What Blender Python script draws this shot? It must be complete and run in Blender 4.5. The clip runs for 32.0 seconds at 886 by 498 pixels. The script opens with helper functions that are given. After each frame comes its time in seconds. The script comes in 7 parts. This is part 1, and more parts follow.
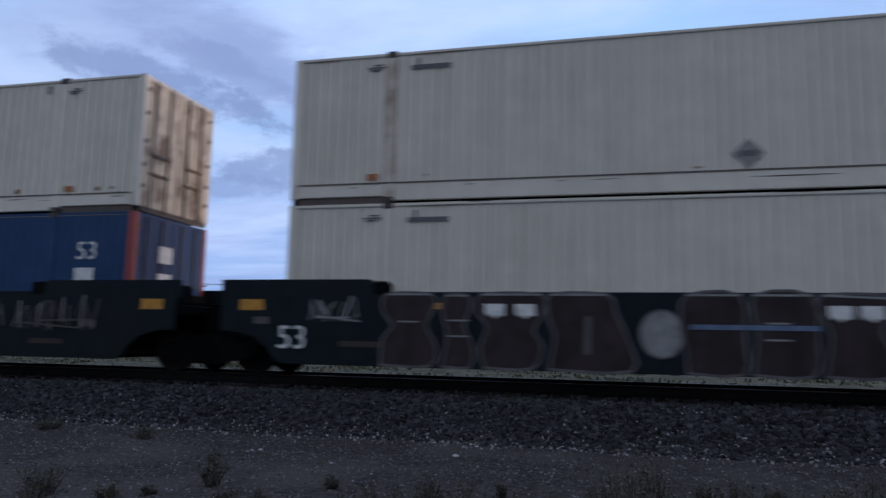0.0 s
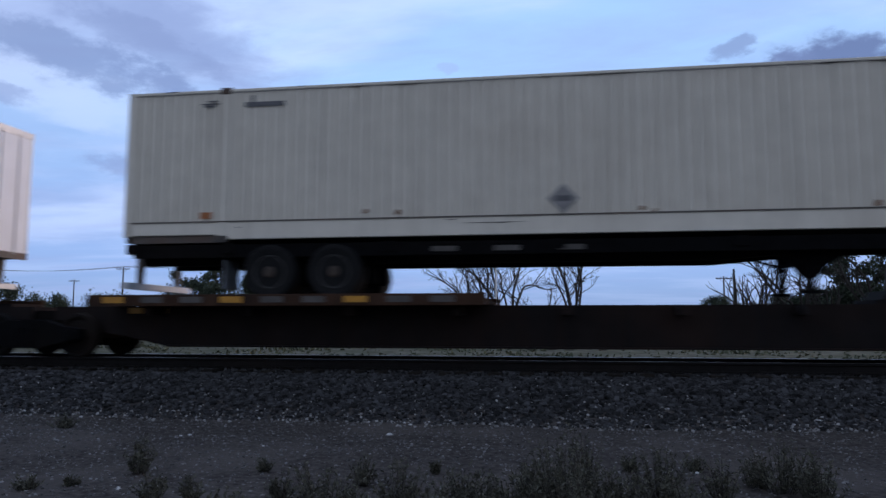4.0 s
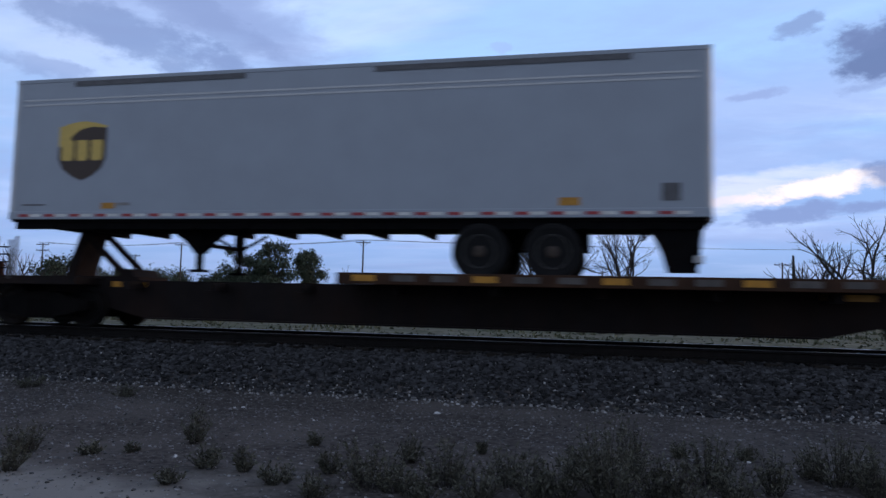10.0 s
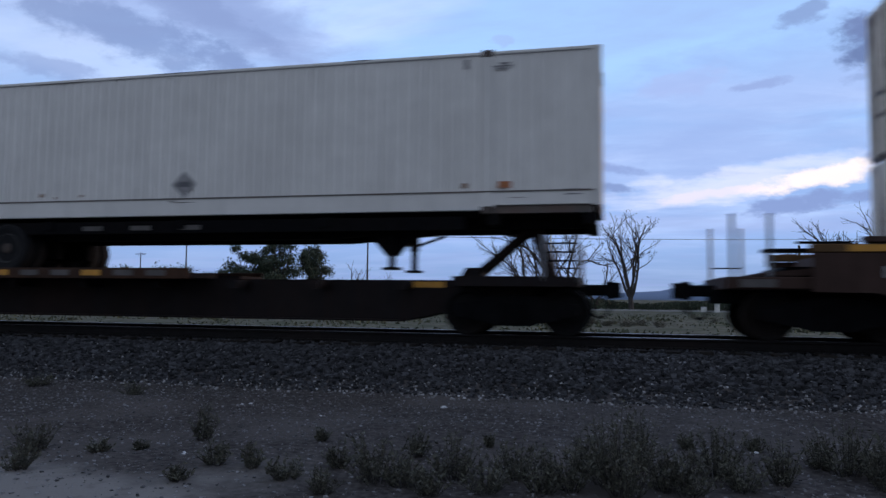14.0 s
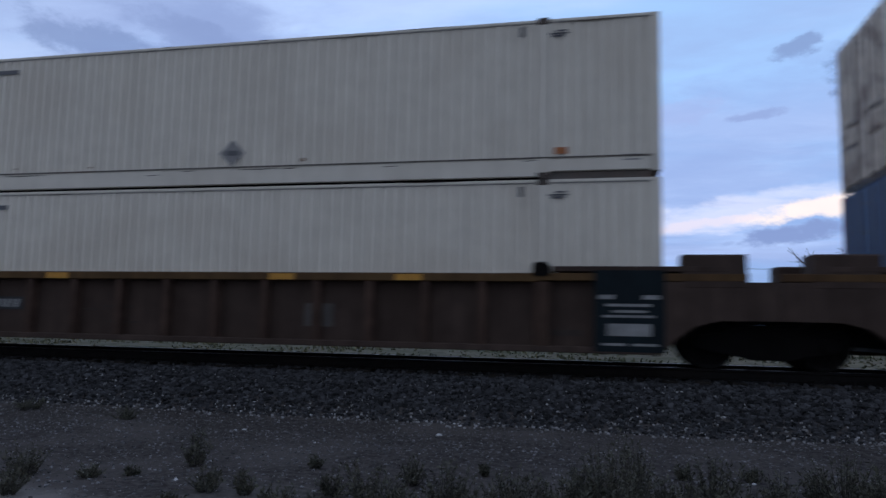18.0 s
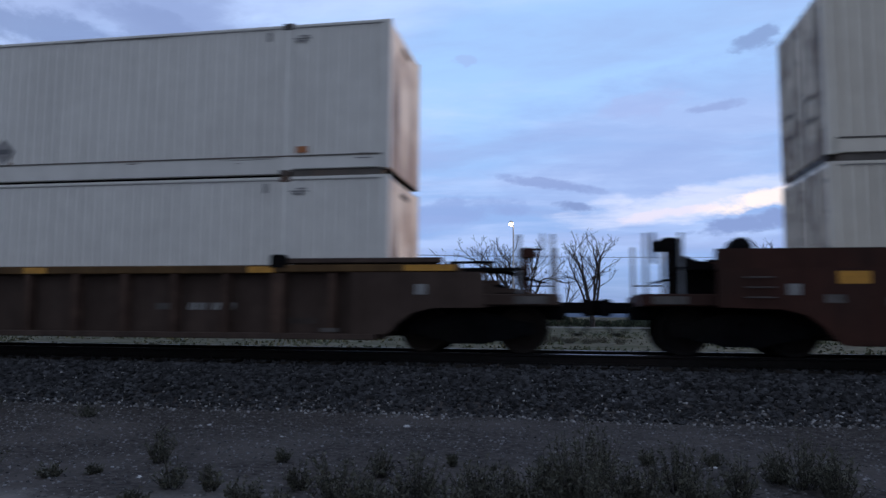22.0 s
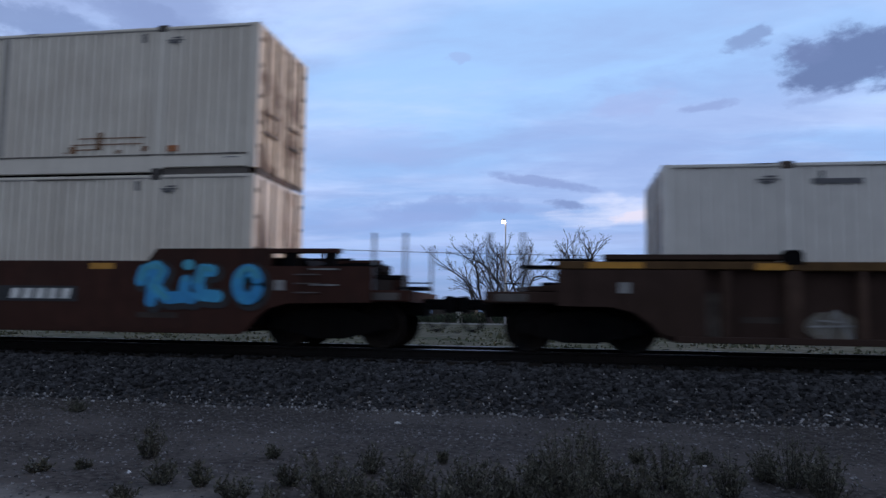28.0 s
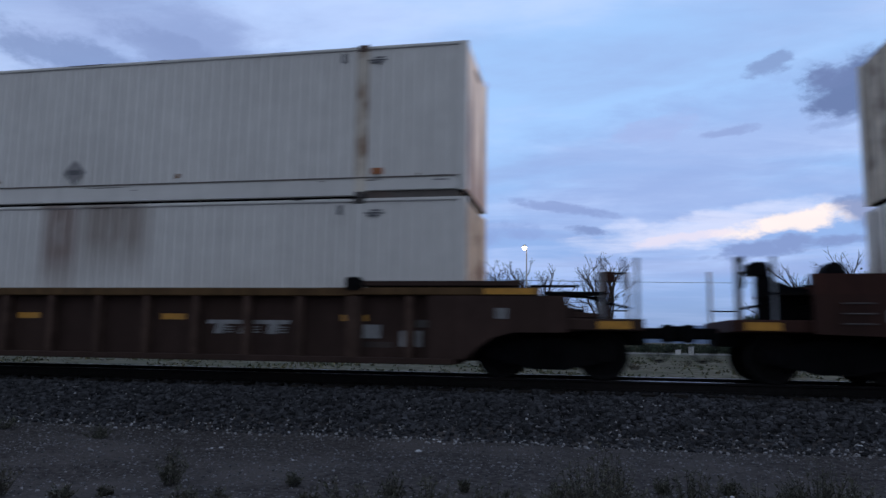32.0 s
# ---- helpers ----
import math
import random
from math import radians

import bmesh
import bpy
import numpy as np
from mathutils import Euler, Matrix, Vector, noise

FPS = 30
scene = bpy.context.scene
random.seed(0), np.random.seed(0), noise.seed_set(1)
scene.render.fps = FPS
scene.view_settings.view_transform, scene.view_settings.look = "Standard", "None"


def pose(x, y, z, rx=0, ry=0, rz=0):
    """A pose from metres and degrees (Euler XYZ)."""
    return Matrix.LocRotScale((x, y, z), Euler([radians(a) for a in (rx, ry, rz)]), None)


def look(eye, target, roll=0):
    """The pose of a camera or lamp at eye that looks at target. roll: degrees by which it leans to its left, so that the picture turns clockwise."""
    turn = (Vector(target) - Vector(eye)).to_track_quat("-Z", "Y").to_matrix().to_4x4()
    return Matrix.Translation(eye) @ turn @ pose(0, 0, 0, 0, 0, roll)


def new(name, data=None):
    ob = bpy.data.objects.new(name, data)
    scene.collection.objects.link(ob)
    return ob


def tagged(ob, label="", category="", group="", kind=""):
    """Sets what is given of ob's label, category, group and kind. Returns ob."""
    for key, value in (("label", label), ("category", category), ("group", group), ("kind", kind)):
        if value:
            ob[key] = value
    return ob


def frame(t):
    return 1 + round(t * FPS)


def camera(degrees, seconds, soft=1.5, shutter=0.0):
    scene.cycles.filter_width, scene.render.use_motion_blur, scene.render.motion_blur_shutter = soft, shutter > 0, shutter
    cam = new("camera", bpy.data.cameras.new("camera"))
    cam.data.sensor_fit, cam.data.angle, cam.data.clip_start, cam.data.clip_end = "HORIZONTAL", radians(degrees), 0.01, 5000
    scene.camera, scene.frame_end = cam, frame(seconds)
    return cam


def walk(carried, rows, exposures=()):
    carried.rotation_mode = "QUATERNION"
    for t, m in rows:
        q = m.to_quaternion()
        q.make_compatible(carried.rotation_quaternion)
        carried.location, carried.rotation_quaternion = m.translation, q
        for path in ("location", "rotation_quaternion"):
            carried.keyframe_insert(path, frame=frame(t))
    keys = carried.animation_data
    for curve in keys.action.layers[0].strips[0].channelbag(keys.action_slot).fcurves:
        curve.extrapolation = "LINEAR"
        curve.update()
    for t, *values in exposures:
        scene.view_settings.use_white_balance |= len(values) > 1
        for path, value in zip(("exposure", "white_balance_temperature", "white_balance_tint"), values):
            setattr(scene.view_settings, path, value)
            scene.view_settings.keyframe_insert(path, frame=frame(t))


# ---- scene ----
SPEED = 10.832          # the train's speed along -x, metres a second
CLIP = 32.0
EYE = (0.0, 0.0, 0.655)   # z = 0 is the top of the rail
TURNS = [   # seconds, turn to the left, tilt up, roll
    (0.0, 13.98, 7.45, -1.13),
    (0.5, 13.39, 7.48, -0.88),
    (1.0, 12.98, 7.45, -0.61),
    (1.5, 12.60, 7.35, -0.41),
    (2.0, 12.05, 7.19, -0.31),
    (2.5, 11.34, 6.87, -0.15),
    (4.5, 8.38, 5.71, -0.05),
    (5.0, 8.51, 5.63, 0.03),
    (5.5, 8.96, 5.51, 0.07),
    (6.0, 9.65, 5.47, 0.05),
    (6.5, 10.20, 5.38, 0.08),
    (7.0, 10.67, 5.32, 0.11),
    (7.5, 11.12, 5.33, -0.05),
    (8.0, 11.54, 5.25, -0.33),
    (8.5, 11.83, 5.00, -0.61),
    (9.0, 12.10, 4.66, -0.89),
    (9.5, 12.31, 4.43, -1.15),
    (10.0, 12.57, 4.31, -1.33),
    (10.5, 12.80, 4.30, -1.38),
    (11.0, 13.06, 4.29, -1.30),
    (11.5, 13.16, 4.22, -1.10),
    (12.0, 13.14, 4.15, -0.90),
    (12.5, 13.02, 4.09, -0.81),
    (13.0, 12.94, 4.06, -0.74),
    (13.5, 12.96, 3.97, -0.57),
    (15.5, 12.99, 3.63, -0.88),
    (16.0, 12.83, 3.62, -0.99),
    (16.5, 12.72, 3.85, -1.12),
    (17.0, 12.70, 4.38, -1.20),
    (17.5, 12.72, 5.14, -1.20),
    (18.0, 12.70, 5.95, -1.15),
    (18.5, 12.60, 6.57, -1.01),
    (19.0, 12.35, 6.96, -0.82),
    (19.5, 12.04, 7.07, -0.71),
    (20.0, 11.63, 6.86, -0.62),
    (20.5, 11.25, 6.50, -0.55),
    (21.0, 10.84, 6.10, -0.53),
    (21.5, 10.44, 5.71, -0.47),
    (22.0, 10.06, 5.30, -0.38),
    (22.5, 9.85, 5.03, -0.28),
    (23.0, 9.77, 4.86, -0.20),
    (23.5, 9.71, 4.81, -0.13),
    (24.0, 9.64, 4.81, -0.11),
    (24.5, 9.58, 4.81, -0.07),
    (25.0, 9.53, 4.73, 0.02),
    (25.5, 9.54, 4.71, 0.04),
    (27.5, 9.27, 4.89, -0.68),
    (28.0, 9.41, 5.08, -0.79),
    (28.5, 9.62, 5.24, -0.80),
    (29.0, 9.80, 5.34, -0.75),
    (29.5, 10.05, 5.43, -0.75),
    (30.0, 10.32, 5.60, -0.77),
    (30.5, 10.55, 5.92, -0.75),
    (31.0, 10.77, 6.36, -0.78),
    (31.5, 10.97, 6.81, -0.83),
    (32.0, 11.06, 7.16, -0.82),
]
cam = camera(63.15, CLIP, soft=1.5, shutter=0.42)
walk(cam, [(t, pose(*EYE, 90 + p, r, y)) for t, y, p, r in TURNS], exposures=[(0, 0.04), (1.5, 0.02), (5, 0.12), (6.5, 0.10), (8, 0.0), (9, 0.12), (13, 0.12), (15.5, 0.0), (18, 0.0), (19.5, 0.03), (21, 0.12), (22, 0.02), (24, 0.0), (25, 0.08), (28, -0.02), (30, -0.12), (32, -0.06)])

# ---------------------------------------------------------------- light
SUN_AZ, SUN_EL = 62.0, 6.0      # degrees right of the track's far side


def build_world():
    w = bpy.data.worlds.new("dusk_sky")
    scene.world = w
    w.use_nodes = True
    nt = w.node_tree
    nt.nodes.clear()
    N, Lk = nt.nodes.new, nt.links.new

    def math_node(op, a, b=None, clamp=False):
        n = N("ShaderNodeMath")
        n.operation, n.use_clamp = op, clamp
        for i, v in enumerate((a, b)):
            if v is None:
                continue
            if isinstance(v, (int, float)):
                n.inputs[i].default_value = v
            else:
                Lk(v, n.inputs[i])
        return n.outputs[0]

    def mix(fac, a, b):
        n = N("ShaderNodeMix")
        n.data_type = "RGBA"
        for s, v in ((n.inputs["Factor"], fac), (n.inputs[6], a), (n.inputs[7], b)):
            if isinstance(v, tuple):
                s.default_value = (*v, 1)
            elif isinstance(v, (int, float)):
                s.default_value = v
            else:
                Lk(v, s)
        return n.outputs[2]

    def ramp(fac, *stops):
        n = N("ShaderNodeValToRGB")
        el = n.color_ramp.elements
        n.color_ramp.interpolation = "EASE"
        while len(el) < len(stops):
            el.new(0.5)
        for e, (p, c) in zip(el, stops):
            e.position, e.color = p, (*c, 1) if isinstance(c, tuple) else (c, c, c, 1)
        Lk(fac, n.inputs[0])
        return n.outputs[0]

    co = N("ShaderNodeTexCoord").outputs["Generated"]
    sep = N("ShaderNodeSeparateXYZ")
    Lk(co, sep.inputs[0])
    X, Y, Z = sep.outputs
    el = math_node("MAXIMUM", Z, 0.0)
    sky = N("ShaderNodeTexSky")
    sky.sky_type, sky.sun_disc = "NISHITA", False
    sky.sun_elevation, sky.sun_rotation = radians(SUN_EL), radians(SUN_AZ)
    sky.altitude, sky.air_density, sky.dust_density, sky.ozone_density = 1400, 1.0, 0.6, 2.0
    lift = N("ShaderNodeVectorMath")
    lift.operation = "SCALE"
    lift.inputs[3].default_value = 0.10
    Lk(sky.outputs[0], lift.inputs[0])
    # clear blue of the dusk, paler towards the horizon
    clear = ramp(el, (0.0, (0.19, 0.30, 0.58)), (0.10, (0.27, 0.415, 0.78)), (0.30, (0.37, 0.595, 0.98)), (1.0, (0.17, 0.28, 0.60)))
    base = mix(0.12, clear, lift.outputs[0])
    # cloud sheet on a level above the ground
    k = math_node("ADD", el, 0.09)
    cu, cv = math_node("DIVIDE", X, k), math_node("DIVIDE", Y, k)
    comb = N("ShaderNodeCombineXYZ")
    Lk(cu, comb.inputs[0])
    Lk(cv, comb.inputs[1])

    def cloud_noise(scale, stretch, shift, detail=7.0, rough=0.58):
        mp = N("ShaderNodeMapping")
        mp.inputs["Location"].default_value = shift
        mp.inputs["Rotation"].default_value = (0, 0, radians(-24))
        mp.inputs["Scale"].default_value = (scale, scale * stretch, 1)
        Lk(comb.outputs[0], mp.inputs[0])
        n = N("ShaderNodeTexNoise")
        n.inputs["Scale"].default_value, n.inputs["Detail"].default_value = 1.0, detail
        n.inputs["Roughness"].default_value, n.inputs["Distortion"].default_value = rough, 0.35
        Lk(mp.outputs[0], n.inputs[0])
        return n.outputs["Fac"]

    def warped(scale, amount):
        n = N("ShaderNodeTexNoise")
        n.inputs["Scale"].default_value, n.inputs["Detail"].default_value, n.inputs["Roughness"].default_value = scale, 6.0, 0.6
        mp = N("ShaderNodeMapping")
        mp.inputs["Scale"].default_value = (1, 1, 2.4)
        Lk(co, mp.inputs[0])
        Lk(mp.outputs[0], n.inputs[0])
        v = N("ShaderNodeVectorMath")
        v.operation = "MULTIPLY_ADD"
        v.inputs[1].default_value = (amount, amount, amount * 0.4)
        v.inputs[2].default_value = (-amount / 2, -amount / 2, -amount * 0.2)
        Lk(n.outputs["Color"], v.inputs[0])
        return v.outputs[0]

    def bent(scale, amount):
        n = N("ShaderNodeVectorMath")
        n.operation = "ADD"
        Lk(co, n.inputs[0])
        Lk(warped(scale, amount), n.inputs[1])
        return n.outputs[0]

    loose, tight = bent(7.0, 0.16), bent(15.0, 0.055)

    def blob(az, elev, half_az, half_el, tilt=0.0, way=None):
        # soft oval of sky round one direction, 1 in its middle
        a, e = radians(az), radians(elev)
        d = Vector((-math.sin(a) * math.cos(e), math.cos(a) * math.cos(e), math.sin(e)))
        right = Vector((math.cos(a), math.sin(a), 0))
        up = right.cross(d)
        right, up = right * math.cos(radians(tilt)) + up * math.sin(radians(tilt)), up * math.cos(radians(tilt)) - right * math.sin(radians(tilt))
        outs = []
        for v, h in ((right, half_az), (up, half_el)):
            n = N("ShaderNodeVectorMath")
            n.operation = "DOT_PRODUCT"
            n.inputs[1].default_value = v / math.tan(radians(h))
            Lk(loose if way is None else way, n.inputs[0])
            outs.append(math_node("POWER", math_node("ABSOLUTE", n.outputs["Value"]), 2.0))
        front = N("ShaderNodeVectorMath")
        front.operation = "DOT_PRODUCT"
        front.inputs[1].default_value = d
        Lk(co, front.inputs[0])
        fall = math_node("SUBTRACT", 1.0, math_node("ADD", outs[0], outs[1]), clamp=True)
        return math_node("MULTIPLY", fall, math_node("GREATER_THAN", front.outputs["Value"], 0.0))

    white = cloud_noise(0.55, 1.9, (3.1, 0.4, 0))
    dark = cloud_noise(0.8, 2.2, (7.7, 2.2, 0))
    fine = cloud_noise(2.6, 1.6, (1.2, 5.0, 0), 6.0, 0.62)
    low = ramp(el, (0.03, 0.25), (0.16, 1.0))
    w_mask = math_node("MULTIPLY", ramp(white, (0.40, 0.0), (0.64, 1.0)), low)
    sheet = mix(math_node("MULTIPLY", w_mask, 0.60), base, (0.56, 0.67, 0.97))
    d_mask = math_node("MULTIPLY", ramp(dark, (0.45, 0.0), (0.70, 1.0)), 0.48)
    sheet = mix(d_mask, sheet, (0.27, 0.35, 0.63))
    # fibres drawn out along the horizon, for the clouds' ragged edges
    fmap = N("ShaderNodeMapping")
    fmap.inputs["Scale"].default_value = (21, 21, 42)
    fmap.inputs["Rotation"].default_value = (0, radians(5), 0)
    Lk(co, fmap.inputs[0])
    fnoise = N("ShaderNodeTexNoise")
    fnoise.inputs["Scale"].default_value, fnoise.inputs["Detail"].default_value, fnoise.inputs["Roughness"].default_value = 1.0, 6.0, 0.62
    Lk(fmap.outputs[0], fnoise.inputs[0])
    fibre = fnoise.outputs["Fac"]

    # clouds with a place of their own
    def local(az, elev, ha, he, tilt, colour, strength, crisp, sheet):
        way = tight if crisp else loose
        rag = math_node("MULTIPLY", math_node("SUBTRACT", fibre if crisp else fine, 0.5), 2.6 if crisp else 1.5)
        m = math_node("ADD", blob(az, elev, ha * 1.25, he * 1.3, tilt, way), rag)
        soft = math_node("MULTIPLY", ramp(m, (0.03, 0.0), (0.85 if crisp else 1.0, 1.0)), strength)
        gate = math_node("MULTIPLY", blob(az, elev, ha * 1.4, he * 1.5, tilt, way), 2.5, clamp=True)
        return mix(math_node("MULTIPLY", soft, gate), sheet, colour)

    for az, e, ha, he, tilt, colour, s, crisp in CLOUDS:
        sheet = local(az, e, ha, he, tilt, colour, s, crisp, sheet)
    # the sky opposite the sunset is dimmer and greyer
    west = N("ShaderNodeMapRange")
    west.interpolation_type = "SMOOTHSTEP"
    west.inputs[1].default_value, west.inputs[2].default_value = -0.55, 0.75
    Lk(math_node("ADD", Y, math_node("MULTIPLY", X, 0.28)), west.inputs[0])
    sheet = mix(west.outputs[0], EAST, sheet)
    below = mix(ramp(math_node("ADD", Z, 0.5), (0.492, 0.0), (0.502, 1.0)), (0.05, 0.055, 0.06), sheet)
    bg = N("ShaderNodeBackground")
    bg.inputs["Strength"].default_value = SKY
    Lk(below, bg.inputs[0])
    out = N("ShaderNodeOutputWorld")
    Lk(bg.outputs[0], out.inputs[0])


# direction (degrees left of the far side, height), half widths, tilt, colour, strength, crisp edges
CLOUDS = [
    (36.0, 17.0, 16, 8.0, 0, (0.25, 0.36, 0.65), 0.42, 0),
    (39.0, 22.8, 16, 4.0, -8, (0.30, 0.38, 0.66), 0.55, 0),
    (36.0, 16.0, 12, 2.0, -10, (0.55, 0.67, 0.95), 0.45, 0),
    (31.5, 21.6, 8.5, 2.6, -12, (0.22, 0.30, 0.55), 0.62, 0),
    (32.5, 20.6, 6.0, 1.1, -16, (0.19, 0.26, 0.49), 0.5, 1),
    (36.2, 18.4, 8.0, 1.7, -12, (0.17, 0.245, 0.47), 0.72, 1),
    (31.0, 17.6, 3.2, 0.9, -22, (0.20, 0.28, 0.52), 0.6, 1),
    (27.2, 13.3, 4.8, 1.4, 10, (0.19, 0.27, 0.50), 0.75, 1),
    (31.0, 11.6, 3.8, 0.8, 2, (0.21, 0.29, 0.54), 0.65, 1),
    (42.0, 15.6, 3.0, 0.7, -5, (0.21, 0.29, 0.54), 0.6, 1),
    (17.5, 13.0, 9.0, 1.2, 5, (0.33, 0.43, 0.74), 0.45, 0),
    (8.3, 20.0, 0.8, 0.4, 0, (0.30, 0.40, 0.70), 0.5, 1),
    (-8.0, 14.6, 14, 3.4, 9, (0.27, 0.385, 0.70), 0.66, 0),
    (-9.0, 11.2, 14, 1.8, 5, (0.28, 0.39, 0.70), 0.66, 0),
    (-20.4, 17.7, 4.6, 2.0, 0, (0.125, 0.18, 0.36), 0.95, 1),
    (-17.6, 18.6, 1.6, 0.8, 20, (0.15, 0.21, 0.41), 0.8, 1),
    (-13.9, 19.9, 1.6, 0.65, 14, (0.19, 0.27, 0.50), 0.75, 1),
    (-11.3, 15.6, 1.9, 0.45, 4, (0.25, 0.33, 0.60), 0.7, 1),
    (-17.9, 15.3, 1.8, 0.4, 4, (0.22, 0.30, 0.55), 0.6, 1),
    (-5.4, 16.2, 3.6, 0.9, 10, (0.34, 0.42, 0.72), 0.5, 1),
    (-9.0, 8.7, 9.0, 1.15, 6, (0.66, 0.70, 0.90), 0.75, 0),
    (-15.2, 8.75, 5.2, 0.75, 8, (0.97, 0.84, 0.79), 0.88, 1),
    (-7.5, 7.9, 3.4, 0.4, 6, (0.74, 0.68, 0.80), 0.7, 1),
    (-14.0, 7.0, 5.2, 0.55, 5, (0.21, 0.29, 0.55), 0.95, 1),
    (-20.8, 9.1, 2.8, 1.3, -6, (0.19, 0.265, 0.50), 0.9, 1),
    (-16.5, 5.6, 10, 0.7, 3, (0.30, 0.39, 0.68), 0.6, 0),
    (9.2, 8.4, 5.5, 0.95, 3, (0.24, 0.34, 0.64), 0.75, 1),
    (14.0, 7.2, 6.0, 0.8, 2, (0.27, 0.37, 0.68), 0.55, 0),
    (-0.1, 8.55, 1.7, 0.38, -7, (0.20, 0.275, 0.52), 0.9, 1),
    (1.6, 10.45, 4.2, 0.42, -9, (0.23, 0.31, 0.58), 0.8, 1),
]
SKY = 1.19
EAST = (0.325, 0.385, 0.51)
build_world()
sun = new("sun", bpy.data.lights.new("sun", "SUN"))
sun.data.energy, sun.data.angle, sun.data.color = 1.9, radians(40), (1.0, 0.70, 0.50)
sun.matrix_world = look((60 * math.sin(radians(62)), 60 * math.cos(radians(62)), 9), (0, 0, 3))


# ---------------------------------------------------------------- materials
def mat(name, colour, rough=0.6, metal=0.0, vary=0.25, scale=6.0, bump=0.0, second=None, amount=0.5, big=0.6, streak=0.0, stains=(), rnd=0.0, spec=0.5, island=False, emit=0.0):
    """Painted or raw surface: two scales of noise, an optional second colour in patches, vertical streaks, stains with bounds of their own."""
    m = bpy.data.materials.new(name)
    m.use_nodes = True
    nt = m.node_tree
    N, Lk = nt.nodes.new, nt.links.new
    b = nt.nodes["Principled BSDF"]
    b.inputs["Roughness"].default_value, b.inputs["Metallic"].default_value = rough, metal
    b.inputs["Specular IOR Level"].default_value = spec
    co = N("ShaderNodeTexCoord").outputs["Object"]
    info = N("ShaderNodeObjectInfo").outputs["Random"]

    def noise_node(sc, detail=4.0, stretch=(1, 1, 1), shift=0.0):
        mp = N("ShaderNodeMapping")
        mp.inputs["Scale"].default_value = [s * sc for s in stretch]
        Lk(co, mp.inputs[0])
        add = N("ShaderNodeVectorMath")
        add.operation = "ADD"
        sc_v = N("ShaderNodeVectorMath")
        sc_v.operation = "SCALE"
        sc_v.inputs[0].default_value = (37.0, 11.0, 5.0)
        Lk(info, sc_v.inputs[3])
        Lk(mp.outputs[0], add.inputs[0])
        Lk(sc_v.outputs[0], add.inputs[1])
        n = N("ShaderNodeTexNoise")
        n.inputs["Scale"].default_value, n.inputs["Detail"].default_value = 1.0, detail
        Lk(add.outputs[0], n.inputs[0])
        return n.outputs["Fac"]

    def ramp(fac, lo, hi):
        n = N("ShaderNodeMapRange")
        n.inputs[1].default_value, n.inputs[2].default_value = lo, hi
        Lk(fac, n.inputs[0])
        return n.outputs[0]

    def mult(a, c):
        n = N("ShaderNodeMath")
        n.operation = "MULTIPLY"
        for i, v in enumerate((a, c)):
            if isinstance(v, (int, float)):
                n.inputs[i].default_value = v
            else:
                Lk(v, n.inputs[i])
        return n.outputs[0]

    def mix(fac, a, c, blend="MIX"):
        n = N("ShaderNodeMix")
        n.data_type, n.blend_type = "RGBA", blend
        for s, v in ((n.inputs["Factor"], fac), (n.inputs[6], a), (n.inputs[7], c)):
            if isinstance(v, tuple):
                s.default_value = (*v, 1)
            elif isinstance(v, (int, float)):
                s.default_value = v
            else:
                Lk(v, s)
        return n.outputs[2]

    col = mix(ramp(noise_node(scale, 6.0), 0.3, 0.7), tuple(c * (1 - vary) for c in colour), tuple(min(1, c * (1 + vary * 0.6)) for c in colour))
    if second:
        col = mix(mult(ramp(noise_node(big, 5.0), 0.48, 0.66), amount), col, second)
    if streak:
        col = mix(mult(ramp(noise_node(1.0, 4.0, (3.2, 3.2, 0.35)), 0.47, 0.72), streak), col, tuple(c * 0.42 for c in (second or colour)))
        # finer streaks; on container sides they put the folds' shading into the colour
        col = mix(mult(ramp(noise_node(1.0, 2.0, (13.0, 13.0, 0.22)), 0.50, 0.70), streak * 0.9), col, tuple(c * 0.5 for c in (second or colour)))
    if stains:
        sep = N("ShaderNodeSeparateXYZ")
        Lk(co, sep.inputs[0])
        rag = noise_node(1.0, 5.0, (5.0, 5.0, 0.8))
        for *axis, x0, x1, z0, z1, colour2, s in stains:
            fac = None
            flat_lie = axis == ["xy"]
            for out, lo, hi, soft in ((sep.outputs[1 if axis == ["y"] else 0], x0, x1, 0.7 if flat_lie else min(0.22, 0.22 * (x1 - x0))), (sep.outputs[1 if flat_lie else 2], z0, z1, 0.45)):
                if flat_lie:      # a ragged edge
                    wob = N("ShaderNodeMath")
                    wob.operation = "MULTIPLY_ADD"
                    wob.inputs[1].default_value = 3.0
                    Lk(noise_node(0.8, 5.0), wob.inputs[0])
                    shifted = N("ShaderNodeMath")
                    shifted.operation = "ADD"
                    Lk(out, shifted.inputs[0])
                    Lk(wob.outputs[0], shifted.inputs[1])
                    out = shifted.outputs[0]
                for edge, sign in ((lo, 1), (hi, -1)):
                    r = ramp(out, edge - soft * sign, edge + soft * sign)
                    fac = r if fac is None else mult(fac, r)
            fac = mult(mult(fac, ramp(rag, 0.12, 0.45)), s)
            col = mix(fac, col, colour2)
    if rnd:
        geo = N("ShaderNodeNewGeometry").outputs["Random Per Island"] if island else info
        hsv = N("ShaderNodeHueSaturation")
        Lk(ramp(geo, 0, 1), hsv.inputs["Value"])
        val = N("ShaderNodeMapRange")
        val.inputs[3].default_value, val.inputs[4].default_value = 1 - rnd, 1 + rnd
        Lk(geo, val.inputs[0])
        Lk(val.outputs[0], hsv.inputs["Value"])
        Lk(col, hsv.inputs["Color"])
        col = hsv.outputs[0]
    Lk(col, b.inputs["Base Color"])
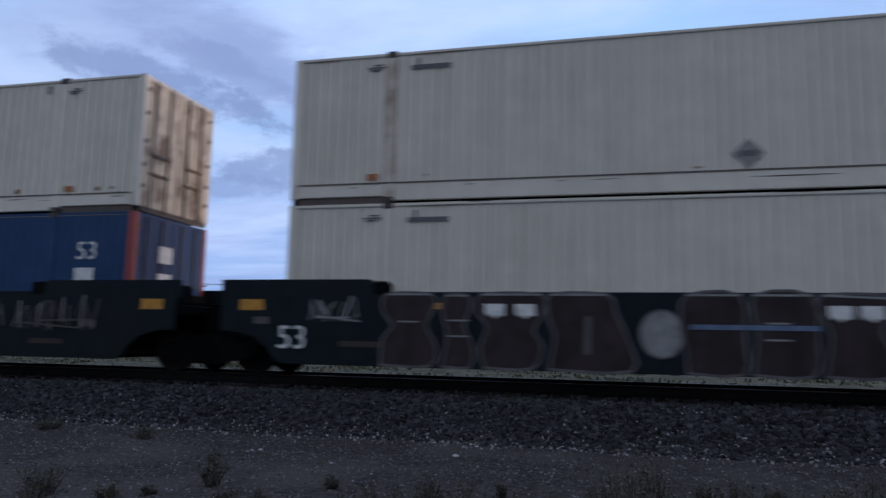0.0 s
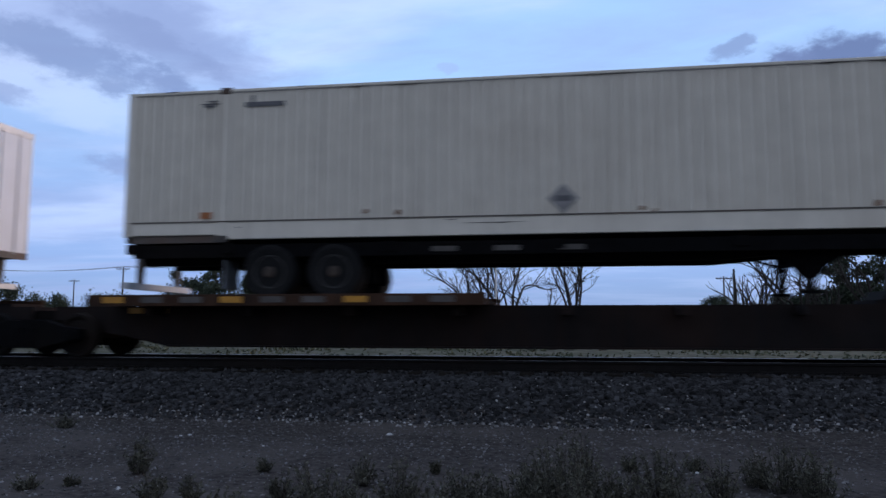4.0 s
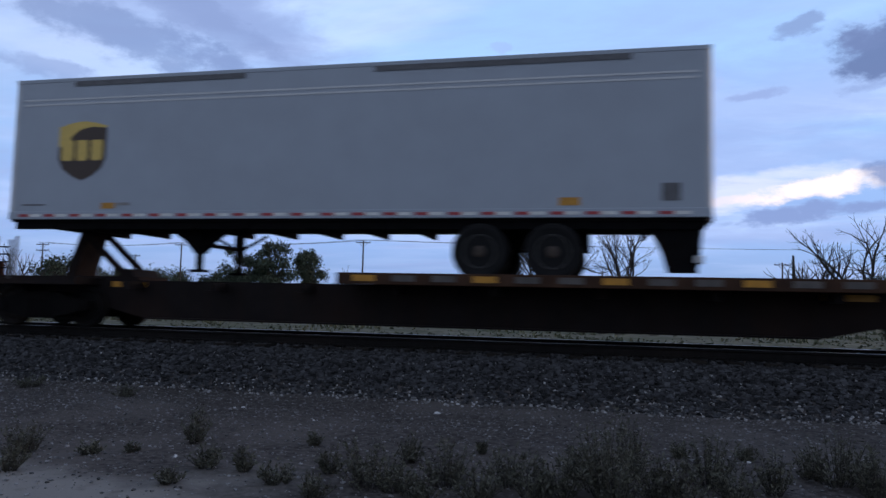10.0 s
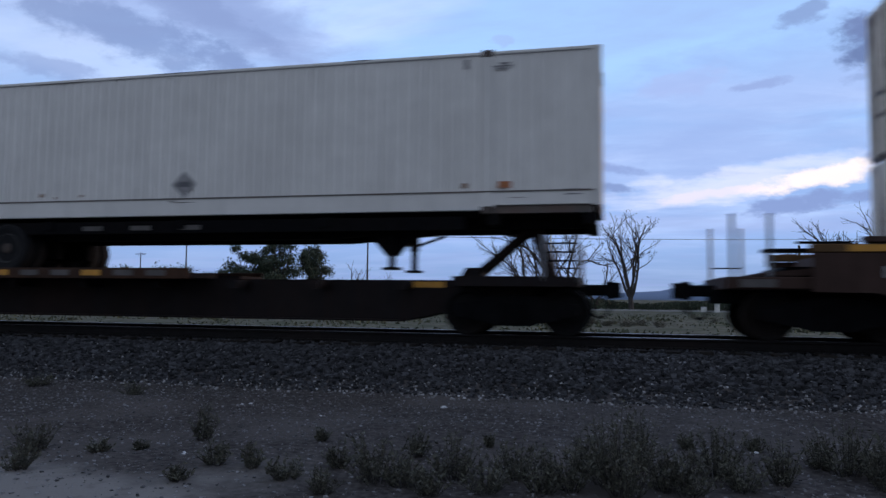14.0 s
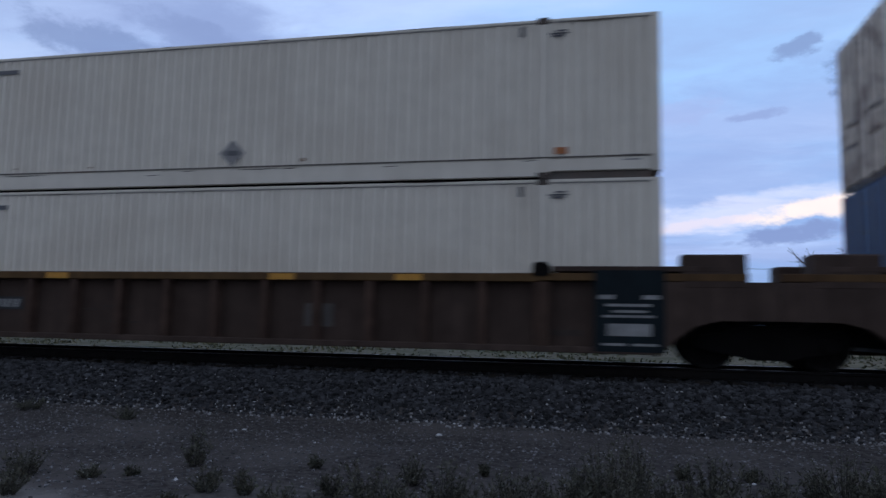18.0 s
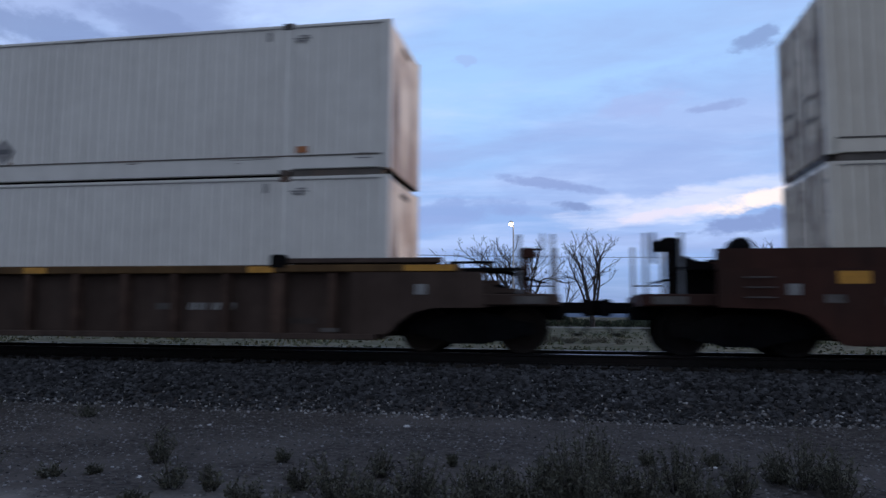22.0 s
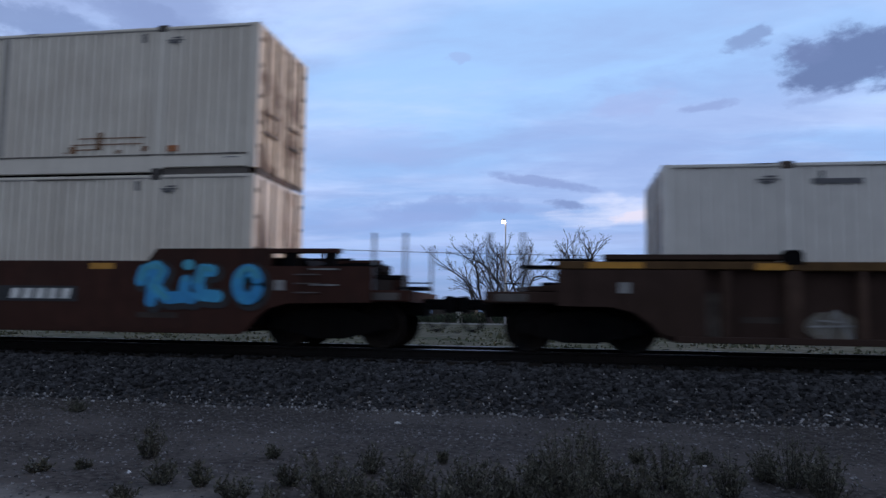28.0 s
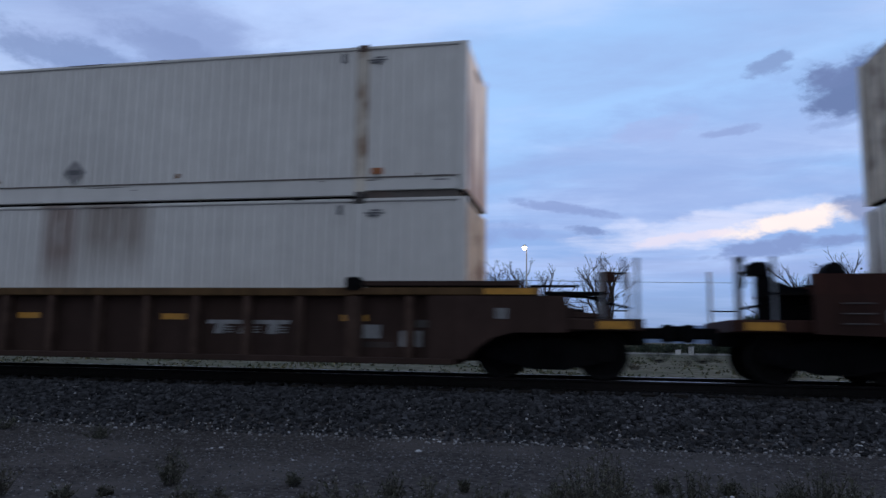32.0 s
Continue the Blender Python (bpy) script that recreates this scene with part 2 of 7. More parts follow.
    if emit:
        b.inputs["Emission Color"].default_value = (*colour, 1)
        b.inputs["Emission Strength"].default_value = emit
    if bump:
        bn = N("ShaderNodeBump")
        bn.inputs["Strength"].default_value, bn.inputs["Distance"].default_value = min(1, bump * 8), bump
        Lk(noise_node(scale * 2.5, 5.0), bn.inputs["Height"])
        Lk(bn.outputs[0], b.inputs["Normal"])
    return m


RUST = (0.16, 0.075, 0.035)
M = dict(
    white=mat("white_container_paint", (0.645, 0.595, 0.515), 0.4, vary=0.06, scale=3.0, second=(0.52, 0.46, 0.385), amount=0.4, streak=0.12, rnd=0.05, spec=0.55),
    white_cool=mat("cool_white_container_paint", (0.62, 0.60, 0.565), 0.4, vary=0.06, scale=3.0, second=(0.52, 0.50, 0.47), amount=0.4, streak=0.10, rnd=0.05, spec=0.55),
    white_end=mat("soiled_white_end_paint", (0.76, 0.69, 0.59), 0.55, vary=0.10, scale=3.0, second=(0.30, 0.18, 0.11), amount=0.6, big=1.1, streak=0.3, rnd=0.05, stains=(("y", 0.25, 0.75, 0.1, 2.0, (0.08, 0.04, 0.03), 0.95), ("y", 1.75, 2.2, 0.1, 1.9, (0.14, 0.07, 0.045), 0.85), ("y", 0.0, 2.6, -0.4, 0.75, (0.20, 0.11, 0.07), 0.7))),
    door_rust=mat("rusty_white_door_paint", (0.64, 0.55, 0.43), 0.6, vary=0.2, scale=5.0, second=(0.12, 0.06, 0.035), amount=0.85, big=1.8, streak=0.6),
    rail_dark=mat("grimy_container_rail", (0.085, 0.072, 0.062), 0.6, vary=0.3, scale=5.0, second=(0.10, 0.06, 0.045), amount=0.8, big=1.3),
    casting=mat("dark_cast_steel", (0.055, 0.048, 0.045), 0.6, metal=0.3, vary=0.3, scale=8.0, second=RUST, amount=0.5),
    rusty_post=mat("rust_marked_white_post", (0.64, 0.58, 0.49), 0.5, vary=0.1, scale=4.0, second=(0.20, 0.11, 0.06), amount=0.85, big=1.4, streak=0.3, spec=0.3),
    roof=mat("dusty_container_roof", (0.45, 0.44, 0.42), 0.7, vary=0.15, scale=2.0),
    blue=mat("navy_container_paint", (0.012, 0.045, 0.13), 0.5, spec=0.2, vary=0.15, scale=3.0, second=(0.028, 0.066, 0.15), amount=0.5, streak=0.2),
    red=mat("dull_red_container_paint", (0.30, 0.035, 0.03), 0.45, vary=0.15, scale=4.0, streak=0.2),
    brown=mat("oxide_brown_car_paint", (0.046, 0.018, 0.013), 0.75, vary=0.2, scale=3.0, second=(0.028, 0.016, 0.013), amount=0.6, streak=0.35, rnd=0.06, spec=0.15),
    # lighter than the skin: the light on the ribs is put into the colour
    tan_rib=mat("lit_worn_rib_paint", (0.074, 0.045, 0.034), 0.8, vary=0.3, scale=4.0, second=(0.036, 0.021, 0.016), amount=0.7, big=1.6, streak=0.45, rnd=0.12, spec=0.15),
    # darker than the ribs: the shade between them is put into the colour
    tan=mat("faded_tan_brown_car_paint", (0.045, 0.0265, 0.0215), 0.8, vary=0.2, scale=3.0, second=(0.045, 0.026, 0.019), amount=0.6, streak=0.4, rnd=0.06, spec=0.15),
    faded_tan=mat("sun_faded_tan_car_paint", (0.066, 0.045, 0.037), 0.8, vary=0.22, scale=3.0, second=(0.044, 0.028, 0.022), amount=0.6, streak=0.4, rnd=0.06, spec=0.15),
    ochre=mat("ochre_brown_car_paint", (0.105, 0.060, 0.026), 0.8, vary=0.25, scale=3.0, second=(0.060, 0.032, 0.018), amount=0.6, streak=0.4, spec=0.15),
    dgreen=mat("dark_green_car_paint", (0.006, 0.012, 0.016), 0.7, vary=0.25, scale=3.0, second=(0.012, 0.015, 0.017), amount=0.5, streak=0.3, spec=0.15),
    spine=mat("rusty_dark_spine_paint", (0.011, 0.0085, 0.009), 0.8, vary=0.3, scale=3.0, second=(0.042, 0.020, 0.013), amount=0.28, big=0.5, streak=0.4, spec=0.15),
    black=mat("black_sooty_steel", (0.0045, 0.0045, 0.0055), 0.85, vary=0.4, scale=6.0, second=(0.010, 0.008, 0.007), amount=0.5, spec=0.06),
    wheel=mat("worn_wheel_steel", (0.007, 0.0065, 0.007), 0.7, metal=0.0, spec=0.10, vary=0.3, scale=9.0, second=(0.03, 0.02, 0.015), amount=0.6),
    tread=mat("polished_tread_steel", (0.35, 0.34, 0.33), 0.25, metal=1.0, vary=0.1, scale=9.0),
    galv=mat("galvanised_handrail_steel", (0.15, 0.16, 0.18), 0.4, metal=0.2, vary=0.1, scale=9.0),
    yellow=mat("yellow_reflector_tape", (0.46, 0.21, 0.015), 0.5, vary=0.25, scale=9.0),
    mark_w=mat("white_stencil_paint", (0.66, 0.66, 0.64), 0.6, vary=0.25, scale=9.0),
    mark_d=mat("dark_stencil_paint", (0.10, 0.10, 0.11), 0.6, vary=0.25, scale=9.0),
    mark_g=mat("grey_placard_paint", (0.24, 0.23, 0.23), 0.6, vary=0.25, scale=9.0),
    orange=mat("orange_caution_label", (0.36, 0.12, 0.035), 0.6, vary=0.25, scale=9.0),
    trailer=mat("white_trailer_panel", (0.71, 0.735, 0.80), 0.4, vary=0.05, scale=2.0, second=(0.56, 0.58, 0.63), amount=0.4, streak=0.12),
    trailer_grey=mat("pale_grey_trailer_panel", (0.30, 0.34, 0.40), 0.45, vary=0.04, scale=2.0, second=(0.26, 0.29, 0.34), amount=0.4),
    alu=mat("mill_aluminium_rail", (0.42, 0.43, 0.45), 0.4, metal=0.5, vary=0.1, scale=6.0),
    rib=mat("grimy_aluminium_rib", (0.32, 0.31, 0.31), 0.5, metal=0.2, vary=0.2, scale=4.0, streak=0.2),
    tyre=mat("black_tyre_rubber", (0.012, 0.012, 0.013), 0.9, vary=0.2, scale=9.0, spec=0.15),
    hub=mat("rusty_wheel_hub", (0.045, 0.030, 0.022), 0.7, vary=0.3, scale=9.0),
    dark_rim=mat("sooty_wheel_rim", (0.035, 0.034, 0.035), 0.7, vary=0.3, scale=9.0),
    rust_spot=mat("bleeding_rust", (0.20, 0.10, 0.05), 0.8, vary=0.3, scale=12.0),
    pale_grey=mat("faded_grey_decal", (0.40, 0.41, 0.43), 0.6, vary=0.2, scale=9.0),
    curb=mat("rust_brown_deck_edge", (0.055, 0.027, 0.016), 0.75, vary=0.35, scale=3.0, second=(0.022, 0.013, 0.010), amount=0.7, big=1.1, streak=0.4, spec=0.15),
    rim=mat("dull_white_wheel_rim", (0.40, 0.40, 0.41), 0.45, vary=0.25, scale=9.0),
    logo_red=mat("dark_red_decal", (0.32, 0.025, 0.035), 0.5, vary=0.1, scale=9.0),
    gold=mat("gold_decal", (0.60, 0.42, 0.10), 0.5, vary=0.1, scale=9.0),
    logo_brown=mat("dark_brown_decal", (0.035, 0.018, 0.012), 0.5, vary=0.1, scale=9.0),
    graf_blue=mat("bright_blue_spray_paint", (0.02, 0.26, 0.55), 0.55, vary=0.18, scale=4.0, second=(0.05, 0.40, 0.62), amount=0.7, big=2.0),
    graf_dark=mat("black_spray_paint", (0.012, 0.014, 0.018), 0.6, vary=0.3, scale=6.0),
    graf_brown=mat("dark_umber_spray_paint", (0.040, 0.029, 0.031), 0.7, vary=0.35, scale=3.0, streak=0.6, spec=0.15),
    graf_pale=mat("pale_grey_spray_paint", (0.24, 0.24, 0.24), 0.6, vary=0.35, scale=4.0, streak=0.4),
    graf_faint=mat("faded_grey_spray_paint", (0.085, 0.075, 0.070), 0.65, vary=0.4, scale=4.0, streak=0.5),
    graf_haze=mat("hazy_faded_spray_paint", (0.055, 0.043, 0.038), 0.7, vary=0.35, scale=4.0, streak=0.5, spec=0.15),
    logo_dim=mat("dim_red_stencil_paint", (0.115, 0.026, 0.022), 0.7, vary=0.3, scale=6.0, spec=0.15),
    logo_faint=mat("faded_red_decal", (0.34, 0.20, 0.22), 0.6, vary=0.2, scale=12.0),
    blue_dark=mat("dark_navy_repaint", (0.006, 0.026, 0.090), 0.5, spec=0.2, vary=0.1, scale=4.0),
    rail=mat("weathered_rail_steel", (0.009, 0.008, 0.008), 0.8, vary=0.3, scale=7.0, second=(0.016, 0.011, 0.009), amount=0.4, spec=0.12),
    railtop=mat("polished_rail_head", (0.30, 0.30, 0.31), 0.3, metal=1.0, vary=0.05, scale=9.0),
    tie=mat("weathered_timber_tie", (0.020, 0.017, 0.015), 0.9, vary=0.35, scale=5.0, bump=0.01, rnd=0.25, spec=0.1),
    stone=mat("crushed_ballast_stone", (0.039, 0.039, 0.042), 0.85, vary=0.35, scale=9.0, spec=0.2, rnd=0.75, island=True),
    pebble=mat("pale_pebbles", (0.125, 0.123, 0.125), 0.85, vary=0.3, scale=9.0, rnd=0.85, island=True),
    fleck=mat("pale_crushed_stone", (0.24, 0.235, 0.235), 0.8, vary=0.3, scale=9.0, rnd=0.6, island=True),
    quartz=mat("white_quartz_stone", (0.48, 0.48, 0.48), 0.7, vary=0.15, scale=12.0),
    dirt=mat("dusty_gravel_dirt", (0.060, 0.053, 0.050), 0.95, vary=0.7, scale=15.0, bump=0.03, second=(0.088, 0.078, 0.073), amount=0.75, big=0.5, spec=0.1, stains=(("xy", -60.0, -0.9, -60.0, 7.3, (0.19, 0.178, 0.165), 0.9),)),
    bed=mat("dark_ballast_bed", (0.024, 0.023, 0.026), 0.95, vary=0.45, scale=14.0, bump=0.04),
    field=mat("dry_grass_field", (0.098, 0.095, 0.068), 0.95, vary=0.6, scale=1.6, bump=0.05, second=(0.045, 0.052, 0.028), amount=0.9, big=0.28, spec=0.04),
    road=mat("pale_concrete_road", (0.34, 0.34, 0.34), 0.85, vary=0.12, scale=0.7),
    weed=mat("dry_olive_weed", (0.064, 0.064, 0.045), 0.8, vary=0.4, scale=9.0, rnd=0.5, island=True),
    grass=mat("dull_green_grass", (0.073, 0.081, 0.045), 0.85, vary=0.4, scale=5.0, rnd=0.3, island=True),
    leaf=mat("dark_tree_leaf", (0.035, 0.05, 0.028), 0.8, vary=0.4, scale=5.0, rnd=0.4, island=True),
    bark=mat("dead_grey_bark", (0.033, 0.028, 0.025), 0.9, vary=0.3, scale=4.0),
    pole=mat("creosoted_pole_wood", (0.05, 0.042, 0.037), 0.9, vary=0.3, scale=5.0),
    lamp_pole=mat("pale_painted_lamp_pole", (0.50, 0.50, 0.52), 0.5, vary=0.1, scale=5.0),
    bulb=mat("glowing_lamp_lens", (1.0, 0.72, 0.42), 0.5, vary=0.02, emit=9.0),
    # the haze of distance is put into the hills' colour
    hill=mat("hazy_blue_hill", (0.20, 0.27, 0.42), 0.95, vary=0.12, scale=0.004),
)


# ---------------------------------------------------------------- mesh helpers
class Shape:
    """Collects vertices and faces of one mesh."""

    def __init__(self):
        self.v, self.f = [], []

    def add(self, verts, faces):
        k = len(self.v)
        self.v += [tuple(p) for p in verts]
        self.f += [tuple(i + k for i in f) for f in faces]
        return self

    def box(self, x0, x1, y0, y1, z0, z1, c=0.0):
        """A box; c: width of the chamfer on its long edges."""
        if c <= 0:
            return self.add([(x, y, z) for x in (x0, x1) for y in (y0, y1) for z in (z0, z1)],
                            [(0, 1, 3, 2), (4, 6, 7, 5), (0, 4, 5, 1), (2, 3, 7, 6), (0, 2, 6, 4), (1, 5, 7, 3)])
        size = (x1 - x0, y1 - y0, z1 - z0)
        if size[0] >= max(size[1:]):
            ring = [(y0 + c, z0), (y1 - c, z0), (y1, z0 + c), (y1, z1 - c), (y1 - c, z1), (y0 + c, z1), (y0, z1 - c), (y0, z0 + c)]
            return self.prism(ring, "x", x0, x1)
        if size[2] >= size[1]:
            ring = [(x0 + c, y0), (x1 - c, y0), (x1, y0 + c), (x1, y1 - c), (x1 - c, y1), (x0 + c, y1), (x0, y1 - c), (x0, y0 + c)]
            return self.prism(ring, "z", z0, z1)
        ring = [(x0 + c, z0), (x1 - c, z0), (x1, z0 + c), (x1, z1 - c), (x1 - c, z1), (x0 + c, z1), (x0, z1 - c), (x0, z0 + c)]
        return self.prism(ring, "y", y0, y1)

    def prism(self, ring, axis, a, b):
        def at(p, h):
            return {"x": (h, p[0], p[1]), "y": (p[0], h, p[1]), "z": (p[0], p[1], h)}[axis]
        n = len(ring)
        return self.add([at(p, a) for p in ring] + [at(p, b) for p in ring],
                        [tuple(range(n - 1, -1, -1)), tuple(range(n, 2 * n))] + [(i, (i + 1) % n, n + (i + 1) % n, n + i) for i in range(n)])

    def lathe(self, profile, axis, centre, n=24):
        """Rings of (radius, place along the axis) round an axis, closed at both ends."""
        verts, faces = [], []
        for r, h in profile:
            for i in range(n):
                a = 2 * math.pi * i / n
                p, q = r * math.cos(a), r * math.sin(a)
                verts.append({"x": (h, p, q), "y": (p, h, q), "z": (p, q, h)}[axis])
        verts = [tuple(v[i] + centre[i] for i in range(3)) for v in verts]
        for k in range(len(profile) - 1):
            faces += [(k * n + i, k * n + (i + 1) % n, (k + 1) * n + (i + 1) % n, (k + 1) * n + i) for i in range(n)]
        faces += [tuple(range(n - 1, -1, -1)), tuple(range((len(profile) - 1) * n, len(profile) * n))]
        return self.add(verts, faces)

    def rod(self, a, b, r0, r1=None, n=6):
        a, b = Vector(a), Vector(b)
        r1 = r0 if r1 is None else r1
        d = (b - a).normalized()
        s = d.orthogonal().normalized()
        t = d.cross(s)
        ring = [s * math.cos(2 * math.pi * i / n) + t * math.sin(2 * math.pi * i / n) for i in range(n)]
        return self.add([a + v * r0 for v in ring] + [b + v * r1 for v in ring],
                        [tuple(range(n - 1, -1, -1)), tuple(range(n, 2 * n))] + [(i, (i + 1) % n, n + (i + 1) % n, n + i) for i in range(n)])

    def tube(self, pts, r, n=6, closed=False):
        """One bent pipe through the points."""
        pts = [Vector(p) for p in pts]
        k = len(pts)
        verts, faces = [], []
        side = None
        for i, p in enumerate(pts):
            a = pts[(i - 1) % k] if closed or i else p
            b = pts[(i + 1) % k] if closed or i < k - 1 else p
            d = (b - a).normalized()
            side = d.orthogonal().normalized() if side is None else (side - d * side.dot(d)).normalized()
            t = d.cross(side)
            verts += [p + (side * math.cos(2 * math.pi * j / n) + t * math.sin(2 * math.pi * j / n)) * r for j in range(n)]
        for i in range(k if closed else k - 1):
            c = (i + 1) % k
            faces += [(i * n + j, i * n + (j + 1) % n, c * n + (j + 1) % n, c * n + j) for j in range(n)]
        return self.add(verts, faces)

    def beam(self, a, b, w, h):
        """A square bar from a to b."""
        a, b = Vector(a), Vector(b)
        d = (b - a).normalized()
        s = d.cross(Vector((0, 1, 0)))
        s = s.normalized() if s.length > 0.1 else Vector((1, 0, 0))
        t = d.cross(s)
        ring = [s * w / 2 + t * h / 2, -s * w / 2 + t * h / 2, -s * w / 2 - t * h / 2, s * w / 2 - t * h / 2]
        return self.add([a + v for v in ring] + [b + v for v in ring], [(3, 2, 1, 0), (4, 5, 6, 7)] + [(i, (i + 1) % 4, 4 + (i + 1) % 4, 4 + i) for i in range(4)])

    def mesh(self, name, material, smooth=False):
        me = bpy.data.meshes.new(name)
        me.from_pydata(self.v, [], self.f)
        me.materials.append(material)
        if smooth:
            me.polygons.foreach_set("use_smooth", [True] * len(me.polygons))
        me.update()
        return me


MESHES = {}


def part(name, shape, material, parent, label="", at=(0, 0, 0), smooth=False):
    """One mesh object under a thing or a part. A string for the shape takes a mesh that was made before."""
    if isinstance(shape, bpy.types.Mesh):
        me = shape
    else:
        me = shape.mesh(name, material, smooth)
    ob = new(name, me)
    ob.parent = parent
    ob.location = at
    if label:
        tagged(ob, label)
    return ob


def kept(key, make, material, smooth=False):
    """The mesh of that key, made once."""
    key = (key, material.name)
    if key not in MESHES:
        MESHES[key] = make().mesh(key[0], material, smooth)
    return MESHES[key]


def thing(name, label, category, group="", x=0.0, y=0.0, z=0.0):
    ob = tagged(new(name), label, category, group)
    ob.empty_display_size = 0.2
    ob.location = (x, y, z)
    return ob


RIDERS = []      # (thing, its place when the clip starts): all that the train carries along


def ride(ob, u, y, z, tilt=0.0):
    RIDERS.append((ob, u, y, z, tilt))
    ob.location = (u, y, z)
    return ob


def text_mesh(body, size, material, thick=0.004, shear=0.0):
    cu = bpy.data.curves.new("lettering", "FONT")
    cu.body, cu.size, cu.extrude, cu.shear, cu.align_x = body, size, thick, shear, "LEFT"
    tmp = bpy.data.objects.new("lettering", cu)
    me = bpy.data.meshes.new_from_object(tmp)
    bpy.data.objects.remove(tmp)
    bpy.data.curves.remove(cu)
    me.transform(Matrix.Rotation(radians(90), 4, "X"))
    me.materials.clear()
    me.materials.append(material)
    return me


CY = 13.73            # the track's middle
LONG, WIDE, TALL = 16.154, 2.59, 2.896
POST = 1.98           # lifting posts, from each end


# ---------------------------------------------------------------- containers
def corrugated(length, z0, z1, depth, pitch, gap_at=()):
    """A wall along x at y = 0 with upright folds that go back by depth."""
    s = Shape()
    pts = []
    x = 0.0
    n = int(length / pitch)
    p = length / n
    for i in range(n):
        a = i * p
        pts += [(a, 0.0), (a + p * 0.30, 0.0), (a + p * 0.36, depth), (a + p * 0.58, depth), (a + p * 0.64, 0.0)]
    pts.append((length, 0.0))
    k = len(pts)
    s.add([(px, py, z0) for px, py in pts] + [(px, py, z1) for px, py in pts], [(i, i + 1, k + i + 1, k + i) for i in range(k - 1)])
    s.add([(px, py + 0.03, z0) for px, py in pts] + [(px, py + 0.03, z1) for px, py in pts], [(i + 1, i, k + i, k + i + 1) for i in range(k - 1)])
    return s


def end_corrugated(z0, z1, depth, folds):
    s = Shape()
    pts = []
    p = (WIDE - 0.16) / folds
    for i in range(folds):
        a = 0.08 + i * p
        pts += [(a, 0.0), (a + p * 0.4, 0.0), (a + p * 0.5, depth), (a + p * 0.9, depth)]
    pts.append((WIDE - 0.08, 0.0))
    k = len(pts)
    for off in (0.0, 0.03):
        s.add([(x + off, y, z0) for y, x in pts] + [(x + off, y, z1) for y, x in pts], [(i, i + 1, k + i + 1, k + i) for i in range(k - 1)])
    return s


def container(u, z, label, side, rail, right_end, left_end="doors", stains=None, marks=True, diamond=True, end_mat=None, lettered="", group="containers on the train", faint=False, pitch=0.203):
    """A 53 foot container; side and rail name materials; the ends are 'doors', 'smooth' or 'folds'."""
    c = thing("shipping_container", label, "container", group)
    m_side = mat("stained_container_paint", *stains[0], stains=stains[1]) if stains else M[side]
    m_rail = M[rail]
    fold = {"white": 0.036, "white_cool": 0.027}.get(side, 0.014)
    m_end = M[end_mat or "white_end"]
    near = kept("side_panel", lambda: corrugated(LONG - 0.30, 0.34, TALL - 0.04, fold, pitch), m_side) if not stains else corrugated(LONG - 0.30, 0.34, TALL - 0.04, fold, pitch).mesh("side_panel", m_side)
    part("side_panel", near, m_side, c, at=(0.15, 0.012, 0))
    far = part("side_panel", near, m_side, c, at=(LONG - 0.15, WIDE - 0.012, 0))
    far.rotation_euler = (0, 0, math.pi)
    # rails
    part("top_rail", kept("top_rail", lambda: Shape().box(0.15, LONG - 0.15, 0.0, 0.07, TALL - 0.055, TALL, 0.008), m_side), m_side, c)
    part("top_rail", kept("top_rail", lambda: None, m_side), m_side, c, at=(0, WIDE - 0.07, 0))
    mid = kept("bottom_rail", lambda: Shape().box(POST + 0.1, LONG - POST - 0.1, 0.0, 0.09, 0.05, 0.365, 0.012), m_side)
    stub = kept("bottom_rail_end", lambda: Shape().box(0.12, POST - 0.1, 0.0, 0.09, 0.135, 0.365, 0.012), m_side)
    for y in (0.0, WIDE - 0.09):
        part("bottom_rail", mid, m_side, c, at=(0, y, 0))
        part("bottom_rail", stub, m_side, c, at=(0, y, 0))
        part("bottom_rail", stub, m_side, c, at=(LONG - POST - 0.02, y, 0))
    tray = kept("end_beam", lambda: Shape().box(0.14, POST - 0.11, 0.05, 0.20, 0.0, 0.134), M["rail_dark"])
    for x in (0.0, LONG - POST - 0.03):
        part("end_beam", tray, M["rail_dark"], c, "rust-brown beam under the end", at=(x, 0, 0))
    drip = kept("drip_strip", lambda: Shape().box(0.15, LONG - 0.15, -0.012, 0.0, 0.366, 0.394), M["rail_dark"])
    part("drip_strip", drip, M["rail_dark"], c, "dark line above the bottom rail")
    part("drip_strip", kept("top_line", lambda: Shape().box(0.16, LONG - 0.16, 0.004, 0.0118, TALL - 0.070, TALL - 0.059), M["mark_g"]), M["mark_g"], c, "thin dark line under the top rail")
    part("roof", kept("roof", lambda: Shape().box(0.04, LONG - 0.04, 0.05, WIDE - 0.05, TALL - 0.03, TALL - 0.006), M["roof"]), M["roof"], c)
    part("floor", kept("floor", lambda: Shape().box(0.1, LONG - 0.1, 0.09, WIDE - 0.09, 0.10, 0.16), M["black"]), M["black"], c)
    # posts: lifting posts 40 feet apart and corner posts
    lift = kept("lifting_post", lambda: Shape().box(-0.11, 0.11, -0.010, 0.12, 0.10, TALL - 0.04, 0.01), m_rail)
    foot = kept("casting", lambda: Shape().box(-0.10, 0.10, -0.016, 0.16, -0.012, 0.125, 0.012), M["casting"])
    for x in (POST, LONG - POST):
        for y in (0.0, WIDE - 0.11):
            part("lifting_post", lift, m_rail, c, at=(x, y, 0))
        for y in (0.0, WIDE - 0.15):
            part("corner_casting", foot, M["casting"], c, at=(x, y, 0))
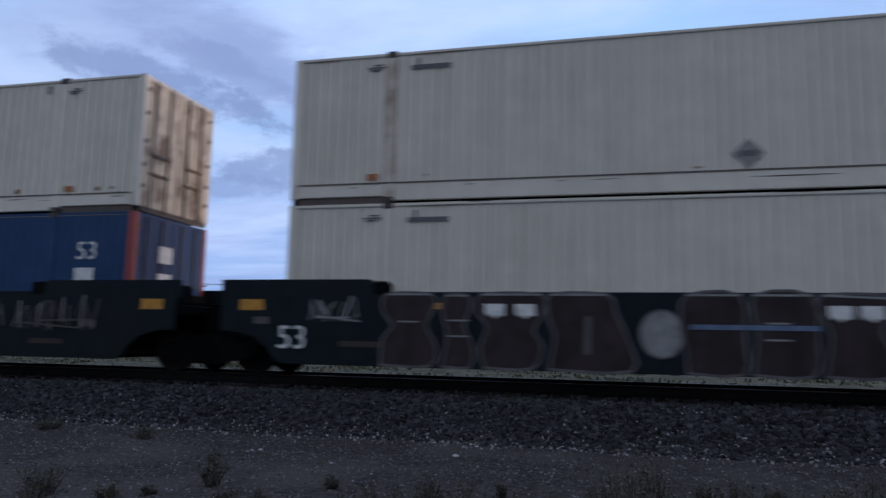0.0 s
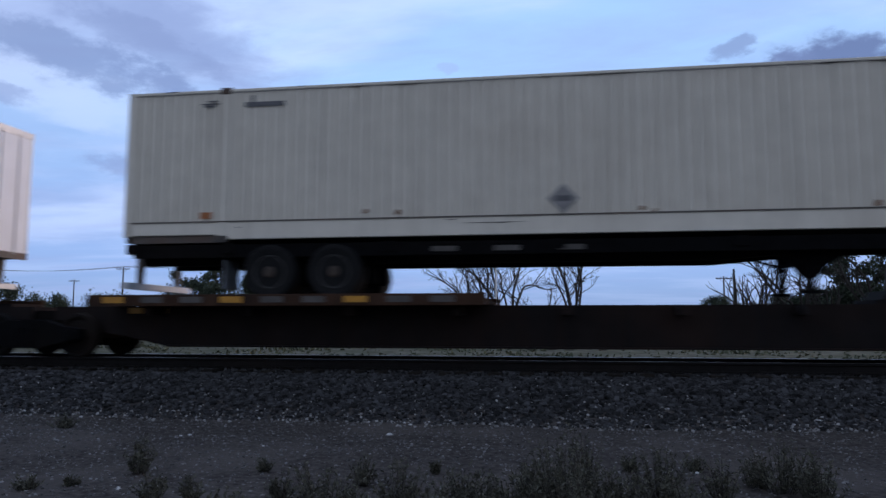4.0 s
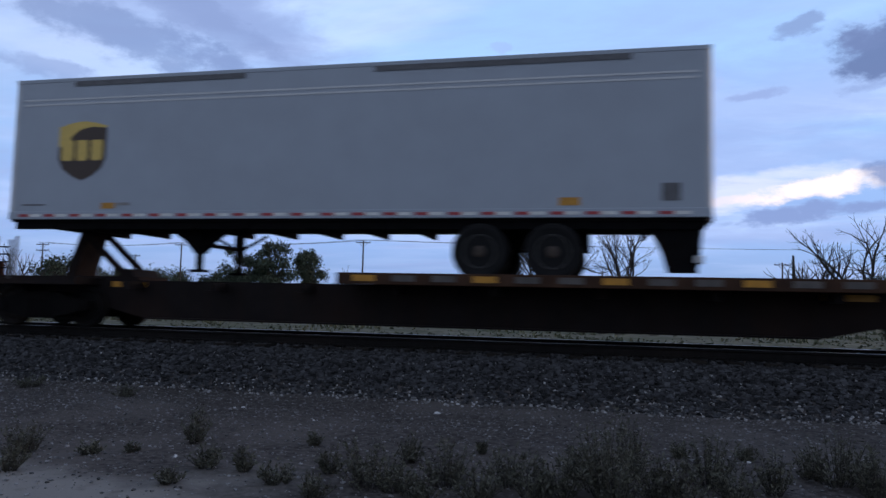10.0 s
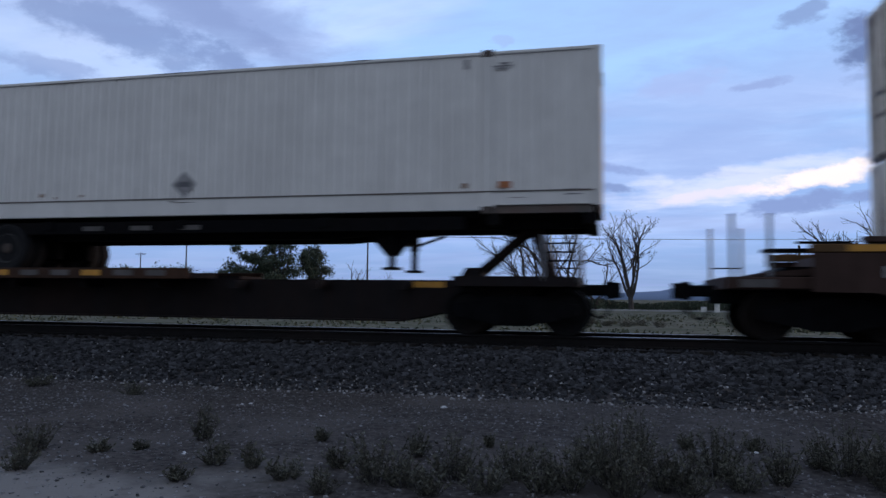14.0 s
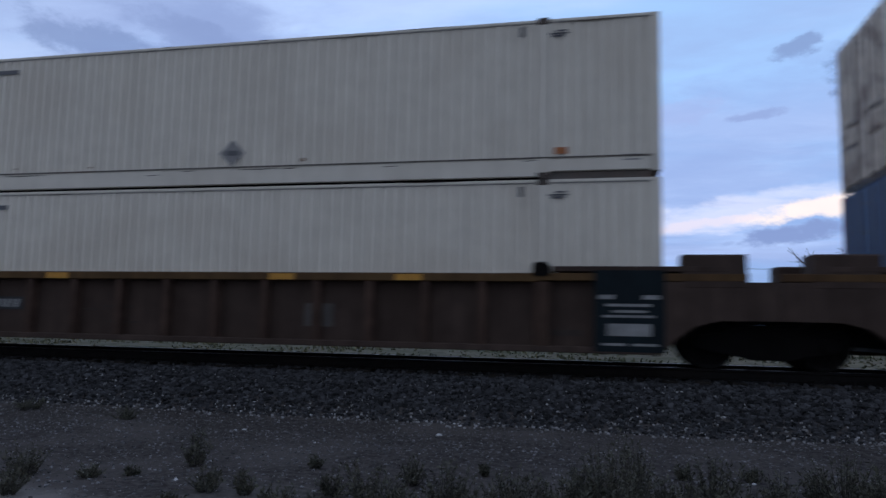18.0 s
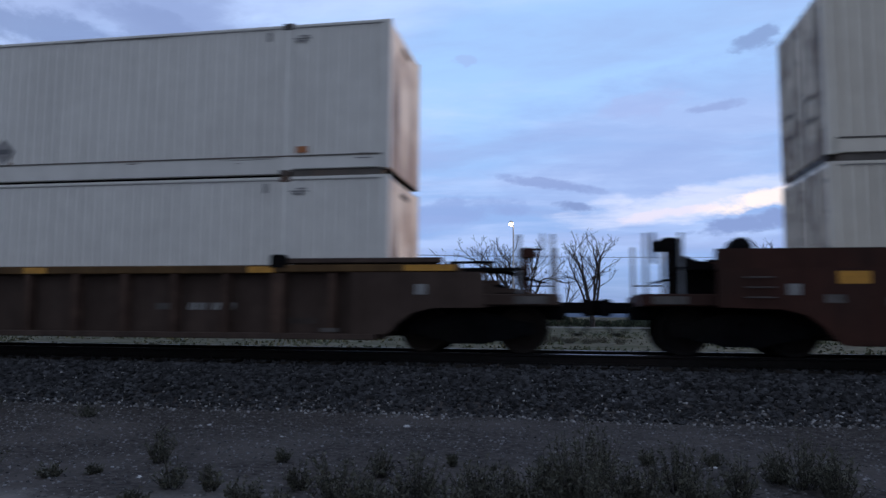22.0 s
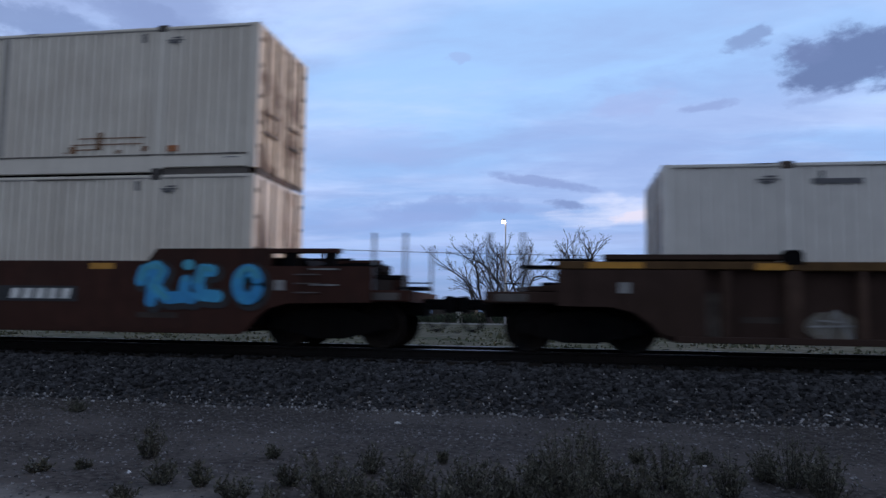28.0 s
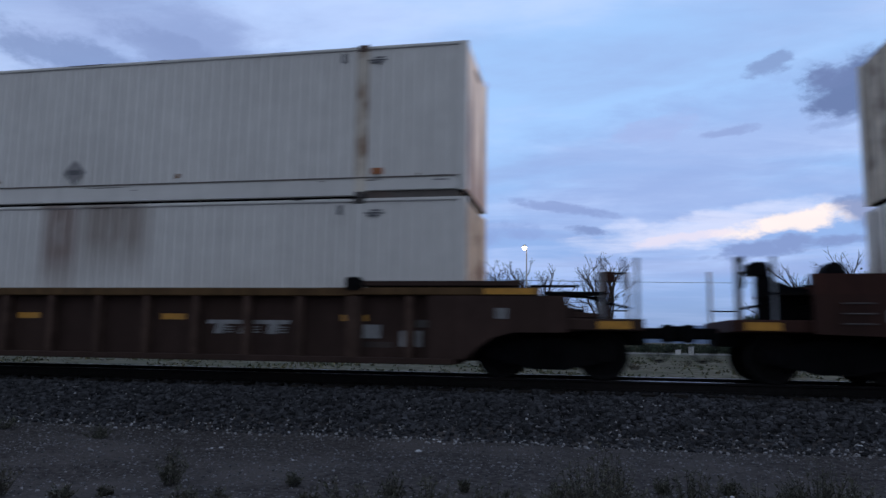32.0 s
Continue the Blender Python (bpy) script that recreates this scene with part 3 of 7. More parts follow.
            part("corner_casting", foot, M["casting"], c, at=(x, y, TALL - 0.095))
    corner = kept("corner_post", lambda: Shape().box(0.0, 0.16, 0.0, 0.13, 0.12, TALL, 0.012), m_side if right_end != "red" else M["red"])
    for x in (0.0, LONG - 0.16):
        for y in (0.0, WIDE - 0.13):
            part("corner_post", corner, m_side, c, at=(x, y, 0))
    # ends
    for x, kind, turn in ((LONG, right_end, 1), (0.0, left_end, -1)):
        face = x - 0.02 * turn
        if kind == "smooth":
            s = Shape().box(face - 0.03, face + 0.012, 0.10, WIDE - 0.10, 0.12, TALL - 0.05)
            part("end_wall", s, m_end, c, "smooth end wall with brown run-down stains")
            if turn > 0:
                part("vent", Shape().box(face, face + 0.03, 0.95, 1.55, TALL - 0.28, TALL - 0.19), M["casting"], c)
        elif kind == "folds":
            s = end_corrugated(0.12, TALL - 0.05, -0.035 * turn, 7)
            part("end_wall", s, m_end, c, "ribbed rusty end wall", at=(face, 0, 0))
        else:
            for y0 in (0.10, WIDE / 2 + 0.01):
                leaf = part("door", Shape().box(face - 0.03, face + 0.012, y0, y0 + WIDE / 2 - 0.11, 0.14, TALL - 0.08, 0.006), m_end, c, "soiled door leaf")
                for k in (0.28, 0.80):
                    part("locking_bar", Shape().rod((face + 0.035 * turn, y0 + k, 0.08), (face + 0.035 * turn, y0 + k, TALL - 0.06), 0.018), M["rail_dark"], leaf)
                for zz in (0.55, 1.0, 1.5, 2.1, 2.6):
                    part("hinge", Shape().box(face + 0.0, face + 0.03 * turn, y0 + (0.0 if y0 < 1 else WIDE / 2 - 0.21), y0 + (0.10 if y0 < 1 else WIDE / 2 - 0.11), zz - 0.04, zz + 0.04) if turn > 0 else Shape().box(face - 0.03, face, y0, y0 + 0.10, zz - 0.04, zz + 0.04), M["casting"], leaf)
                for zz in (0.85, 1.25):
                    part("bar_bracket", Shape().box(min(face, face + 0.05 * turn), max(face, face + 0.05 * turn), y0 + 0.22, y0 + 0.88, zz - 0.025, zz + 0.025), M["casting"], leaf)
            part("door_sill", Shape().box(min(face, face + 0.015 * turn), max(face, face + 0.015 * turn), 0.10, WIDE - 0.10, 0.02, 0.13), M["casting"], c)
            part("door_header", Shape().box(min(face, face + 0.015 * turn), max(face, face + 0.015 * turn), 0.10, WIDE - 0.10, TALL - 0.075, TALL), m_side, c)
    # stencils and labels
    if marks:
        dk = M["mark_g"] if faint else M["mark_d"]

        def bar(name, x0, x1, z0, z1, m, label=""):
            part(name, Shape().box(x0, x1, -0.005, -0.001, z0, z1), m, c, label)
        bar("stencil_bar", POST + 0.38, POST + 1.15, TALL - 0.36, TALL - 0.27, dk)
        bar("stencil_bar", POST + 0.50, POST + 0.56, TALL - 0.27, TALL - 0.14, dk)
        for x in (POST - 0.32, LONG - POST + 0.26):
            bar("stencil_bar", x - 0.16, x + 0.18, TALL - 0.29, TALL - 0.26, dk)
            bar("stencil_bar", x - 0.10, x + 0.10, TALL - 0.34, TALL - 0.30, dk)
            bar("stencil_bar", x - 0.04, x + 0.14, TALL - 0.24, TALL - 0.21, dk)
        bar("caution_label", POST - 0.44, POST - 0.22, 0.44, 0.56, M["orange"], "small orange caution label")
        bar("caution_label", LONG - POST + 0.20, LONG - POST + 0.42, 0.44, 0.56, M["orange"], "small orange caution label")
        bar("stencil_bar", LONG - POST - 0.42, LONG - POST - 0.34, TALL - 0.30, TALL - 0.12, dk)
        for zz in (0.30, 0.38):
            bar("stencil_bar", LONG - 0.62, LONG - 0.34, zz, zz + 0.025, M["mark_g"])
    # scuffs and rust along the rails, no two boxes alike
    rng = random.Random(int(u * 100) + int(z * 10))
    if side.startswith("white"):
        for k in range(16):
            x = rng.uniform(0.3, LONG - 1.6)
            w = rng.choice((0.12, 0.2, 0.35, 0.6, 1.2))
            zz = rng.choice((TALL - 0.005, TALL - 0.06, TALL - 0.065, 0.31, 0.27, 0.335))
            part("scuff", Shape().prism([(x, zz), (x + w * 0.4, zz - rng.uniform(0.004, 0.02)), (x + w, zz), (x + w * 0.7, zz + 0.006)], "y", -0.004, -0.001), M["rail_dark"], c)
        for k in range(5):
            x, zz = rng.uniform(0.4, LONG - 0.6), 0.39 + rng.uniform(0.0, 0.10)
            w = rng.uniform(0.04, 0.13)
            part("rust_spot", Shape().prism([(x, zz), (x + w, zz + 0.01), (x + w * 1.1, zz + w * 0.7), (x + w * 0.3, zz + w * 0.9)], "y", 0.006, 0.011), M["rust_spot"], c)
    if diamond:
        d = 0.26
        x, zz = 8.2, 0.66
        s = Shape().prism([(x - d, zz), (x, zz - d), (x + d, zz), (x, zz + d)], "y", -0.005, -0.001)
        pl = part("placard", s, M["mark_g"], c, "faded grey diamond placard")
        part("placard_text", Shape().box(x - 0.14, x + 0.14, -0.008, -0.006, zz - 0.05, zz + 0.05), M["mark_d"], pl)
    if lettered:
        t = text_mesh(lettered, 0.52, M["mark_w"])
        part("size_number", t, M["mark_w"], c, "white size number", at=(0.78, -0.006, 1.93))
        part("stencil_bar", Shape().box(0.78, 1.33, -0.005, -0.001, 1.49, 1.81), M["mark_w"], c)
    return ride(c, u, CY - WIDE / 2, z)


# ---------------------------------------------------------------- running gear
WHEEL_R = 0.42
SPINNERS = []


def wheelset(truck, x):
    def make():
        s = Shape()
        for y, out in ((-0.755, -1), (0.755, 1)):
            prof = [(0.08, y - 0.07 * out), (0.30, y - 0.05 * out), (0.36, y - 0.075 * out), (WHEEL_R + 0.025, y - 0.075 * out), (WHEEL_R + 0.025, y - 0.045 * out),
                    (WHEEL_R, y - 0.03 * out), (WHEEL_R - 0.006, y + 0.065 * out), (0.36, y + 0.065 * out), (0.30, y + 0.01 * out), (0.12, y + 0.03 * out), (0.08, y + 0.09 * out)]
            s.lathe(prof, "y", (0, 0, 0), 28)
        s.rod((0, -1.0, 0), (0, 1.0, 0), 0.075, n=10)
        for a in range(4):      # cored web holes read as dark spokes
            s.box(-0.03 + 0.2 * math.cos(a * 1.571), 0.03 + 0.2 * math.cos(a * 1.571), -0.80, -0.785, 0.2 * math.sin(a * 1.571) - 0.03, 0.2 * math.sin(a * 1.571) + 0.03)
        return s
    w = part("wheelset", kept("wheelset", make, M["wheel"]), M["wheel"], truck, "worn steel wheelset", at=(x, 0, WHEEL_R))
    SPINNERS.append((w, truck))
    return w


def truck(car, x):
    def frame_shape():
        s = Shape()
        for y in (-1.0, 1.0):
            a, b = (y - 0.09, y + 0.09)
            ring = [(-1.12, 0.36), (-0.95, 0.30), (-0.55, 0.24), (-0.30, 0.17), (0.30, 0.17), (0.55, 0.24), (0.95, 0.30), (1.12, 0.36), (1.12, 0.54), (0.72, 0.60), (0.42, 0.70), (-0.42, 0.70), (-0.72, 0.60), (-1.12, 0.54)]
            s.prism(ring, "y", a, b)
            for xx in (-0.89, 0.89):
                s.lathe([(0.11, y * 1.0 - 0.13), (0.13, y - 0.1), (0.13, y + 0.1), (0.09, y + 0.14)], "y", (xx, 0, WHEEL_R), 12)
            for k in range(5):
                s.rod((-0.22 + k * 0.11, y * 1.08, 0.22), (-0.22 + k * 0.11, y * 1.08, 0.56), 0.04)
        s.box(-0.2, 0.2, -1.05, 1.05, 0.42, 0.72, 0.02)
        return s
    t = part("truck", kept("truck", frame_shape, M["black"]), M["black"], car, "sooty cast steel truck", at=(x, 0, 0))
    wheelset(t, -0.89)
    wheelset(t, 0.89)
    return t


def coupler(car, x, way):
    s = Shape()
    s.box(min(x, x + 0.5 * way), max(x, x + 0.5 * way), -0.09, 0.09, 0.72, 0.92, 0.02)
    k = x + 0.5 * way
    s.box(min(k - 0.1, k + 0.1), max(k - 0.1, k + 0.1), -0.17, 0.17, 0.66, 0.98, 0.04)
    s.box(min(k, k + 0.22 * way), max(k, k + 0.22 * way), 0.04, 0.17, 0.68, 0.96, 0.03)
    c = part("coupler", s, M["black"], car)
    h = Shape()
    pts = [Vector((x + way * (0.05 + 0.058 * i), -0.35, 0.62 - 0.30 * math.sin(math.pi * i / 9))) for i in range(10)]
    h.tube(pts, 0.025)
    part("air_hose", h, M["black"], c)


def handrails(car, x, way, tall=2.0):
    """Upright grab irons and rungs on a car's end."""
    for k, (dx, y, z0, z1) in enumerate(((0.03, -1.33, 0.95, tall), (0.60, -1.33, 0.95, tall), (0.03, 1.25, 0.95, tall), (0.60, 1.25, 0.95, tall))):
        part("handrail_post", Shape().rod((x + dx * way, y, z0), (x + dx * way, y, z1), 0.034), M["galv"], car)
    s = x + 0.03 * way, x + 0.60 * way
    for zz in (1.28,):
        part("rung", Shape().rod((s[0], 1.25, zz), (s[1], 1.25, zz), 0.014), M["black"], car)


def brake_gear(car, x, way, drum=True):
    """The hand brake on a car's end: a post with its gear housing and wheel; on some cars a gusset and an air tank behind it."""
    def ring(*pts):
        return [(x + px * way, pz) for px, pz in pts]
    s = Shape()
    if drum:
        s.prism(ring((0.0, 1.0), (0.16, 1.0), (0.16, 1.86), (-0.02, 1.86), (-0.10, 1.72), (-0.35, 1.62), (-0.85, 1.52), (-0.85, 1.0)), "y", -0.92, -0.74)
        s.prism(ring((-0.06, 1.80), (0.30, 1.80), (0.30, 1.97), (0.20, 2.02), (0.0, 2.02), (-0.06, 1.96)), "y", -0.95, -0.62)
    else:
        s.prism(ring((0.0, 1.0), (0.13, 1.0), (0.13, 1.80), (0.0, 1.80)), "y", -0.86, -0.70)
        s.prism(ring((-0.05, 1.70), (0.24, 1.70), (0.27, 1.76), (0.20, 1.87), (0.02, 1.87), (-0.05, 1.80)), "y", -0.92, -0.62)
    b = part("brake_stand", s, M["black"] if drum else M["brown"], car)
    w = Shape()
    cx, cz, r = x + 0.36 * way, 1.86, 0.27
    pts = [(cx, -0.76 + r * math.cos(a * math.pi / 8), cz + r * math.sin(a * math.pi / 8)) for a in range(16)]
    w.tube(pts, 0.018, closed=True)
    w.rod((cx, -0.76, cz), (x + 0.1 * way, -0.76, cz - 0.03), 0.02)
    for a in range(0, 16, 4):
        w.rod((cx, -0.76, cz), pts[a], 0.014)
    part("brake_wheel", w, M["black"], b)
    if drum:
        v = Shape().lathe([(0.05, -0.45), (0.20, -0.38), (0.20, 0.0), (0.05, 0.05)], "y", (x - 1.02 * way, -0.7, 1.80), 16)
        part("air_reservoir", v, M["black"], car)
    p = Shape()
    p.rod((x - 0.7 * way, -1.1, 1.52), (x + 0.45 * way, -1.1, 1.22), 0.022)
    p.rod((x - 0.7 * way, -1.0, 1.44), (x + 0.10 * way, -0.95, 1.40), 0.022)
    part("brake_pipe", p, M["black"], car)


def platform(car, x0, x1, z, m):
    part("end_platform", Shape().box(min(x0, x1), max(x0, x1), -1.38, 1.38, z - 0.20, z, 0.02), m, car)
    part("draft_sill", Shape().box(min(x0, x1) - 0.1, max(x0, x1) + 0.1, -0.35, 0.35, 0.60, z - 0.202, 0.02), M["black"], car)


def well_car(u, label, paint, ribbed, left, right, marks=(), brake="", bays=12):
    """A well unit that holds a 53 foot container; each end is 'joint' (shared truck) or 'coupled' (own truck, platform, coupler)."""
    car = thing("well_car", label, "railway car", "well cars of the train")
    P = M[paint]
    Y = 1.52
    b0, b1 = 0.05, LONG - 0.05
    skin = Y - (0.19 if ribbed else 0.0)
    # side sill: the long side with its ends cut up over the trucks
    xl = -1.80 if left == "coupled" and not ribbed else -1.2
    xr = LONG + (1.2 if right == "joint" else 1.9 if ribbed else 2.35)
    zr = 1.22 if ribbed and right == "coupled" else 1.45
    ring = [(b0, 0.24), (b1, 0.24), (b1 + 0.10, 0.30), (b1 + 0.28, 0.52), (b1 + 0.52, 0.70), (b1 + 0.85, 0.79), (xr, 0.82), (xr, zr), (LONG + 1.1, zr), (LONG + 1.08, 1.45), (LONG - 2.2, 1.46), (2.2, 1.46), (xl, 1.45), (xl, 0.82), (b0 - 0.85, 0.79), (b0 - 0.52, 0.70), (b0 - 0.28, 0.52), (b0 - 0.10, 0.30)]
    for sgn in (-1, 1):
        ya, yb = sorted((sgn * skin, sgn * (skin - 0.06)))
        part("side_sill", Shape().prism(ring, "y", ya, yb), P, car)
        ya, yb = sorted((sgn * Y, sgn * (Y - 0.19)))
        part("top_chord", Shape().box(2.0, LONG - 2.0, ya, yb, 1.40, 1.545, 0.012), M["ochre"] if ribbed else P, car)
        part("bottom_chord", Shape().box(b0 + 0.1, b1 - 0.1, ya, yb, 0.225, 0.331, 0.012), P, car)
        for e0, e1 in ((xl, 2.0), (LONG - 2.0, LONG + (1.75 if right == "coupled" and not ribbed else 1.2))):
            if ribbed:
                part("raised_rail", Shape().box(e0 + 0.2, e1 - 0.2, ya, yb, 1.575, 1.665, 0.01), P, car)
                part("lower_rail", Shape().box(e0 - 0.55, e1 + 0.1, ya, yb, 1.42, 1.548, 0.01), M["ochre"], car)
                yc, yd = sorted((sgn * (Y - 0.10), sgn * (Y - 0.16)))
                part("rail_web", Shape().box(e0 + 0.25, e1 - 0.25, yc, yd, 1.549, 1.574), M["black"], car)
                pts = [(-1.75, 1.41), (-1.75, 0.80), (-0.85, 0.79), (-0.50, 0.70), (-0.25, 0.53), (-0.06, 0.36), (0.0, 0.332), (0.62, 0.332), (0.62, 1.41)]
                if e0 > 0:
                    pts = [(LONG - px, pz) for px, pz in pts]
                yc, yd = sorted((sgn * (Y - 0.01), sgn * (Y - 0.06)))
                part("end_plate", Shape().prism(pts, "y", yc, yd), P, car)
                continue
            if e0 > 0 and right == "coupled":      # open rail past the container's end
                part("raised_rail", Shape().box(LONG + 0.45, e1, ya, yb, 1.69, 1.77, 0.01), P, car)
                for k in (0.95, 1.68):
                    part("rail_web", Shape().box(LONG + k - 0.22, LONG + k, ya + 0.03, yb - 0.03, 1.452, 1.689), M["black"], car)
                e1 = LONG + 0.449
            part("raised_chord", Shape().prism([(e0, 1.45), (e1, 1.45), (e1 - (0.25 if e0 < 0 else 0), 1.77), (e0 + (0 if e0 < 0 else 0.25), 1.77)], "y", ya, yb), P, car)
        if ribbed:
            rib = kept("side_rib", lambda: Shape().prism([(-0.085, 0), (0.085, 0), (0.055, -0.18), (-0.055, -0.18)], "z", 0.332, 1.398), M["tan_rib"])
            wide = kept("post_rib", lambda: Shape().prism([(-0.15, 0), (0.15, 0), (0.12, -0.185), (-0.12, -0.185)], "z", 0.332, 1.398), M["tan_rib"])
            gap = (LONG - 2 * POST) / bays
            for i in range(-1, bays + 2):
                post = i in (0, bays)
                x = POST + gap * i
                if not 0.75 < x < LONG - 0.75:
                    continue
                r = part("side_post" if post else "side_rib", wide if post else rib, P, car, at=(x, sgn * skin, 0))
                r.rotation_euler = (0, 0, 0 if sgn < 0 else math.pi)
    for x in (POST, LONG - POST):
        if paint == "brown":
            continue
        for sgn in (-1, 1):
            ya, yb = sorted((sgn * (Y + 0.02), sgn * (Y - 0.16)))
            part("guide_block", Shape().prism([(x - 0.14, 1.50), (x + 0.14, 1.50), (x + 0.14, 1.68), (x + 0.08, 1.735), (x - 0.10, 1.735), (x - 0.14, 1.69)], "y", ya, yb), M["black"], car)
    for x in np.linspace(0.9, LONG - 0.9, 7):
        part("cross_bearer", Shape().box(x - 0.12, x + 0.12, -1.33, 1.33, 0.22, 0.29), M["black"], car)
    for x, way, kind in ((0.0, -1, left), (LONG, 1, right)):
        part("bulkhead", Shape().box(min(x + 0.06 * way, x + 0.22 * way), max(x + 0.06 * way, x + 0.22 * way), -1.31, 1.31, 0.4, 1.60), M["black"], car)
        e = x + 1.2 * way
        if kind == "coupled":
            platform(car, x + 0.22 * way, x + 3.0 * way, 1.04, P)
            gear = ((1.25, 2.05, 0.85, 1.05, 1.22), (1.30, 1.85, 1.15, 1.05, 1.16)) if ribbed else ((1.25, 2.15, 0.85, 1.05, 1.40), (1.55, 2.25, 0.55, 1.40, 1.58), (1.30, 1.85, 1.15, 1.05, 1.30))
            for k, (a, b, y1, z0, z1) in enumerate(gear):
                part("end_equipment", Shape().box(min(x + a * way, x + b * way), max(x + a * way, x + b * way), -y1, y1 - 0.2 * k, z0, z1 - 0.001 * k, 0.03), M["black"], car)
            if way > 0 and not ribbed:
                part("end_step", Shape().box(x + 2.36, x + 2.85, -1.36, -0.8, 1.25, 1.31), M["black"], car)
                part("end_step", Shape().box(x + 2.80, x + 3.28, -1.36, -0.8, 1.05, 1.11), M["black"], car)
            if ribbed:
                slope = [(e - 0.9 * way, 1.06), (e - 0.9 * way, 1.44), (e + 0.10 * way, 1.44), (e + 0.26 * way, 1.20), (e + 1.30 * way, 1.10), (e + 1.30 * way, 1.06)]
            else:
                slope = [(e - 0.9 * way, 1.201), (e - 0.9 * way, 1.62), (e - 0.2 * way, 1.62), (e + 0.12 * way, 1.201)]
            part("end_slope", Shape().prism(slope, "y", -1.30, 1.30), P if ribbed else M["black"], car)
            part("crossover_rail", Shape().box(min(e - 0.1 * way, e + 0.75 * way), max(e - 0.1 * way, e + 0.75 * way), -1.40, -1.34, 1.56, 1.60), M["black"], car)
            lo, hi = sorted((x + 2.25 * way, x + 2.80 * way))
            part("reflector", Shape().box(lo, hi, -1.388, -1.3815, 0.87, 1.00), M["yellow"] if u > 320 else M["graf_faint"], car)
            if ribbed:
                lo, hi = sorted((x + 0.35 * way, x + 1.25 * way))
                part("reflector", Shape().box(lo, hi, -Y - 0.006, -Y - 0.001, 1.43, 1.535), M["yellow"], car)
            lo, hi = sorted((x + 0.55 * way, x + 0.75 * way))
            part("placard", Shape().box(lo, hi, -Y - 0.006, -Y - 0.001, 1.02, 1.20), M["graf_pale"], car, "small pale placard")
            lo, hi = sorted((x + 0.95 * way, x + 1.38 * way))
            for zz in () if ribbed else (0.98, 1.14, 1.30):
                part("grab_iron", Shape().tube([(lo, -Y + 0.02, zz), (lo, -Y - 0.07, zz), (hi, -Y - 0.07, zz), (hi, -Y + 0.02, zz)], 0.011, 5), M["graf_faint"], car)
            truck(car, x + (1.45 if way > 0 else 1.36) * way)
            coupler(car, x + 3.0 * way, way)
            handrails(car, x + 2.30 * way, way, 2.06)
            if (way < 0 and "L" in brake) or (way > 0 and "R" in brake):
                brake_gear(car, x + 2.35 * way, way, "o" in brake)
            part("crossover_grating", Shape().box(min(e + 0.15 * way, e + 1.2 * way), max(e + 0.15 * way, e + 1.2 * way), -1.36, -0.95, 1.44, 1.49), M["black"], car)
            part("crossover_leg", Shape().box(min(e + 1.1 * way, e + 1.18 * way), max(e + 1.1 * way, e + 1.18 * way), -1.34, -1.26, 1.20, 1.44), M["black"], car)
        else:
            platform(car, x + 0.22 * way, x + 1.25 * way, 1.30, M["black"])
            if ribbed:
                lo, hi = sorted((x + 0.30 * way, x + 1.28 * way))
                part("end_block", Shape().box(lo, hi, -Y + 0.004, -0.9, 1.30, 1.86, 0.03), P, car)
                part("end_block", Shape().box(lo, hi, 0.9, Y - 0.004, 1.30, 1.86, 0.03), P, car)
                lo, hi = sorted((x - 1.10 * way, x + 0.02 * way))
                pan = part("stencil_panel", Shape().box(lo, hi, -Y - 0.005, -skin, 0.26, 1.60), M["dgreen"], car, "dark panel with white stencil bars")
                for k, (a, b, h) in enumerate(((0.06, 0.32, 0.07), (0.78, 1.04, 0.07), (0.18, 0.90, 0.045), (0.28, 0.84, 0.04), (0.14, 0.96, 0.04), (0.20, 0.90, 0.20), (0.12, 0.50, 0.04), (0.60, 1.0, 0.04))):
                    zz = (1.12, 1.12, 1.00, 0.90, 0.82, 0.52, 0.36, 0.36)[k]
                    part("stencil_bar", Shape().box(lo + a, lo + b, -Y - 0.010, -Y - 0.006, zz, zz + h), M["graf_pale"], pan)
            else:
                lo, hi = sorted((x + 0.52 * way, x + 1.196 * way))
                part("end_panel", Shape().box(lo, hi, -Y - 0.004, -Y + 0.001, 0.84, 1.76), M["dgreen"], car, "dark green end panel")
            part("centre_casting", Shape().box(min(x + 0.25 * way, x + 1.68 * way), max(x + 0.25 * way, x + 1.68 * way), -0.62, 0.62, 0.60, 0.745, 0.02), M["black"], car)
            part("joint_casting", Shape().box(min(e, e + 0.5 * way), max(e, e + 0.5 * way), -0.55, 0.55, 0.75, 1.28, 0.05), M["black"], car)
            s = Shape()
            s.rod((e - 0.2 * way, -0.9, 1.35), (e + 0.42 * way, -0.9, 1.30), 0.03)
            s.box(min(e - 0.5 * way, e - 0.1 * way), max(e - 0.5 * way, e - 0.1 * way), -1.3, -0.8, 1.30, 1.70, 0.04)
            part("brake_cylinder", s, M["black"], car)
            if way > 0:
                truck(car, x + 1.66)
    for name, x0, x1, z0, z1, m in marks:
        y = -Y if not ribbed or z0 > 1.33 else -skin
        part(name, Shape().box(x0, x1, y - 0.006, y - 0.001, z0, z1), M[m], car)
    return ride(car, u, CY, 0.0)


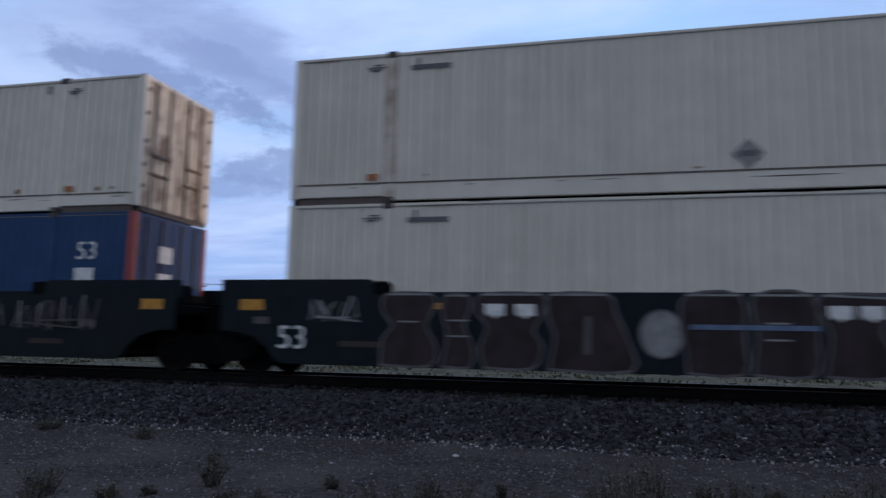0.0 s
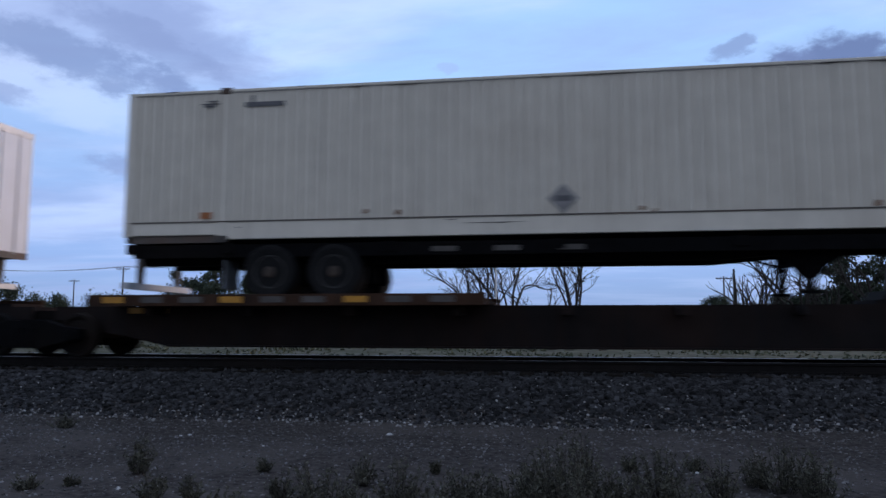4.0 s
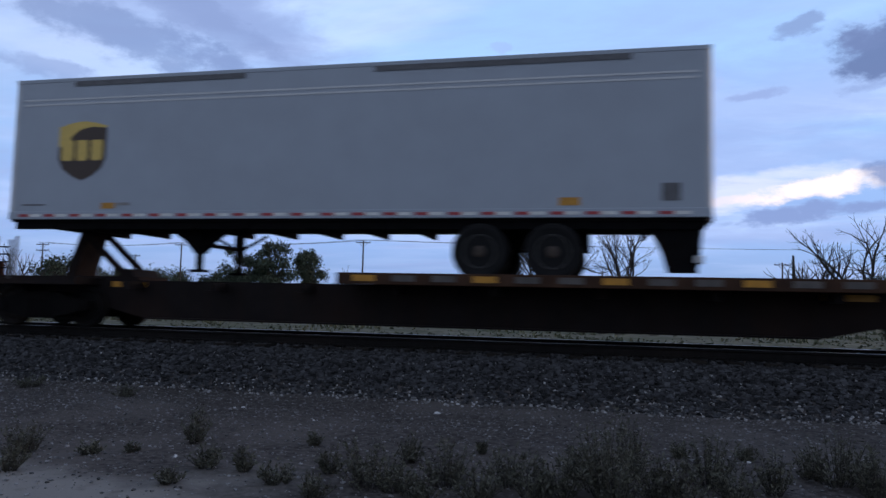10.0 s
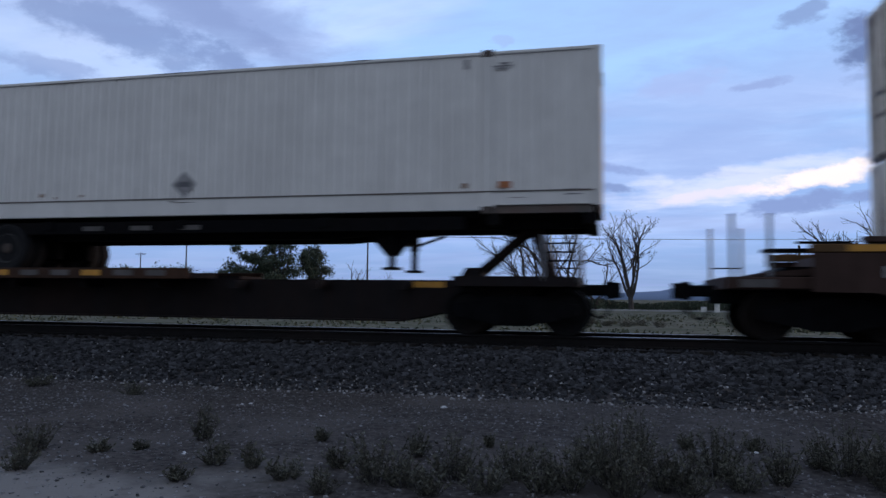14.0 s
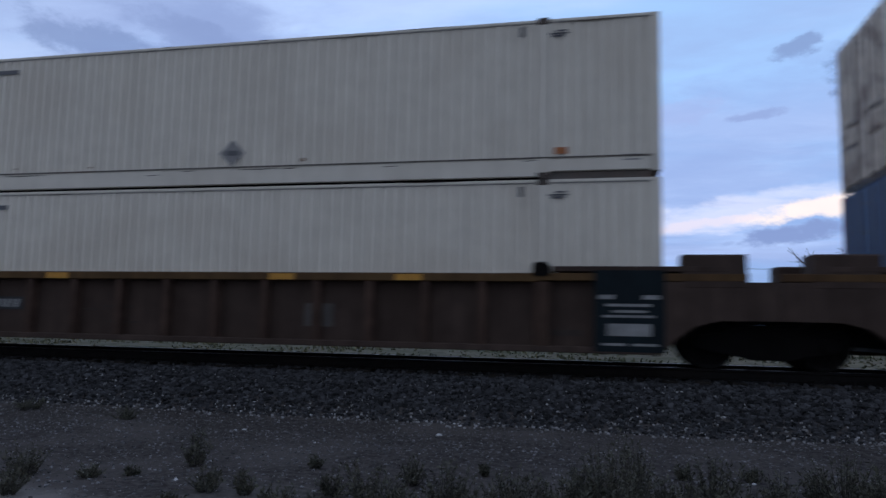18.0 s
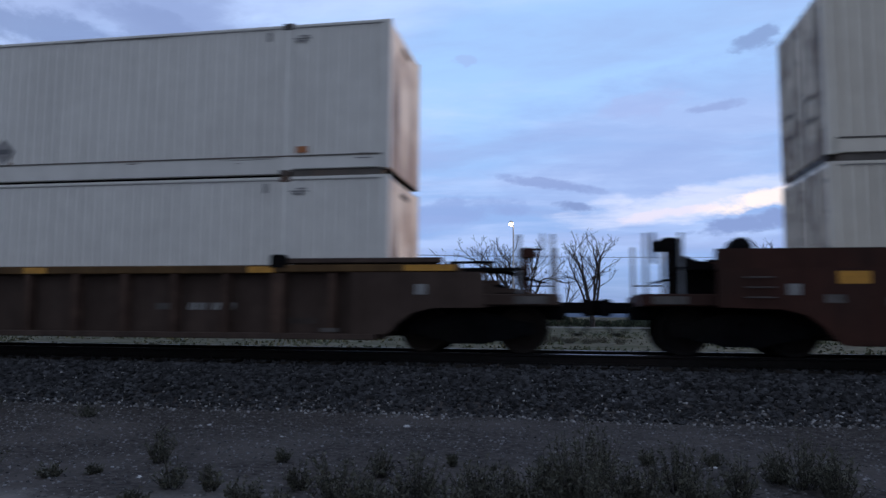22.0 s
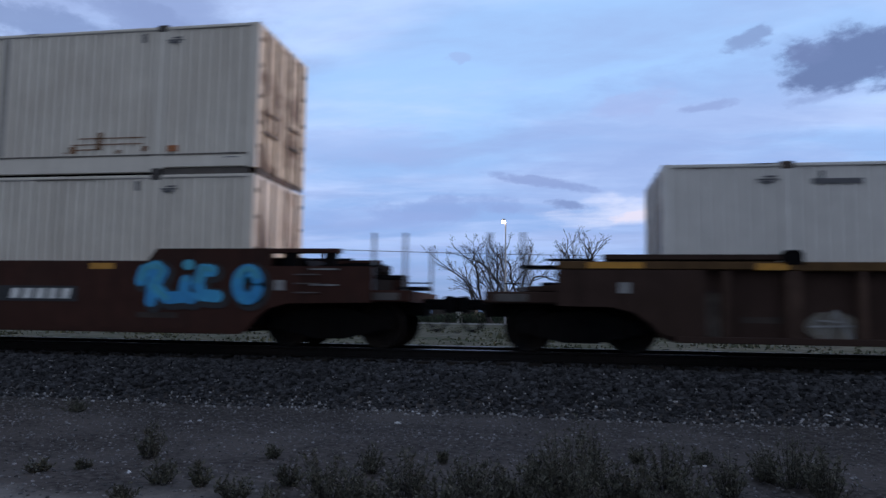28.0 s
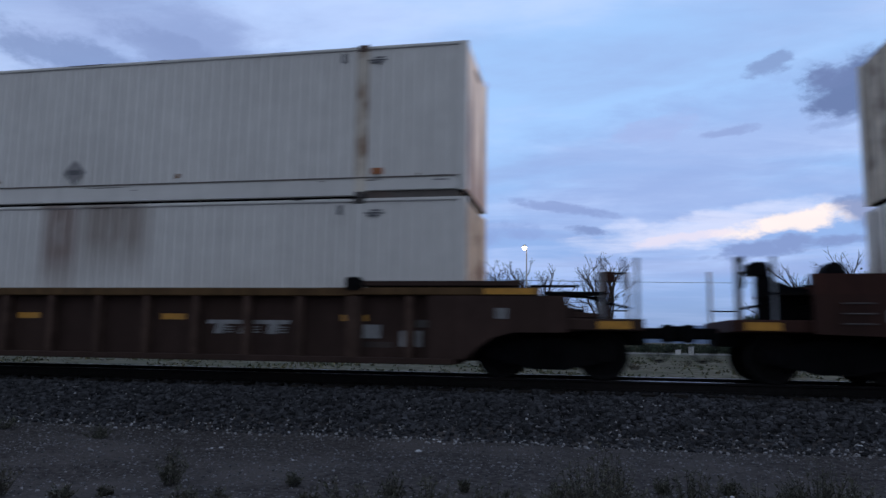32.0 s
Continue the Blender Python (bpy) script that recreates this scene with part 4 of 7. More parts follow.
def spine_car(u, length, label, left, right, hitch, decks, tape=("yellow", "graf_faint", "graf_faint")):
    """A skeleton car for one trailer; hitch: place of the hitch stand and the way its strut runs; decks: spans of the wheel deck."""
    car = thing("spine_car", label, "railway car", "spine cars of the train")
    P = M["spine"]
    ring = [(-0.1, 0.62), (0.0, 0.46), (0.45, 0.40), (1.25, 0.22), (length - 1.25, 0.22), (length - 0.45, 0.40), (length, 0.46), (length + 0.1, 0.62), (length + 0.4, 0.70), (length + 1.1, 0.72), (length + 1.1, 0.98), (-1.1, 0.98), (-1.1, 0.72), (-0.4, 0.70)]
    part("centre_sill", Shape().prism(ring, "y", -0.62, 0.62), P, car)
    part("sill_flange", Shape().box(1.35, length - 1.35, -0.74, 0.74, 0.20, 0.235), P, car)
    for x in np.linspace(1.2, length - 1.2, 8):
        part("cross_bearer", Shape().box(x - 0.08, x + 0.08, -1.178, 1.178, 0.80, 0.95), P, car)
    for d0, d1 in decks:
        for sgn in (-1, 1):
            ya, yb = sorted((sgn * 0.50, sgn * 1.45))
            dk = part("wheel_deck", Shape().box(d0, d1, ya, yb, 0.99, 1.075), P, car)
            ya, yb = sorted((sgn * 1.45, sgn * 1.50))
            part("deck_curb", Shape().box(d0, d1, ya, yb, 0.96, 1.17, 0.01), M["curb"], dk, "rust-brown deck edge")
        n = int((d1 - d0) / 0.75)
        for i in range(n):
            x = d0 + 0.3 + i * (d1 - d0 - 0.5) / max(1, n)
            kind = tape[i % len(tape)]
            if not kind:
                continue
            part("reflector", Shape().box(x, x + 0.42, -1.508, -1.502, 1.02, 1.13), M[kind], car)
    hx, way = hitch
    h = part("hitch_stand", Shape().prism([(hx - 0.13 - 0.34 * way, 0.98), (hx + 0.13 - 0.34 * way, 0.98), (hx + 0.09, 2.04), (hx - 0.09, 2.04)], "y", -0.32, 0.32).box(hx - 0.4, hx + 0.4, -0.5, 0.5, 2.02, 2.10, 0.02), P, car, "rusty trailer hitch stand")
    for y in (-0.36, 0.36):
        part("hitch_strut", Shape().beam((hx + 0.05 * way, y, 1.98), (hx + 1.15 * way, y, 1.02), 0.11, 0.10), P, h)
    part("hitch_base", Shape().box(min(hx - 0.6 * way, hx + 1.5 * way), max(hx - 0.6 * way, hx + 1.5 * way), -0.5, 0.5, 0.982, 1.06), P, car)
    part("strut_foot", Shape().prism([(hx + 0.95 * way, 1.061), (hx + 1.35 * way, 1.061), (hx + 1.25 * way, 1.22), (hx + 1.02 * way, 1.22)], "y", -0.45, 0.45), P, car)
    for x, m in ((0.5, "yellow"), (length - 1.3, "yellow")):
        part("reflector", Shape().box(x, x + 0.8, -0.626, -0.621, 0.84, 0.95), M[m], car)
    for x, way, kind in ((0.0, -1, left), (length, 1, right)):
        if kind == "coupled":
            part("end_platform", Shape().box(min(x - 0.2 * way, x + 2.0 * way), max(x - 0.2 * way, x + 2.0 * way), -1.36, 1.36, 0.86, 1.02, 0.01), P, car)
            part("draft_sill", Shape().box(min(x + 1.0 * way, x + 2.1 * way), max(x + 1.0 * way, x + 2.1 * way), -0.35, 0.35, 0.60, 0.858, 0.02), M["black"], car)
            truck(car, x + 0.85 * way)
            coupler(car, x + 2.0 * way, way)
            handrails(car, x + 1.35 * way, way, 1.75)
            for zz in (1.30, 1.45, 1.60):
                part("rung", Shape().rod((x + 1.38 * way, -1.33, zz), (x + 1.95 * way, -1.33, zz), 0.014), M["black"], car)
        elif way > 0:
            truck(car, x + 1.36)
            part("joint_casting", Shape().box(x + 0.9, x + 1.82, -0.50, 0.50, 0.60, 0.90, 0.04), M["black"], car)
    return ride(car, u, CY, 0.0)


# ---------------------------------------------------------------- road trailers
TYRE_R = 0.50


def road_wheel(owner, x, y, out, z, rim="dark_rim"):
    def tyre_shape():
        return Shape().lathe([(0.30, -0.10), (0.42, -0.135), (TYRE_R - 0.03, -0.13), (TYRE_R, -0.09), (TYRE_R, 0.09), (TYRE_R - 0.03, 0.13), (0.42, 0.135), (0.30, 0.10)], "y", (0, 0, 0), 32)

    def rim_shape():
        s = Shape().lathe([(0.12, -0.02), (0.20, -0.015), (0.235, -0.05), (0.295, -0.118), (0.306, -0.112), (0.306, 0.112)], "y", (0, 0, 0), 24)
        return s

    def hub_shape():
        s = Shape().lathe([(0.07, -0.13), (0.10, -0.12), (0.11, -0.06), (0.165, -0.045), (0.165, -0.012)], "y", (0, 0, 0), 16)
        for k in range(8):
            a = k * math.pi / 4
            s.rod((0.14 * math.cos(a), -0.065, 0.14 * math.sin(a)), (0.14 * math.cos(a), -0.045, 0.14 * math.sin(a)), 0.014)
        return s
    w = part("tyre", kept("tyre", tyre_shape, M["tyre"]), M["tyre"], owner, "black rubber tyre", at=(x, y, z))
    part("rim", kept("rim", rim_shape, M[rim]), M[rim], w, "dull pale wheel rim" if rim == "rim" else "")
    part("hub", kept("hub", hub_shape, M["hub"]), M["hub"], w, "rusty wheel hub")
    if out > 0:
        w.rotation_euler = (0, 0, math.pi)


def running_tandem(owner, x0, x1, z, floor_z, rim="dark_rim"):
    for x in (x0, x1):
        for y, out in ((0.14, -1), (0.46, -1), (WIDE - 0.46, 1), (WIDE - 0.14, 1)):
            road_wheel(owner, x, y, out, z + TYRE_R, rim)
        part("axle", Shape().rod((x, 0.3, z + TYRE_R), (x, WIDE - 0.3, z + TYRE_R), 0.07), M["black"], owner)
    for y in (0.78, WIDE - 0.90):
        part("slider_rail", Shape().box(x0 - 0.55, x1 + 0.6, y, y + 0.12, floor_z - 0.42, floor_z - 0.02), M["black"], owner)
        part("spring_hanger", Shape().prism([(x0 - 0.3, floor_z - 0.42), (x1 + 0.3, floor_z - 0.42), (x1 + 0.05, z + 0.62), (x0 - 0.05, z + 0.62)], "y", y + 0.02, y + 0.10), M["black"], owner)


def rear_guard(owner, x, way, floor_z, m="alu"):
    for y in (0.55, WIDE - 0.65):
        part("guard_post", Shape().prism([(x + 0.02, floor_z), (x + 0.16, floor_z), (x + 0.12, floor_z - 0.62), (x + 0.02, floor_z - 0.62)], "y", y, y + 0.10), M["rail_dark"], owner)
    part("rear_guard", Shape().box(x - 0.02, x + 0.12, 0.12, WIDE - 0.12, floor_z - 0.72, floor_z - 0.60), M[m], owner)


def landing_gear(owner, x, z0, z1):
    for y in (0.42, WIDE - 0.58):
        leg = part("landing_leg", Shape().box(x - 0.08, x + 0.08, y, y + 0.16, z0 + 0.45, z1).box(x - 0.055, x + 0.055, y + 0.025, y + 0.135, z0 + 0.05, z0 + 0.47).box(x - 0.16, x + 0.16, y - 0.03, y + 0.19, z0, z0 + 0.05), M["black"], owner)
        part("leg_brace", Shape().beam((x + 0.05, y + 0.08, z0 + 0.55), (x + 0.65, y + 0.08, z1 - 0.02), 0.05, 0.05), M["black"], leg)
        part("leg_brace", Shape().beam((x - 0.05, y + 0.08, z0 + 0.55), (x - 0.65, y + 0.08, z1 - 0.02), 0.05, 0.05), M["black"], leg)
    part("gear_bracket", Shape().prism([(x - 0.75, z1), (x + 0.75, z1), (x + 0.30, z1 - 0.30), (x + 0.12, z1 - 0.52), (x - 0.12, z1 - 0.52), (x - 0.30, z1 - 0.30)], "y", 0.50, 0.56), M["black"], owner)
    part("cross_brace", Shape().box(x - 0.03, x + 0.03, 0.58, WIDE - 0.58, z0 + 0.52, z0 + 0.60), M["black"], owner)


def trailer(u, length, label, panel, wheels_left, top=5.08, ribs=(), seams=(), stripe=False, tandem=(3.85, 5.10), leg=11.9, floor=2.20, rim="dark_rim", tilt=0.0, shutter_door=False):
    """A box trailer of that length, standing on its car's deck."""
    t = thing("box_trailer", label, "trailer", "road trailers on the train")
    P = M[panel]
    F, Hh, DECK = floor, top, 1.08
    mir = (lambda x: x) if wheels_left else (lambda x: length - x)
    for y in (0.0, WIDE - 0.04):
        part("side_panel", Shape().box(0.06, length - 0.06, y + 0.008, y + 0.032, F, Hh - 0.05), P, t)
        part("top_rail", Shape().box(0, length, y, y + 0.04, Hh - (0.14 if ribs else 0.08), Hh, 0.008), M["rib"] if ribs else M["alu"] if panel == "trailer" else P, t)
        part("bottom_rail", Shape().box(0, length, y - 0.004, y + 0.044, F - 0.03, F + 0.13, 0.008), M["trailer"] if panel == "trailer" else P, t)
    part("roof", Shape().box(0.03, length - 0.03, 0.04, WIDE - 0.04, Hh - 0.03, Hh - 0.004), M["roof"], t)
    part("floor", Shape().box(0.05, length - 0.05, 0.06, WIDE - 0.06, F - 0.08, F), M["black"], t)
    for x in np.linspace(1.0, length - 1.0, 12):
        part("cross_member", Shape().box(x - 0.04, x + 0.04, 0.06, WIDE - 0.06, F - 0.20, F - 0.082), M["black"], t)
    part("underframe_skirt", Shape().box(0.1, length - 0.1, 0.10, 0.16, F - 0.22, F - 0.08), M["black"], t)
    for x in (0.0, length - 0.09):
        for y in (0.0, WIDE - 0.09):
            part("corner_post", Shape().box(x, x + 0.09, y - 0.003, y + 0.093, F, Hh, 0.02), M["alu"], t)
    rear, nose = (0.02, length - 0.02) if wheels_left else (length - 0.02, 0.02)
    part("nose_wall", Shape().box(nose - 0.02, nose + 0.02, 0.09, WIDE - 0.09, F, Hh - 0.04), P, t)
    part("nose_band", Shape().box(nose - 0.028, nose + 0.028, 0.08, WIDE - 0.08, F - 0.06, F + 0.42), M["rail_dark"] if panel == "trailer" else P, t)
    if shutter_door:
        shut = part("rear_door", Shape().box(rear - 0.02, rear + 0.005, 0.16, WIDE - 0.16, F + 0.05, Hh - 0.20), M["trailer"], t, "white roll-up rear door")
        for k in range(1, 5):
            z = F + 0.05 + k * (Hh - F - 0.25) / 5
            part("door_seam", Shape().box(rear + 0.005, rear + 0.009, 0.17, WIDE - 0.17, z - 0.005, z + 0.005), M["pale_grey"], shut)
        part("door_handle", Shape().box(rear + 0.005, rear + 0.05, 1.0, 1.5, F + 0.22, F + 0.30), M["casting"], shut)
        for y0 in (0.06, WIDE - 0.16):
            part("door_frame", Shape().box(rear - 0.03, rear + 0.035, y0, y0 + 0.10, F, Hh - 0.02, 0.012), M["trailer"], t)
    for k, y0 in enumerate(() if shutter_door else (0.09, WIDE / 2 + 0.005)):
        leaf = part("rear_door", Shape().box(rear - 0.02, rear + 0.02, y0, y0 + WIDE / 2 - 0.095, F + 0.05, Hh - 0.16), M["trailer"], t)
        for dy in (0.30, 0.85):
            part("lock_rod", Shape().rod((rear + (0.03 if rear > 1 else -0.03), y0 + dy, F), (rear + (0.03 if rear > 1 else -0.03), y0 + dy, Hh - 0.1), 0.016), M["alu"], leaf)
    part("rear_sill", Shape().box(rear - 0.03, rear + 0.03, 0.02, WIDE - 0.02, F - 0.10, F + 0.05), M["rail_dark"], t)
    part("rear_header", Shape().box(rear - 0.028, rear + 0.028, 0.08, WIDE - 0.08, Hh - 0.16, Hh), M["alu"], t)
    for x in ribs:
        part("side_rib", Shape().prism([(x - 0.09, 0.008), (x - 0.05, -0.03), (x + 0.05, -0.03), (x + 0.09, 0.008)], "z", F + 0.13, Hh - 0.141), M["rib"], t)
    for x in seams:
        part("panel_seam", Shape().box(x - 0.035, x + 0.035, 0.002, 0.010, F + 0.13, Hh - 0.141), M["rib"] if panel == "trailer" and ribs else M["alu"], t)
    n = int(length / 0.62)
    for i in range(n):
        x = 0.25 + i * (length - 0.5) / n
        if not stripe and random.random() < 0.45:
            continue
        part("conspicuity_tape", Shape().box(x, x + 0.24, -0.010, -0.005, F + 0.02, F + 0.075), M["logo_red"], t, "dark red reflective tape")
        if stripe:
            part("conspicuity_tape", Shape().box(x + 0.25, x + 0.52, -0.010, -0.005, F + 0.02, F + 0.075), M["mark_w"], t, "white reflective tape")
    running_tandem(t, *sorted((mir(tandem[0]), mir(tandem[1]))), DECK, F - 0.10, rim)
    if wheels_left:
        rear_guard(t, 0.1, -1, F - 0.06)
    else:
        rear_guard(t, length - 0.25, 1, F - 0.06)
        part("mud_flap", Shape().prism([(length - 1.05, F - 0.1), (length - 0.12, F - 0.1), (length - 0.16, F - 0.5), (length - 0.22, F - 0.95), (length - 0.70, F - 0.95), (length - 0.80, F - 0.6)], "y", 0.16, 0.22), M["black"], t, "black mud flap")
    landing_gear(t, mir(leg), 1.16, F - 0.15)
    part("kingpin_plate", Shape().box(min(mir(length - 1.6), mir(length - 0.3)), max(mir(length - 1.6), mir(length - 0.3)), 0.6, WIDE - 0.6, F - 0.14, F - 0.082), M["black"], t)
    fl = mir(tandem[0] - 1.05)
    for y in (0.12, WIDE - 0.72):
        part("mud_flap", Shape().box(fl - 0.012, fl + 0.012, y, y + 0.60, DECK + 0.25, F - 0.12), M["galv" if rim == "rim" else "black"], t)
    return ride(t, u, CY - WIDE / 2, 0.0, tilt), mir


def chassis(u, label, dark=True, tandem=(2.9, 4.12), leg=12.3):
    """A container chassis: two long rails with a gooseneck, tandem, legs and rear guard; rear to the left."""
    t = thing("container_chassis", label, "chassis", "container chassis on the train")
    F, DECK = 2.12, 1.08
    for y in (0.62, WIDE - 0.80):
        part("frame_rail", Shape().prism([(0.1, F - 0.36), (11.0, F - 0.36), (12.9, F - 0.20), (LONG - 0.3, F - 0.20), (LONG - 0.3, F), (0.1, F)], "y", y, y + 0.18), M["black"], t)
    for x in (0.06, POST, 5.0, 8.0, 11.0, LONG - POST, LONG - 0.30):
        part("bolster", Shape().box(x, x + 0.22, 0.03, WIDE - 0.03, F - 0.18, F - 0.002, 0.01), M["black"], t)
    part("side_rail", Shape().box(0.2, LONG - 2.4, 0.06, 0.12, F - 0.26, F - 0.02), M["black"], t)
    for x in (5.9, 7.0, 8.1):
        part("reflector", Shape().box(x, x + 0.45, 0.052, 0.058, F - 0.20, F - 0.11), M["graf_faint"], t)
    running_tandem(t, *tandem, DECK, F - 0.30)
    rear_guard(t, -0.05, -1, F - 0.10)
    landing_gear(t, leg, 1.16, F - 0.18)
    for y in (0.12, WIDE - 0.72):
        part("mud_flap", Shape().box(tandem[0] - 0.92, tandem[0] - 0.90, y, y + 0.60, DECK + 0.20, F - 0.30), M["galv"], t)
    return ride(t, u, CY - WIDE / 2, 0.0)


# ---------------------------------------------------------------- ground and track
LAND = -0.80          # the land on both sides of the track


def ground_height(x, y):
    if y < 10.6:
        z = LAND
    elif y < 12.3:
        k = (y - 10.6) / 1.7
        z = LAND + 0.525 * (k * k * (3 - 2 * k)) ** 0.9
    elif y < 12.46:
        z = -0.275
    elif y < 15.3:
        z = -0.225
    elif y < 17.2:
        z = -0.215 - 0.585 * (y - 15.3) / 1.9
    else:
        z = LAND
    if abs(x) < 40 and -8 < y < 12.2:
        z += 0.045 * noise.noise((x * 0.55, y * 0.8, 0.3)) + 0.018 * noise.noise((x * 2.3, y * 2.9, 4.0))
    return z


def build_ground():
    xs = sorted({*np.linspace(-24, 20, 221).round(3), *(-3000, -900, -300, -120, -60, -40, -30, 26, 40, 60, 120, 300, 900, 3000)})
    ys = sorted({*np.linspace(3.0, 12.6, 65).round(3), *np.linspace(12.6, 18.0, 13).round(3), *(-400, -60, -20, -8, -4, 0, 20, 24, 30, 36, 42, 55, 80, 130, 220, 500, 1200, 4000)})
    v = [(x, y, ground_height(x, y)) for y in ys for x in xs]
    n = len(xs)
    f, mi = [], []
    for j in range(len(ys) - 1):
        for i in range(n - 1):
            f.append((j * n + i, j * n + i + 1, (j + 1) * n + i + 1, (j + 1) * n + i))
            yc = (ys[j] + ys[j + 1]) / 2
            mi.append(1 if 11.2 < yc < 16.6 else (2 if yc > 16.6 else 0))
    me = bpy.data.meshes.new("ground")
    me.from_pydata(v, [], f)
    for m in ("dirt", "bed", "field"):
        me.materials.append(M[m])
    me.polygons.foreach_set("material_index", mi)
    me.polygons.foreach_set("use_smooth", [True] * len(f))
    me.update()
    return tagged(new("ground", me), "dusty gravel verge, ballast bed and dry grass field", "ground", kind="structure")


def scatter(name, label, category, material, places, sizes, flat=0.7, seed=1):
    """Many small broken stones joined into one mesh; each a lumpy block sunk a little into the ground."""
    rng = np.random.default_rng(seed)
    n = len(places)
    base = np.array([(x, y, z) for x in (-1, 1) for y in (-1, 1) for z in (-1, 1)], float) * 0.5
    v = base[None] * (1 + rng.uniform(-0.45, 0.35, (n, 8, 3)))
    ang = rng.uniform(0, 2 * np.pi, n)
    tip = rng.uniform(-0.7, 0.7, n)
    c, s = np.cos(tip)[:, None], np.sin(tip)[:, None]
    x, z = v[..., 0] * c - v[..., 2] * s, v[..., 0] * s + v[..., 2] * c
    v[..., 0], v[..., 2] = x, z * flat
    c, s = np.cos(ang)[:, None], np.sin(ang)[:, None]
    x, y = v[..., 0] * c - v[..., 1] * s, v[..., 0] * s + v[..., 1] * c
    v[..., 0], v[..., 1] = x, y
    v = v * np.asarray(sizes)[:, None, None] + np.asarray(places)[:, None, :]
    face = np.array([(0, 1, 3, 2), (4, 6, 7, 5), (0, 4, 5, 1), (2, 3, 7, 6), (0, 2, 6, 4), (1, 5, 7, 3)])
    f = (face[None] + 8 * np.arange(n)[:, None, None]).reshape(-1, 4)
    me = bpy.data.meshes.new(name)
    me.from_pydata(v.reshape(-1, 3).tolist(), [], f.tolist())
    me.materials.append(material)
    me.update()
    return tagged(new(name, me), label, category, kind="stuff")


def build_stones():
    rng = np.random.default_rng(5)
    n = 21000
    x, y = rng.uniform(-15, 9, n), 10.45 + 2.0 * rng.beta(1.5, 1.05, n)
    size = rng.uniform(0.028, 0.075, n) * (0.65 + 0.45 * np.clip((y - 10.5) / 0.7, 0, 1))
    z = np.array([ground_height(a, b) for a, b in zip(x, y)]) + size * 0.22
    scatter("ballast_stones", "dark grey crushed ballast stones on the shoulder", "ballast", M["stone"], np.c_[x, y, z], size, 0.8, 6)
    n = 5200
    x, y = rng.uniform(-15, 9, n), 10.2 + 2.25 * rng.beta(1.5, 1.0, n)
    size = rng.uniform(0.014, 0.040, n)
    z = np.array([ground_height(a, b) for a, b in zip(x, y)]) + size * 0.35
    scatter("pale_ballast_stones", "pale stones among the dark ballast", "ballast", M["fleck"], np.c_[x, y, z], size, 0.8, 16)
    n = 5200
    x, y = rng.uniform(-13, 8, n), rng.uniform(12.46, 15.5, n)
    z = np.full(n, -0.212)
    scatter("crib_stones", "ballast stones between the ties", "ballast", M["stone"], np.c_[x, y, z], rng.uniform(0.035, 0.07, n), 0.8, 8)
    n = 24000
    x, y = rng.uniform(-11, 7, n), 3.6 + 7.2 * rng.beta(1.25, 1.05, n)
    size = 0.007 + 0.022 * rng.power(0.3, n)
    z = np.array([ground_height(a, b) for a, b in zip(x, y)]) + size * 0.12
    scatter("loose_pebbles", "small pale pebbles strewn over the dirt", "pebbles", M["pebble"], np.c_[x, y, z], size, 0.6, 9)


def white_stone(x, y, size, k):
    rng = random.Random(k)
    s = Shape()
    rings = []
    for r, h in ((0.55, 0.0), (1.0, 0.22), (0.9, 0.5), (0.45, 0.75)):
        rings.append([(math.cos(a * math.pi / 4) * r * rng.uniform(0.75, 1.2), math.sin(a * math.pi / 4) * r * rng.uniform(0.6, 0.95), h) for a in range(8)])
    s.add([p for ring in rings for p in ring], [(k2 * 8 + i, k2 * 8 + (i + 1) % 8, (k2 + 1) * 8 + (i + 1) % 8, (k2 + 1) * 8 + i) for k2 in range(3) for i in range(8)] + [tuple(range(24, 32))])
    s.v = [(px * size / 2, py * size / 2, pz * size / 2) for px, py, pz in s.v]
    ob = tagged(new("white_stone", s.mesh("white_stone", M["quartz"])), "pale quartz stone lying on the dirt", "stone", "pale stones on the verge")
    ob.location = (x, y, ground_height(x, y) - size * 0.05)


def build_track():
    for name, y in (("rail_near", CY - 0.755), ("rail_far", CY + 0.755)):
        ring = [(-0.075, -0.180), (0.075, -0.180), (0.075, -0.168), (0.012, -0.150), (0.010, -0.055), (0.036, -0.040), (0.036, -0.006), (-0.036, -0.006), (-0.036, -0.040), (-0.010, -0.055), (-0.012, -0.150), (-0.075, -0.168)]
        r = thing("rail", "rusty steel rail with a polished running surface", "rail", "rails of the track", 0, y, 0)
        r["kind"] = "structure"
        part("rail_body", Shape().prism(ring, "x", -400, 400), M["rail"], r)
        part("running_surface", Shape().prism([(-0.034, -0.006), (0.034, -0.006), (0.026, 0.0), (-0.026, 0.0)], "x", -400, 400), M["railtop"], r, "polished rail head")
    bed = tagged(new("tie_bed"), "timber ties under the rails", "railway ties", kind="structure")
    tie = kept("tie", lambda: Shape().box(-0.115, 0.115, CY - 1.30, CY + 1.30, -0.36, -0.184, 0.012), M["tie"])
    plate = kept("tie_plate", lambda: Shape().box(-0.10, 0.10, -0.17, 0.17, -0.1835, -0.172).box(-0.06, -0.02, -0.10, -0.07, -0.172, -0.14).box(0.02, 0.06, -0.10, -0.07, -0.172, -0.14), M["rail"])
    rng = random.Random(3)
    for i in range(90):
        x = -28 + i * 0.52 + rng.uniform(-0.03, 0.03)
        t = part("tie", tie, M["tie"], bed, at=(x, rng.uniform(-0.06, 0.06), rng.uniform(-0.01, 0.0)))
        t.rotation_euler = (0, 0, rng.uniform(-0.012, 0.012))
        if -14 < x < 9:
            part("tie_plate", plate, M["rail"], t, at=(0, CY - 0.755, 0))


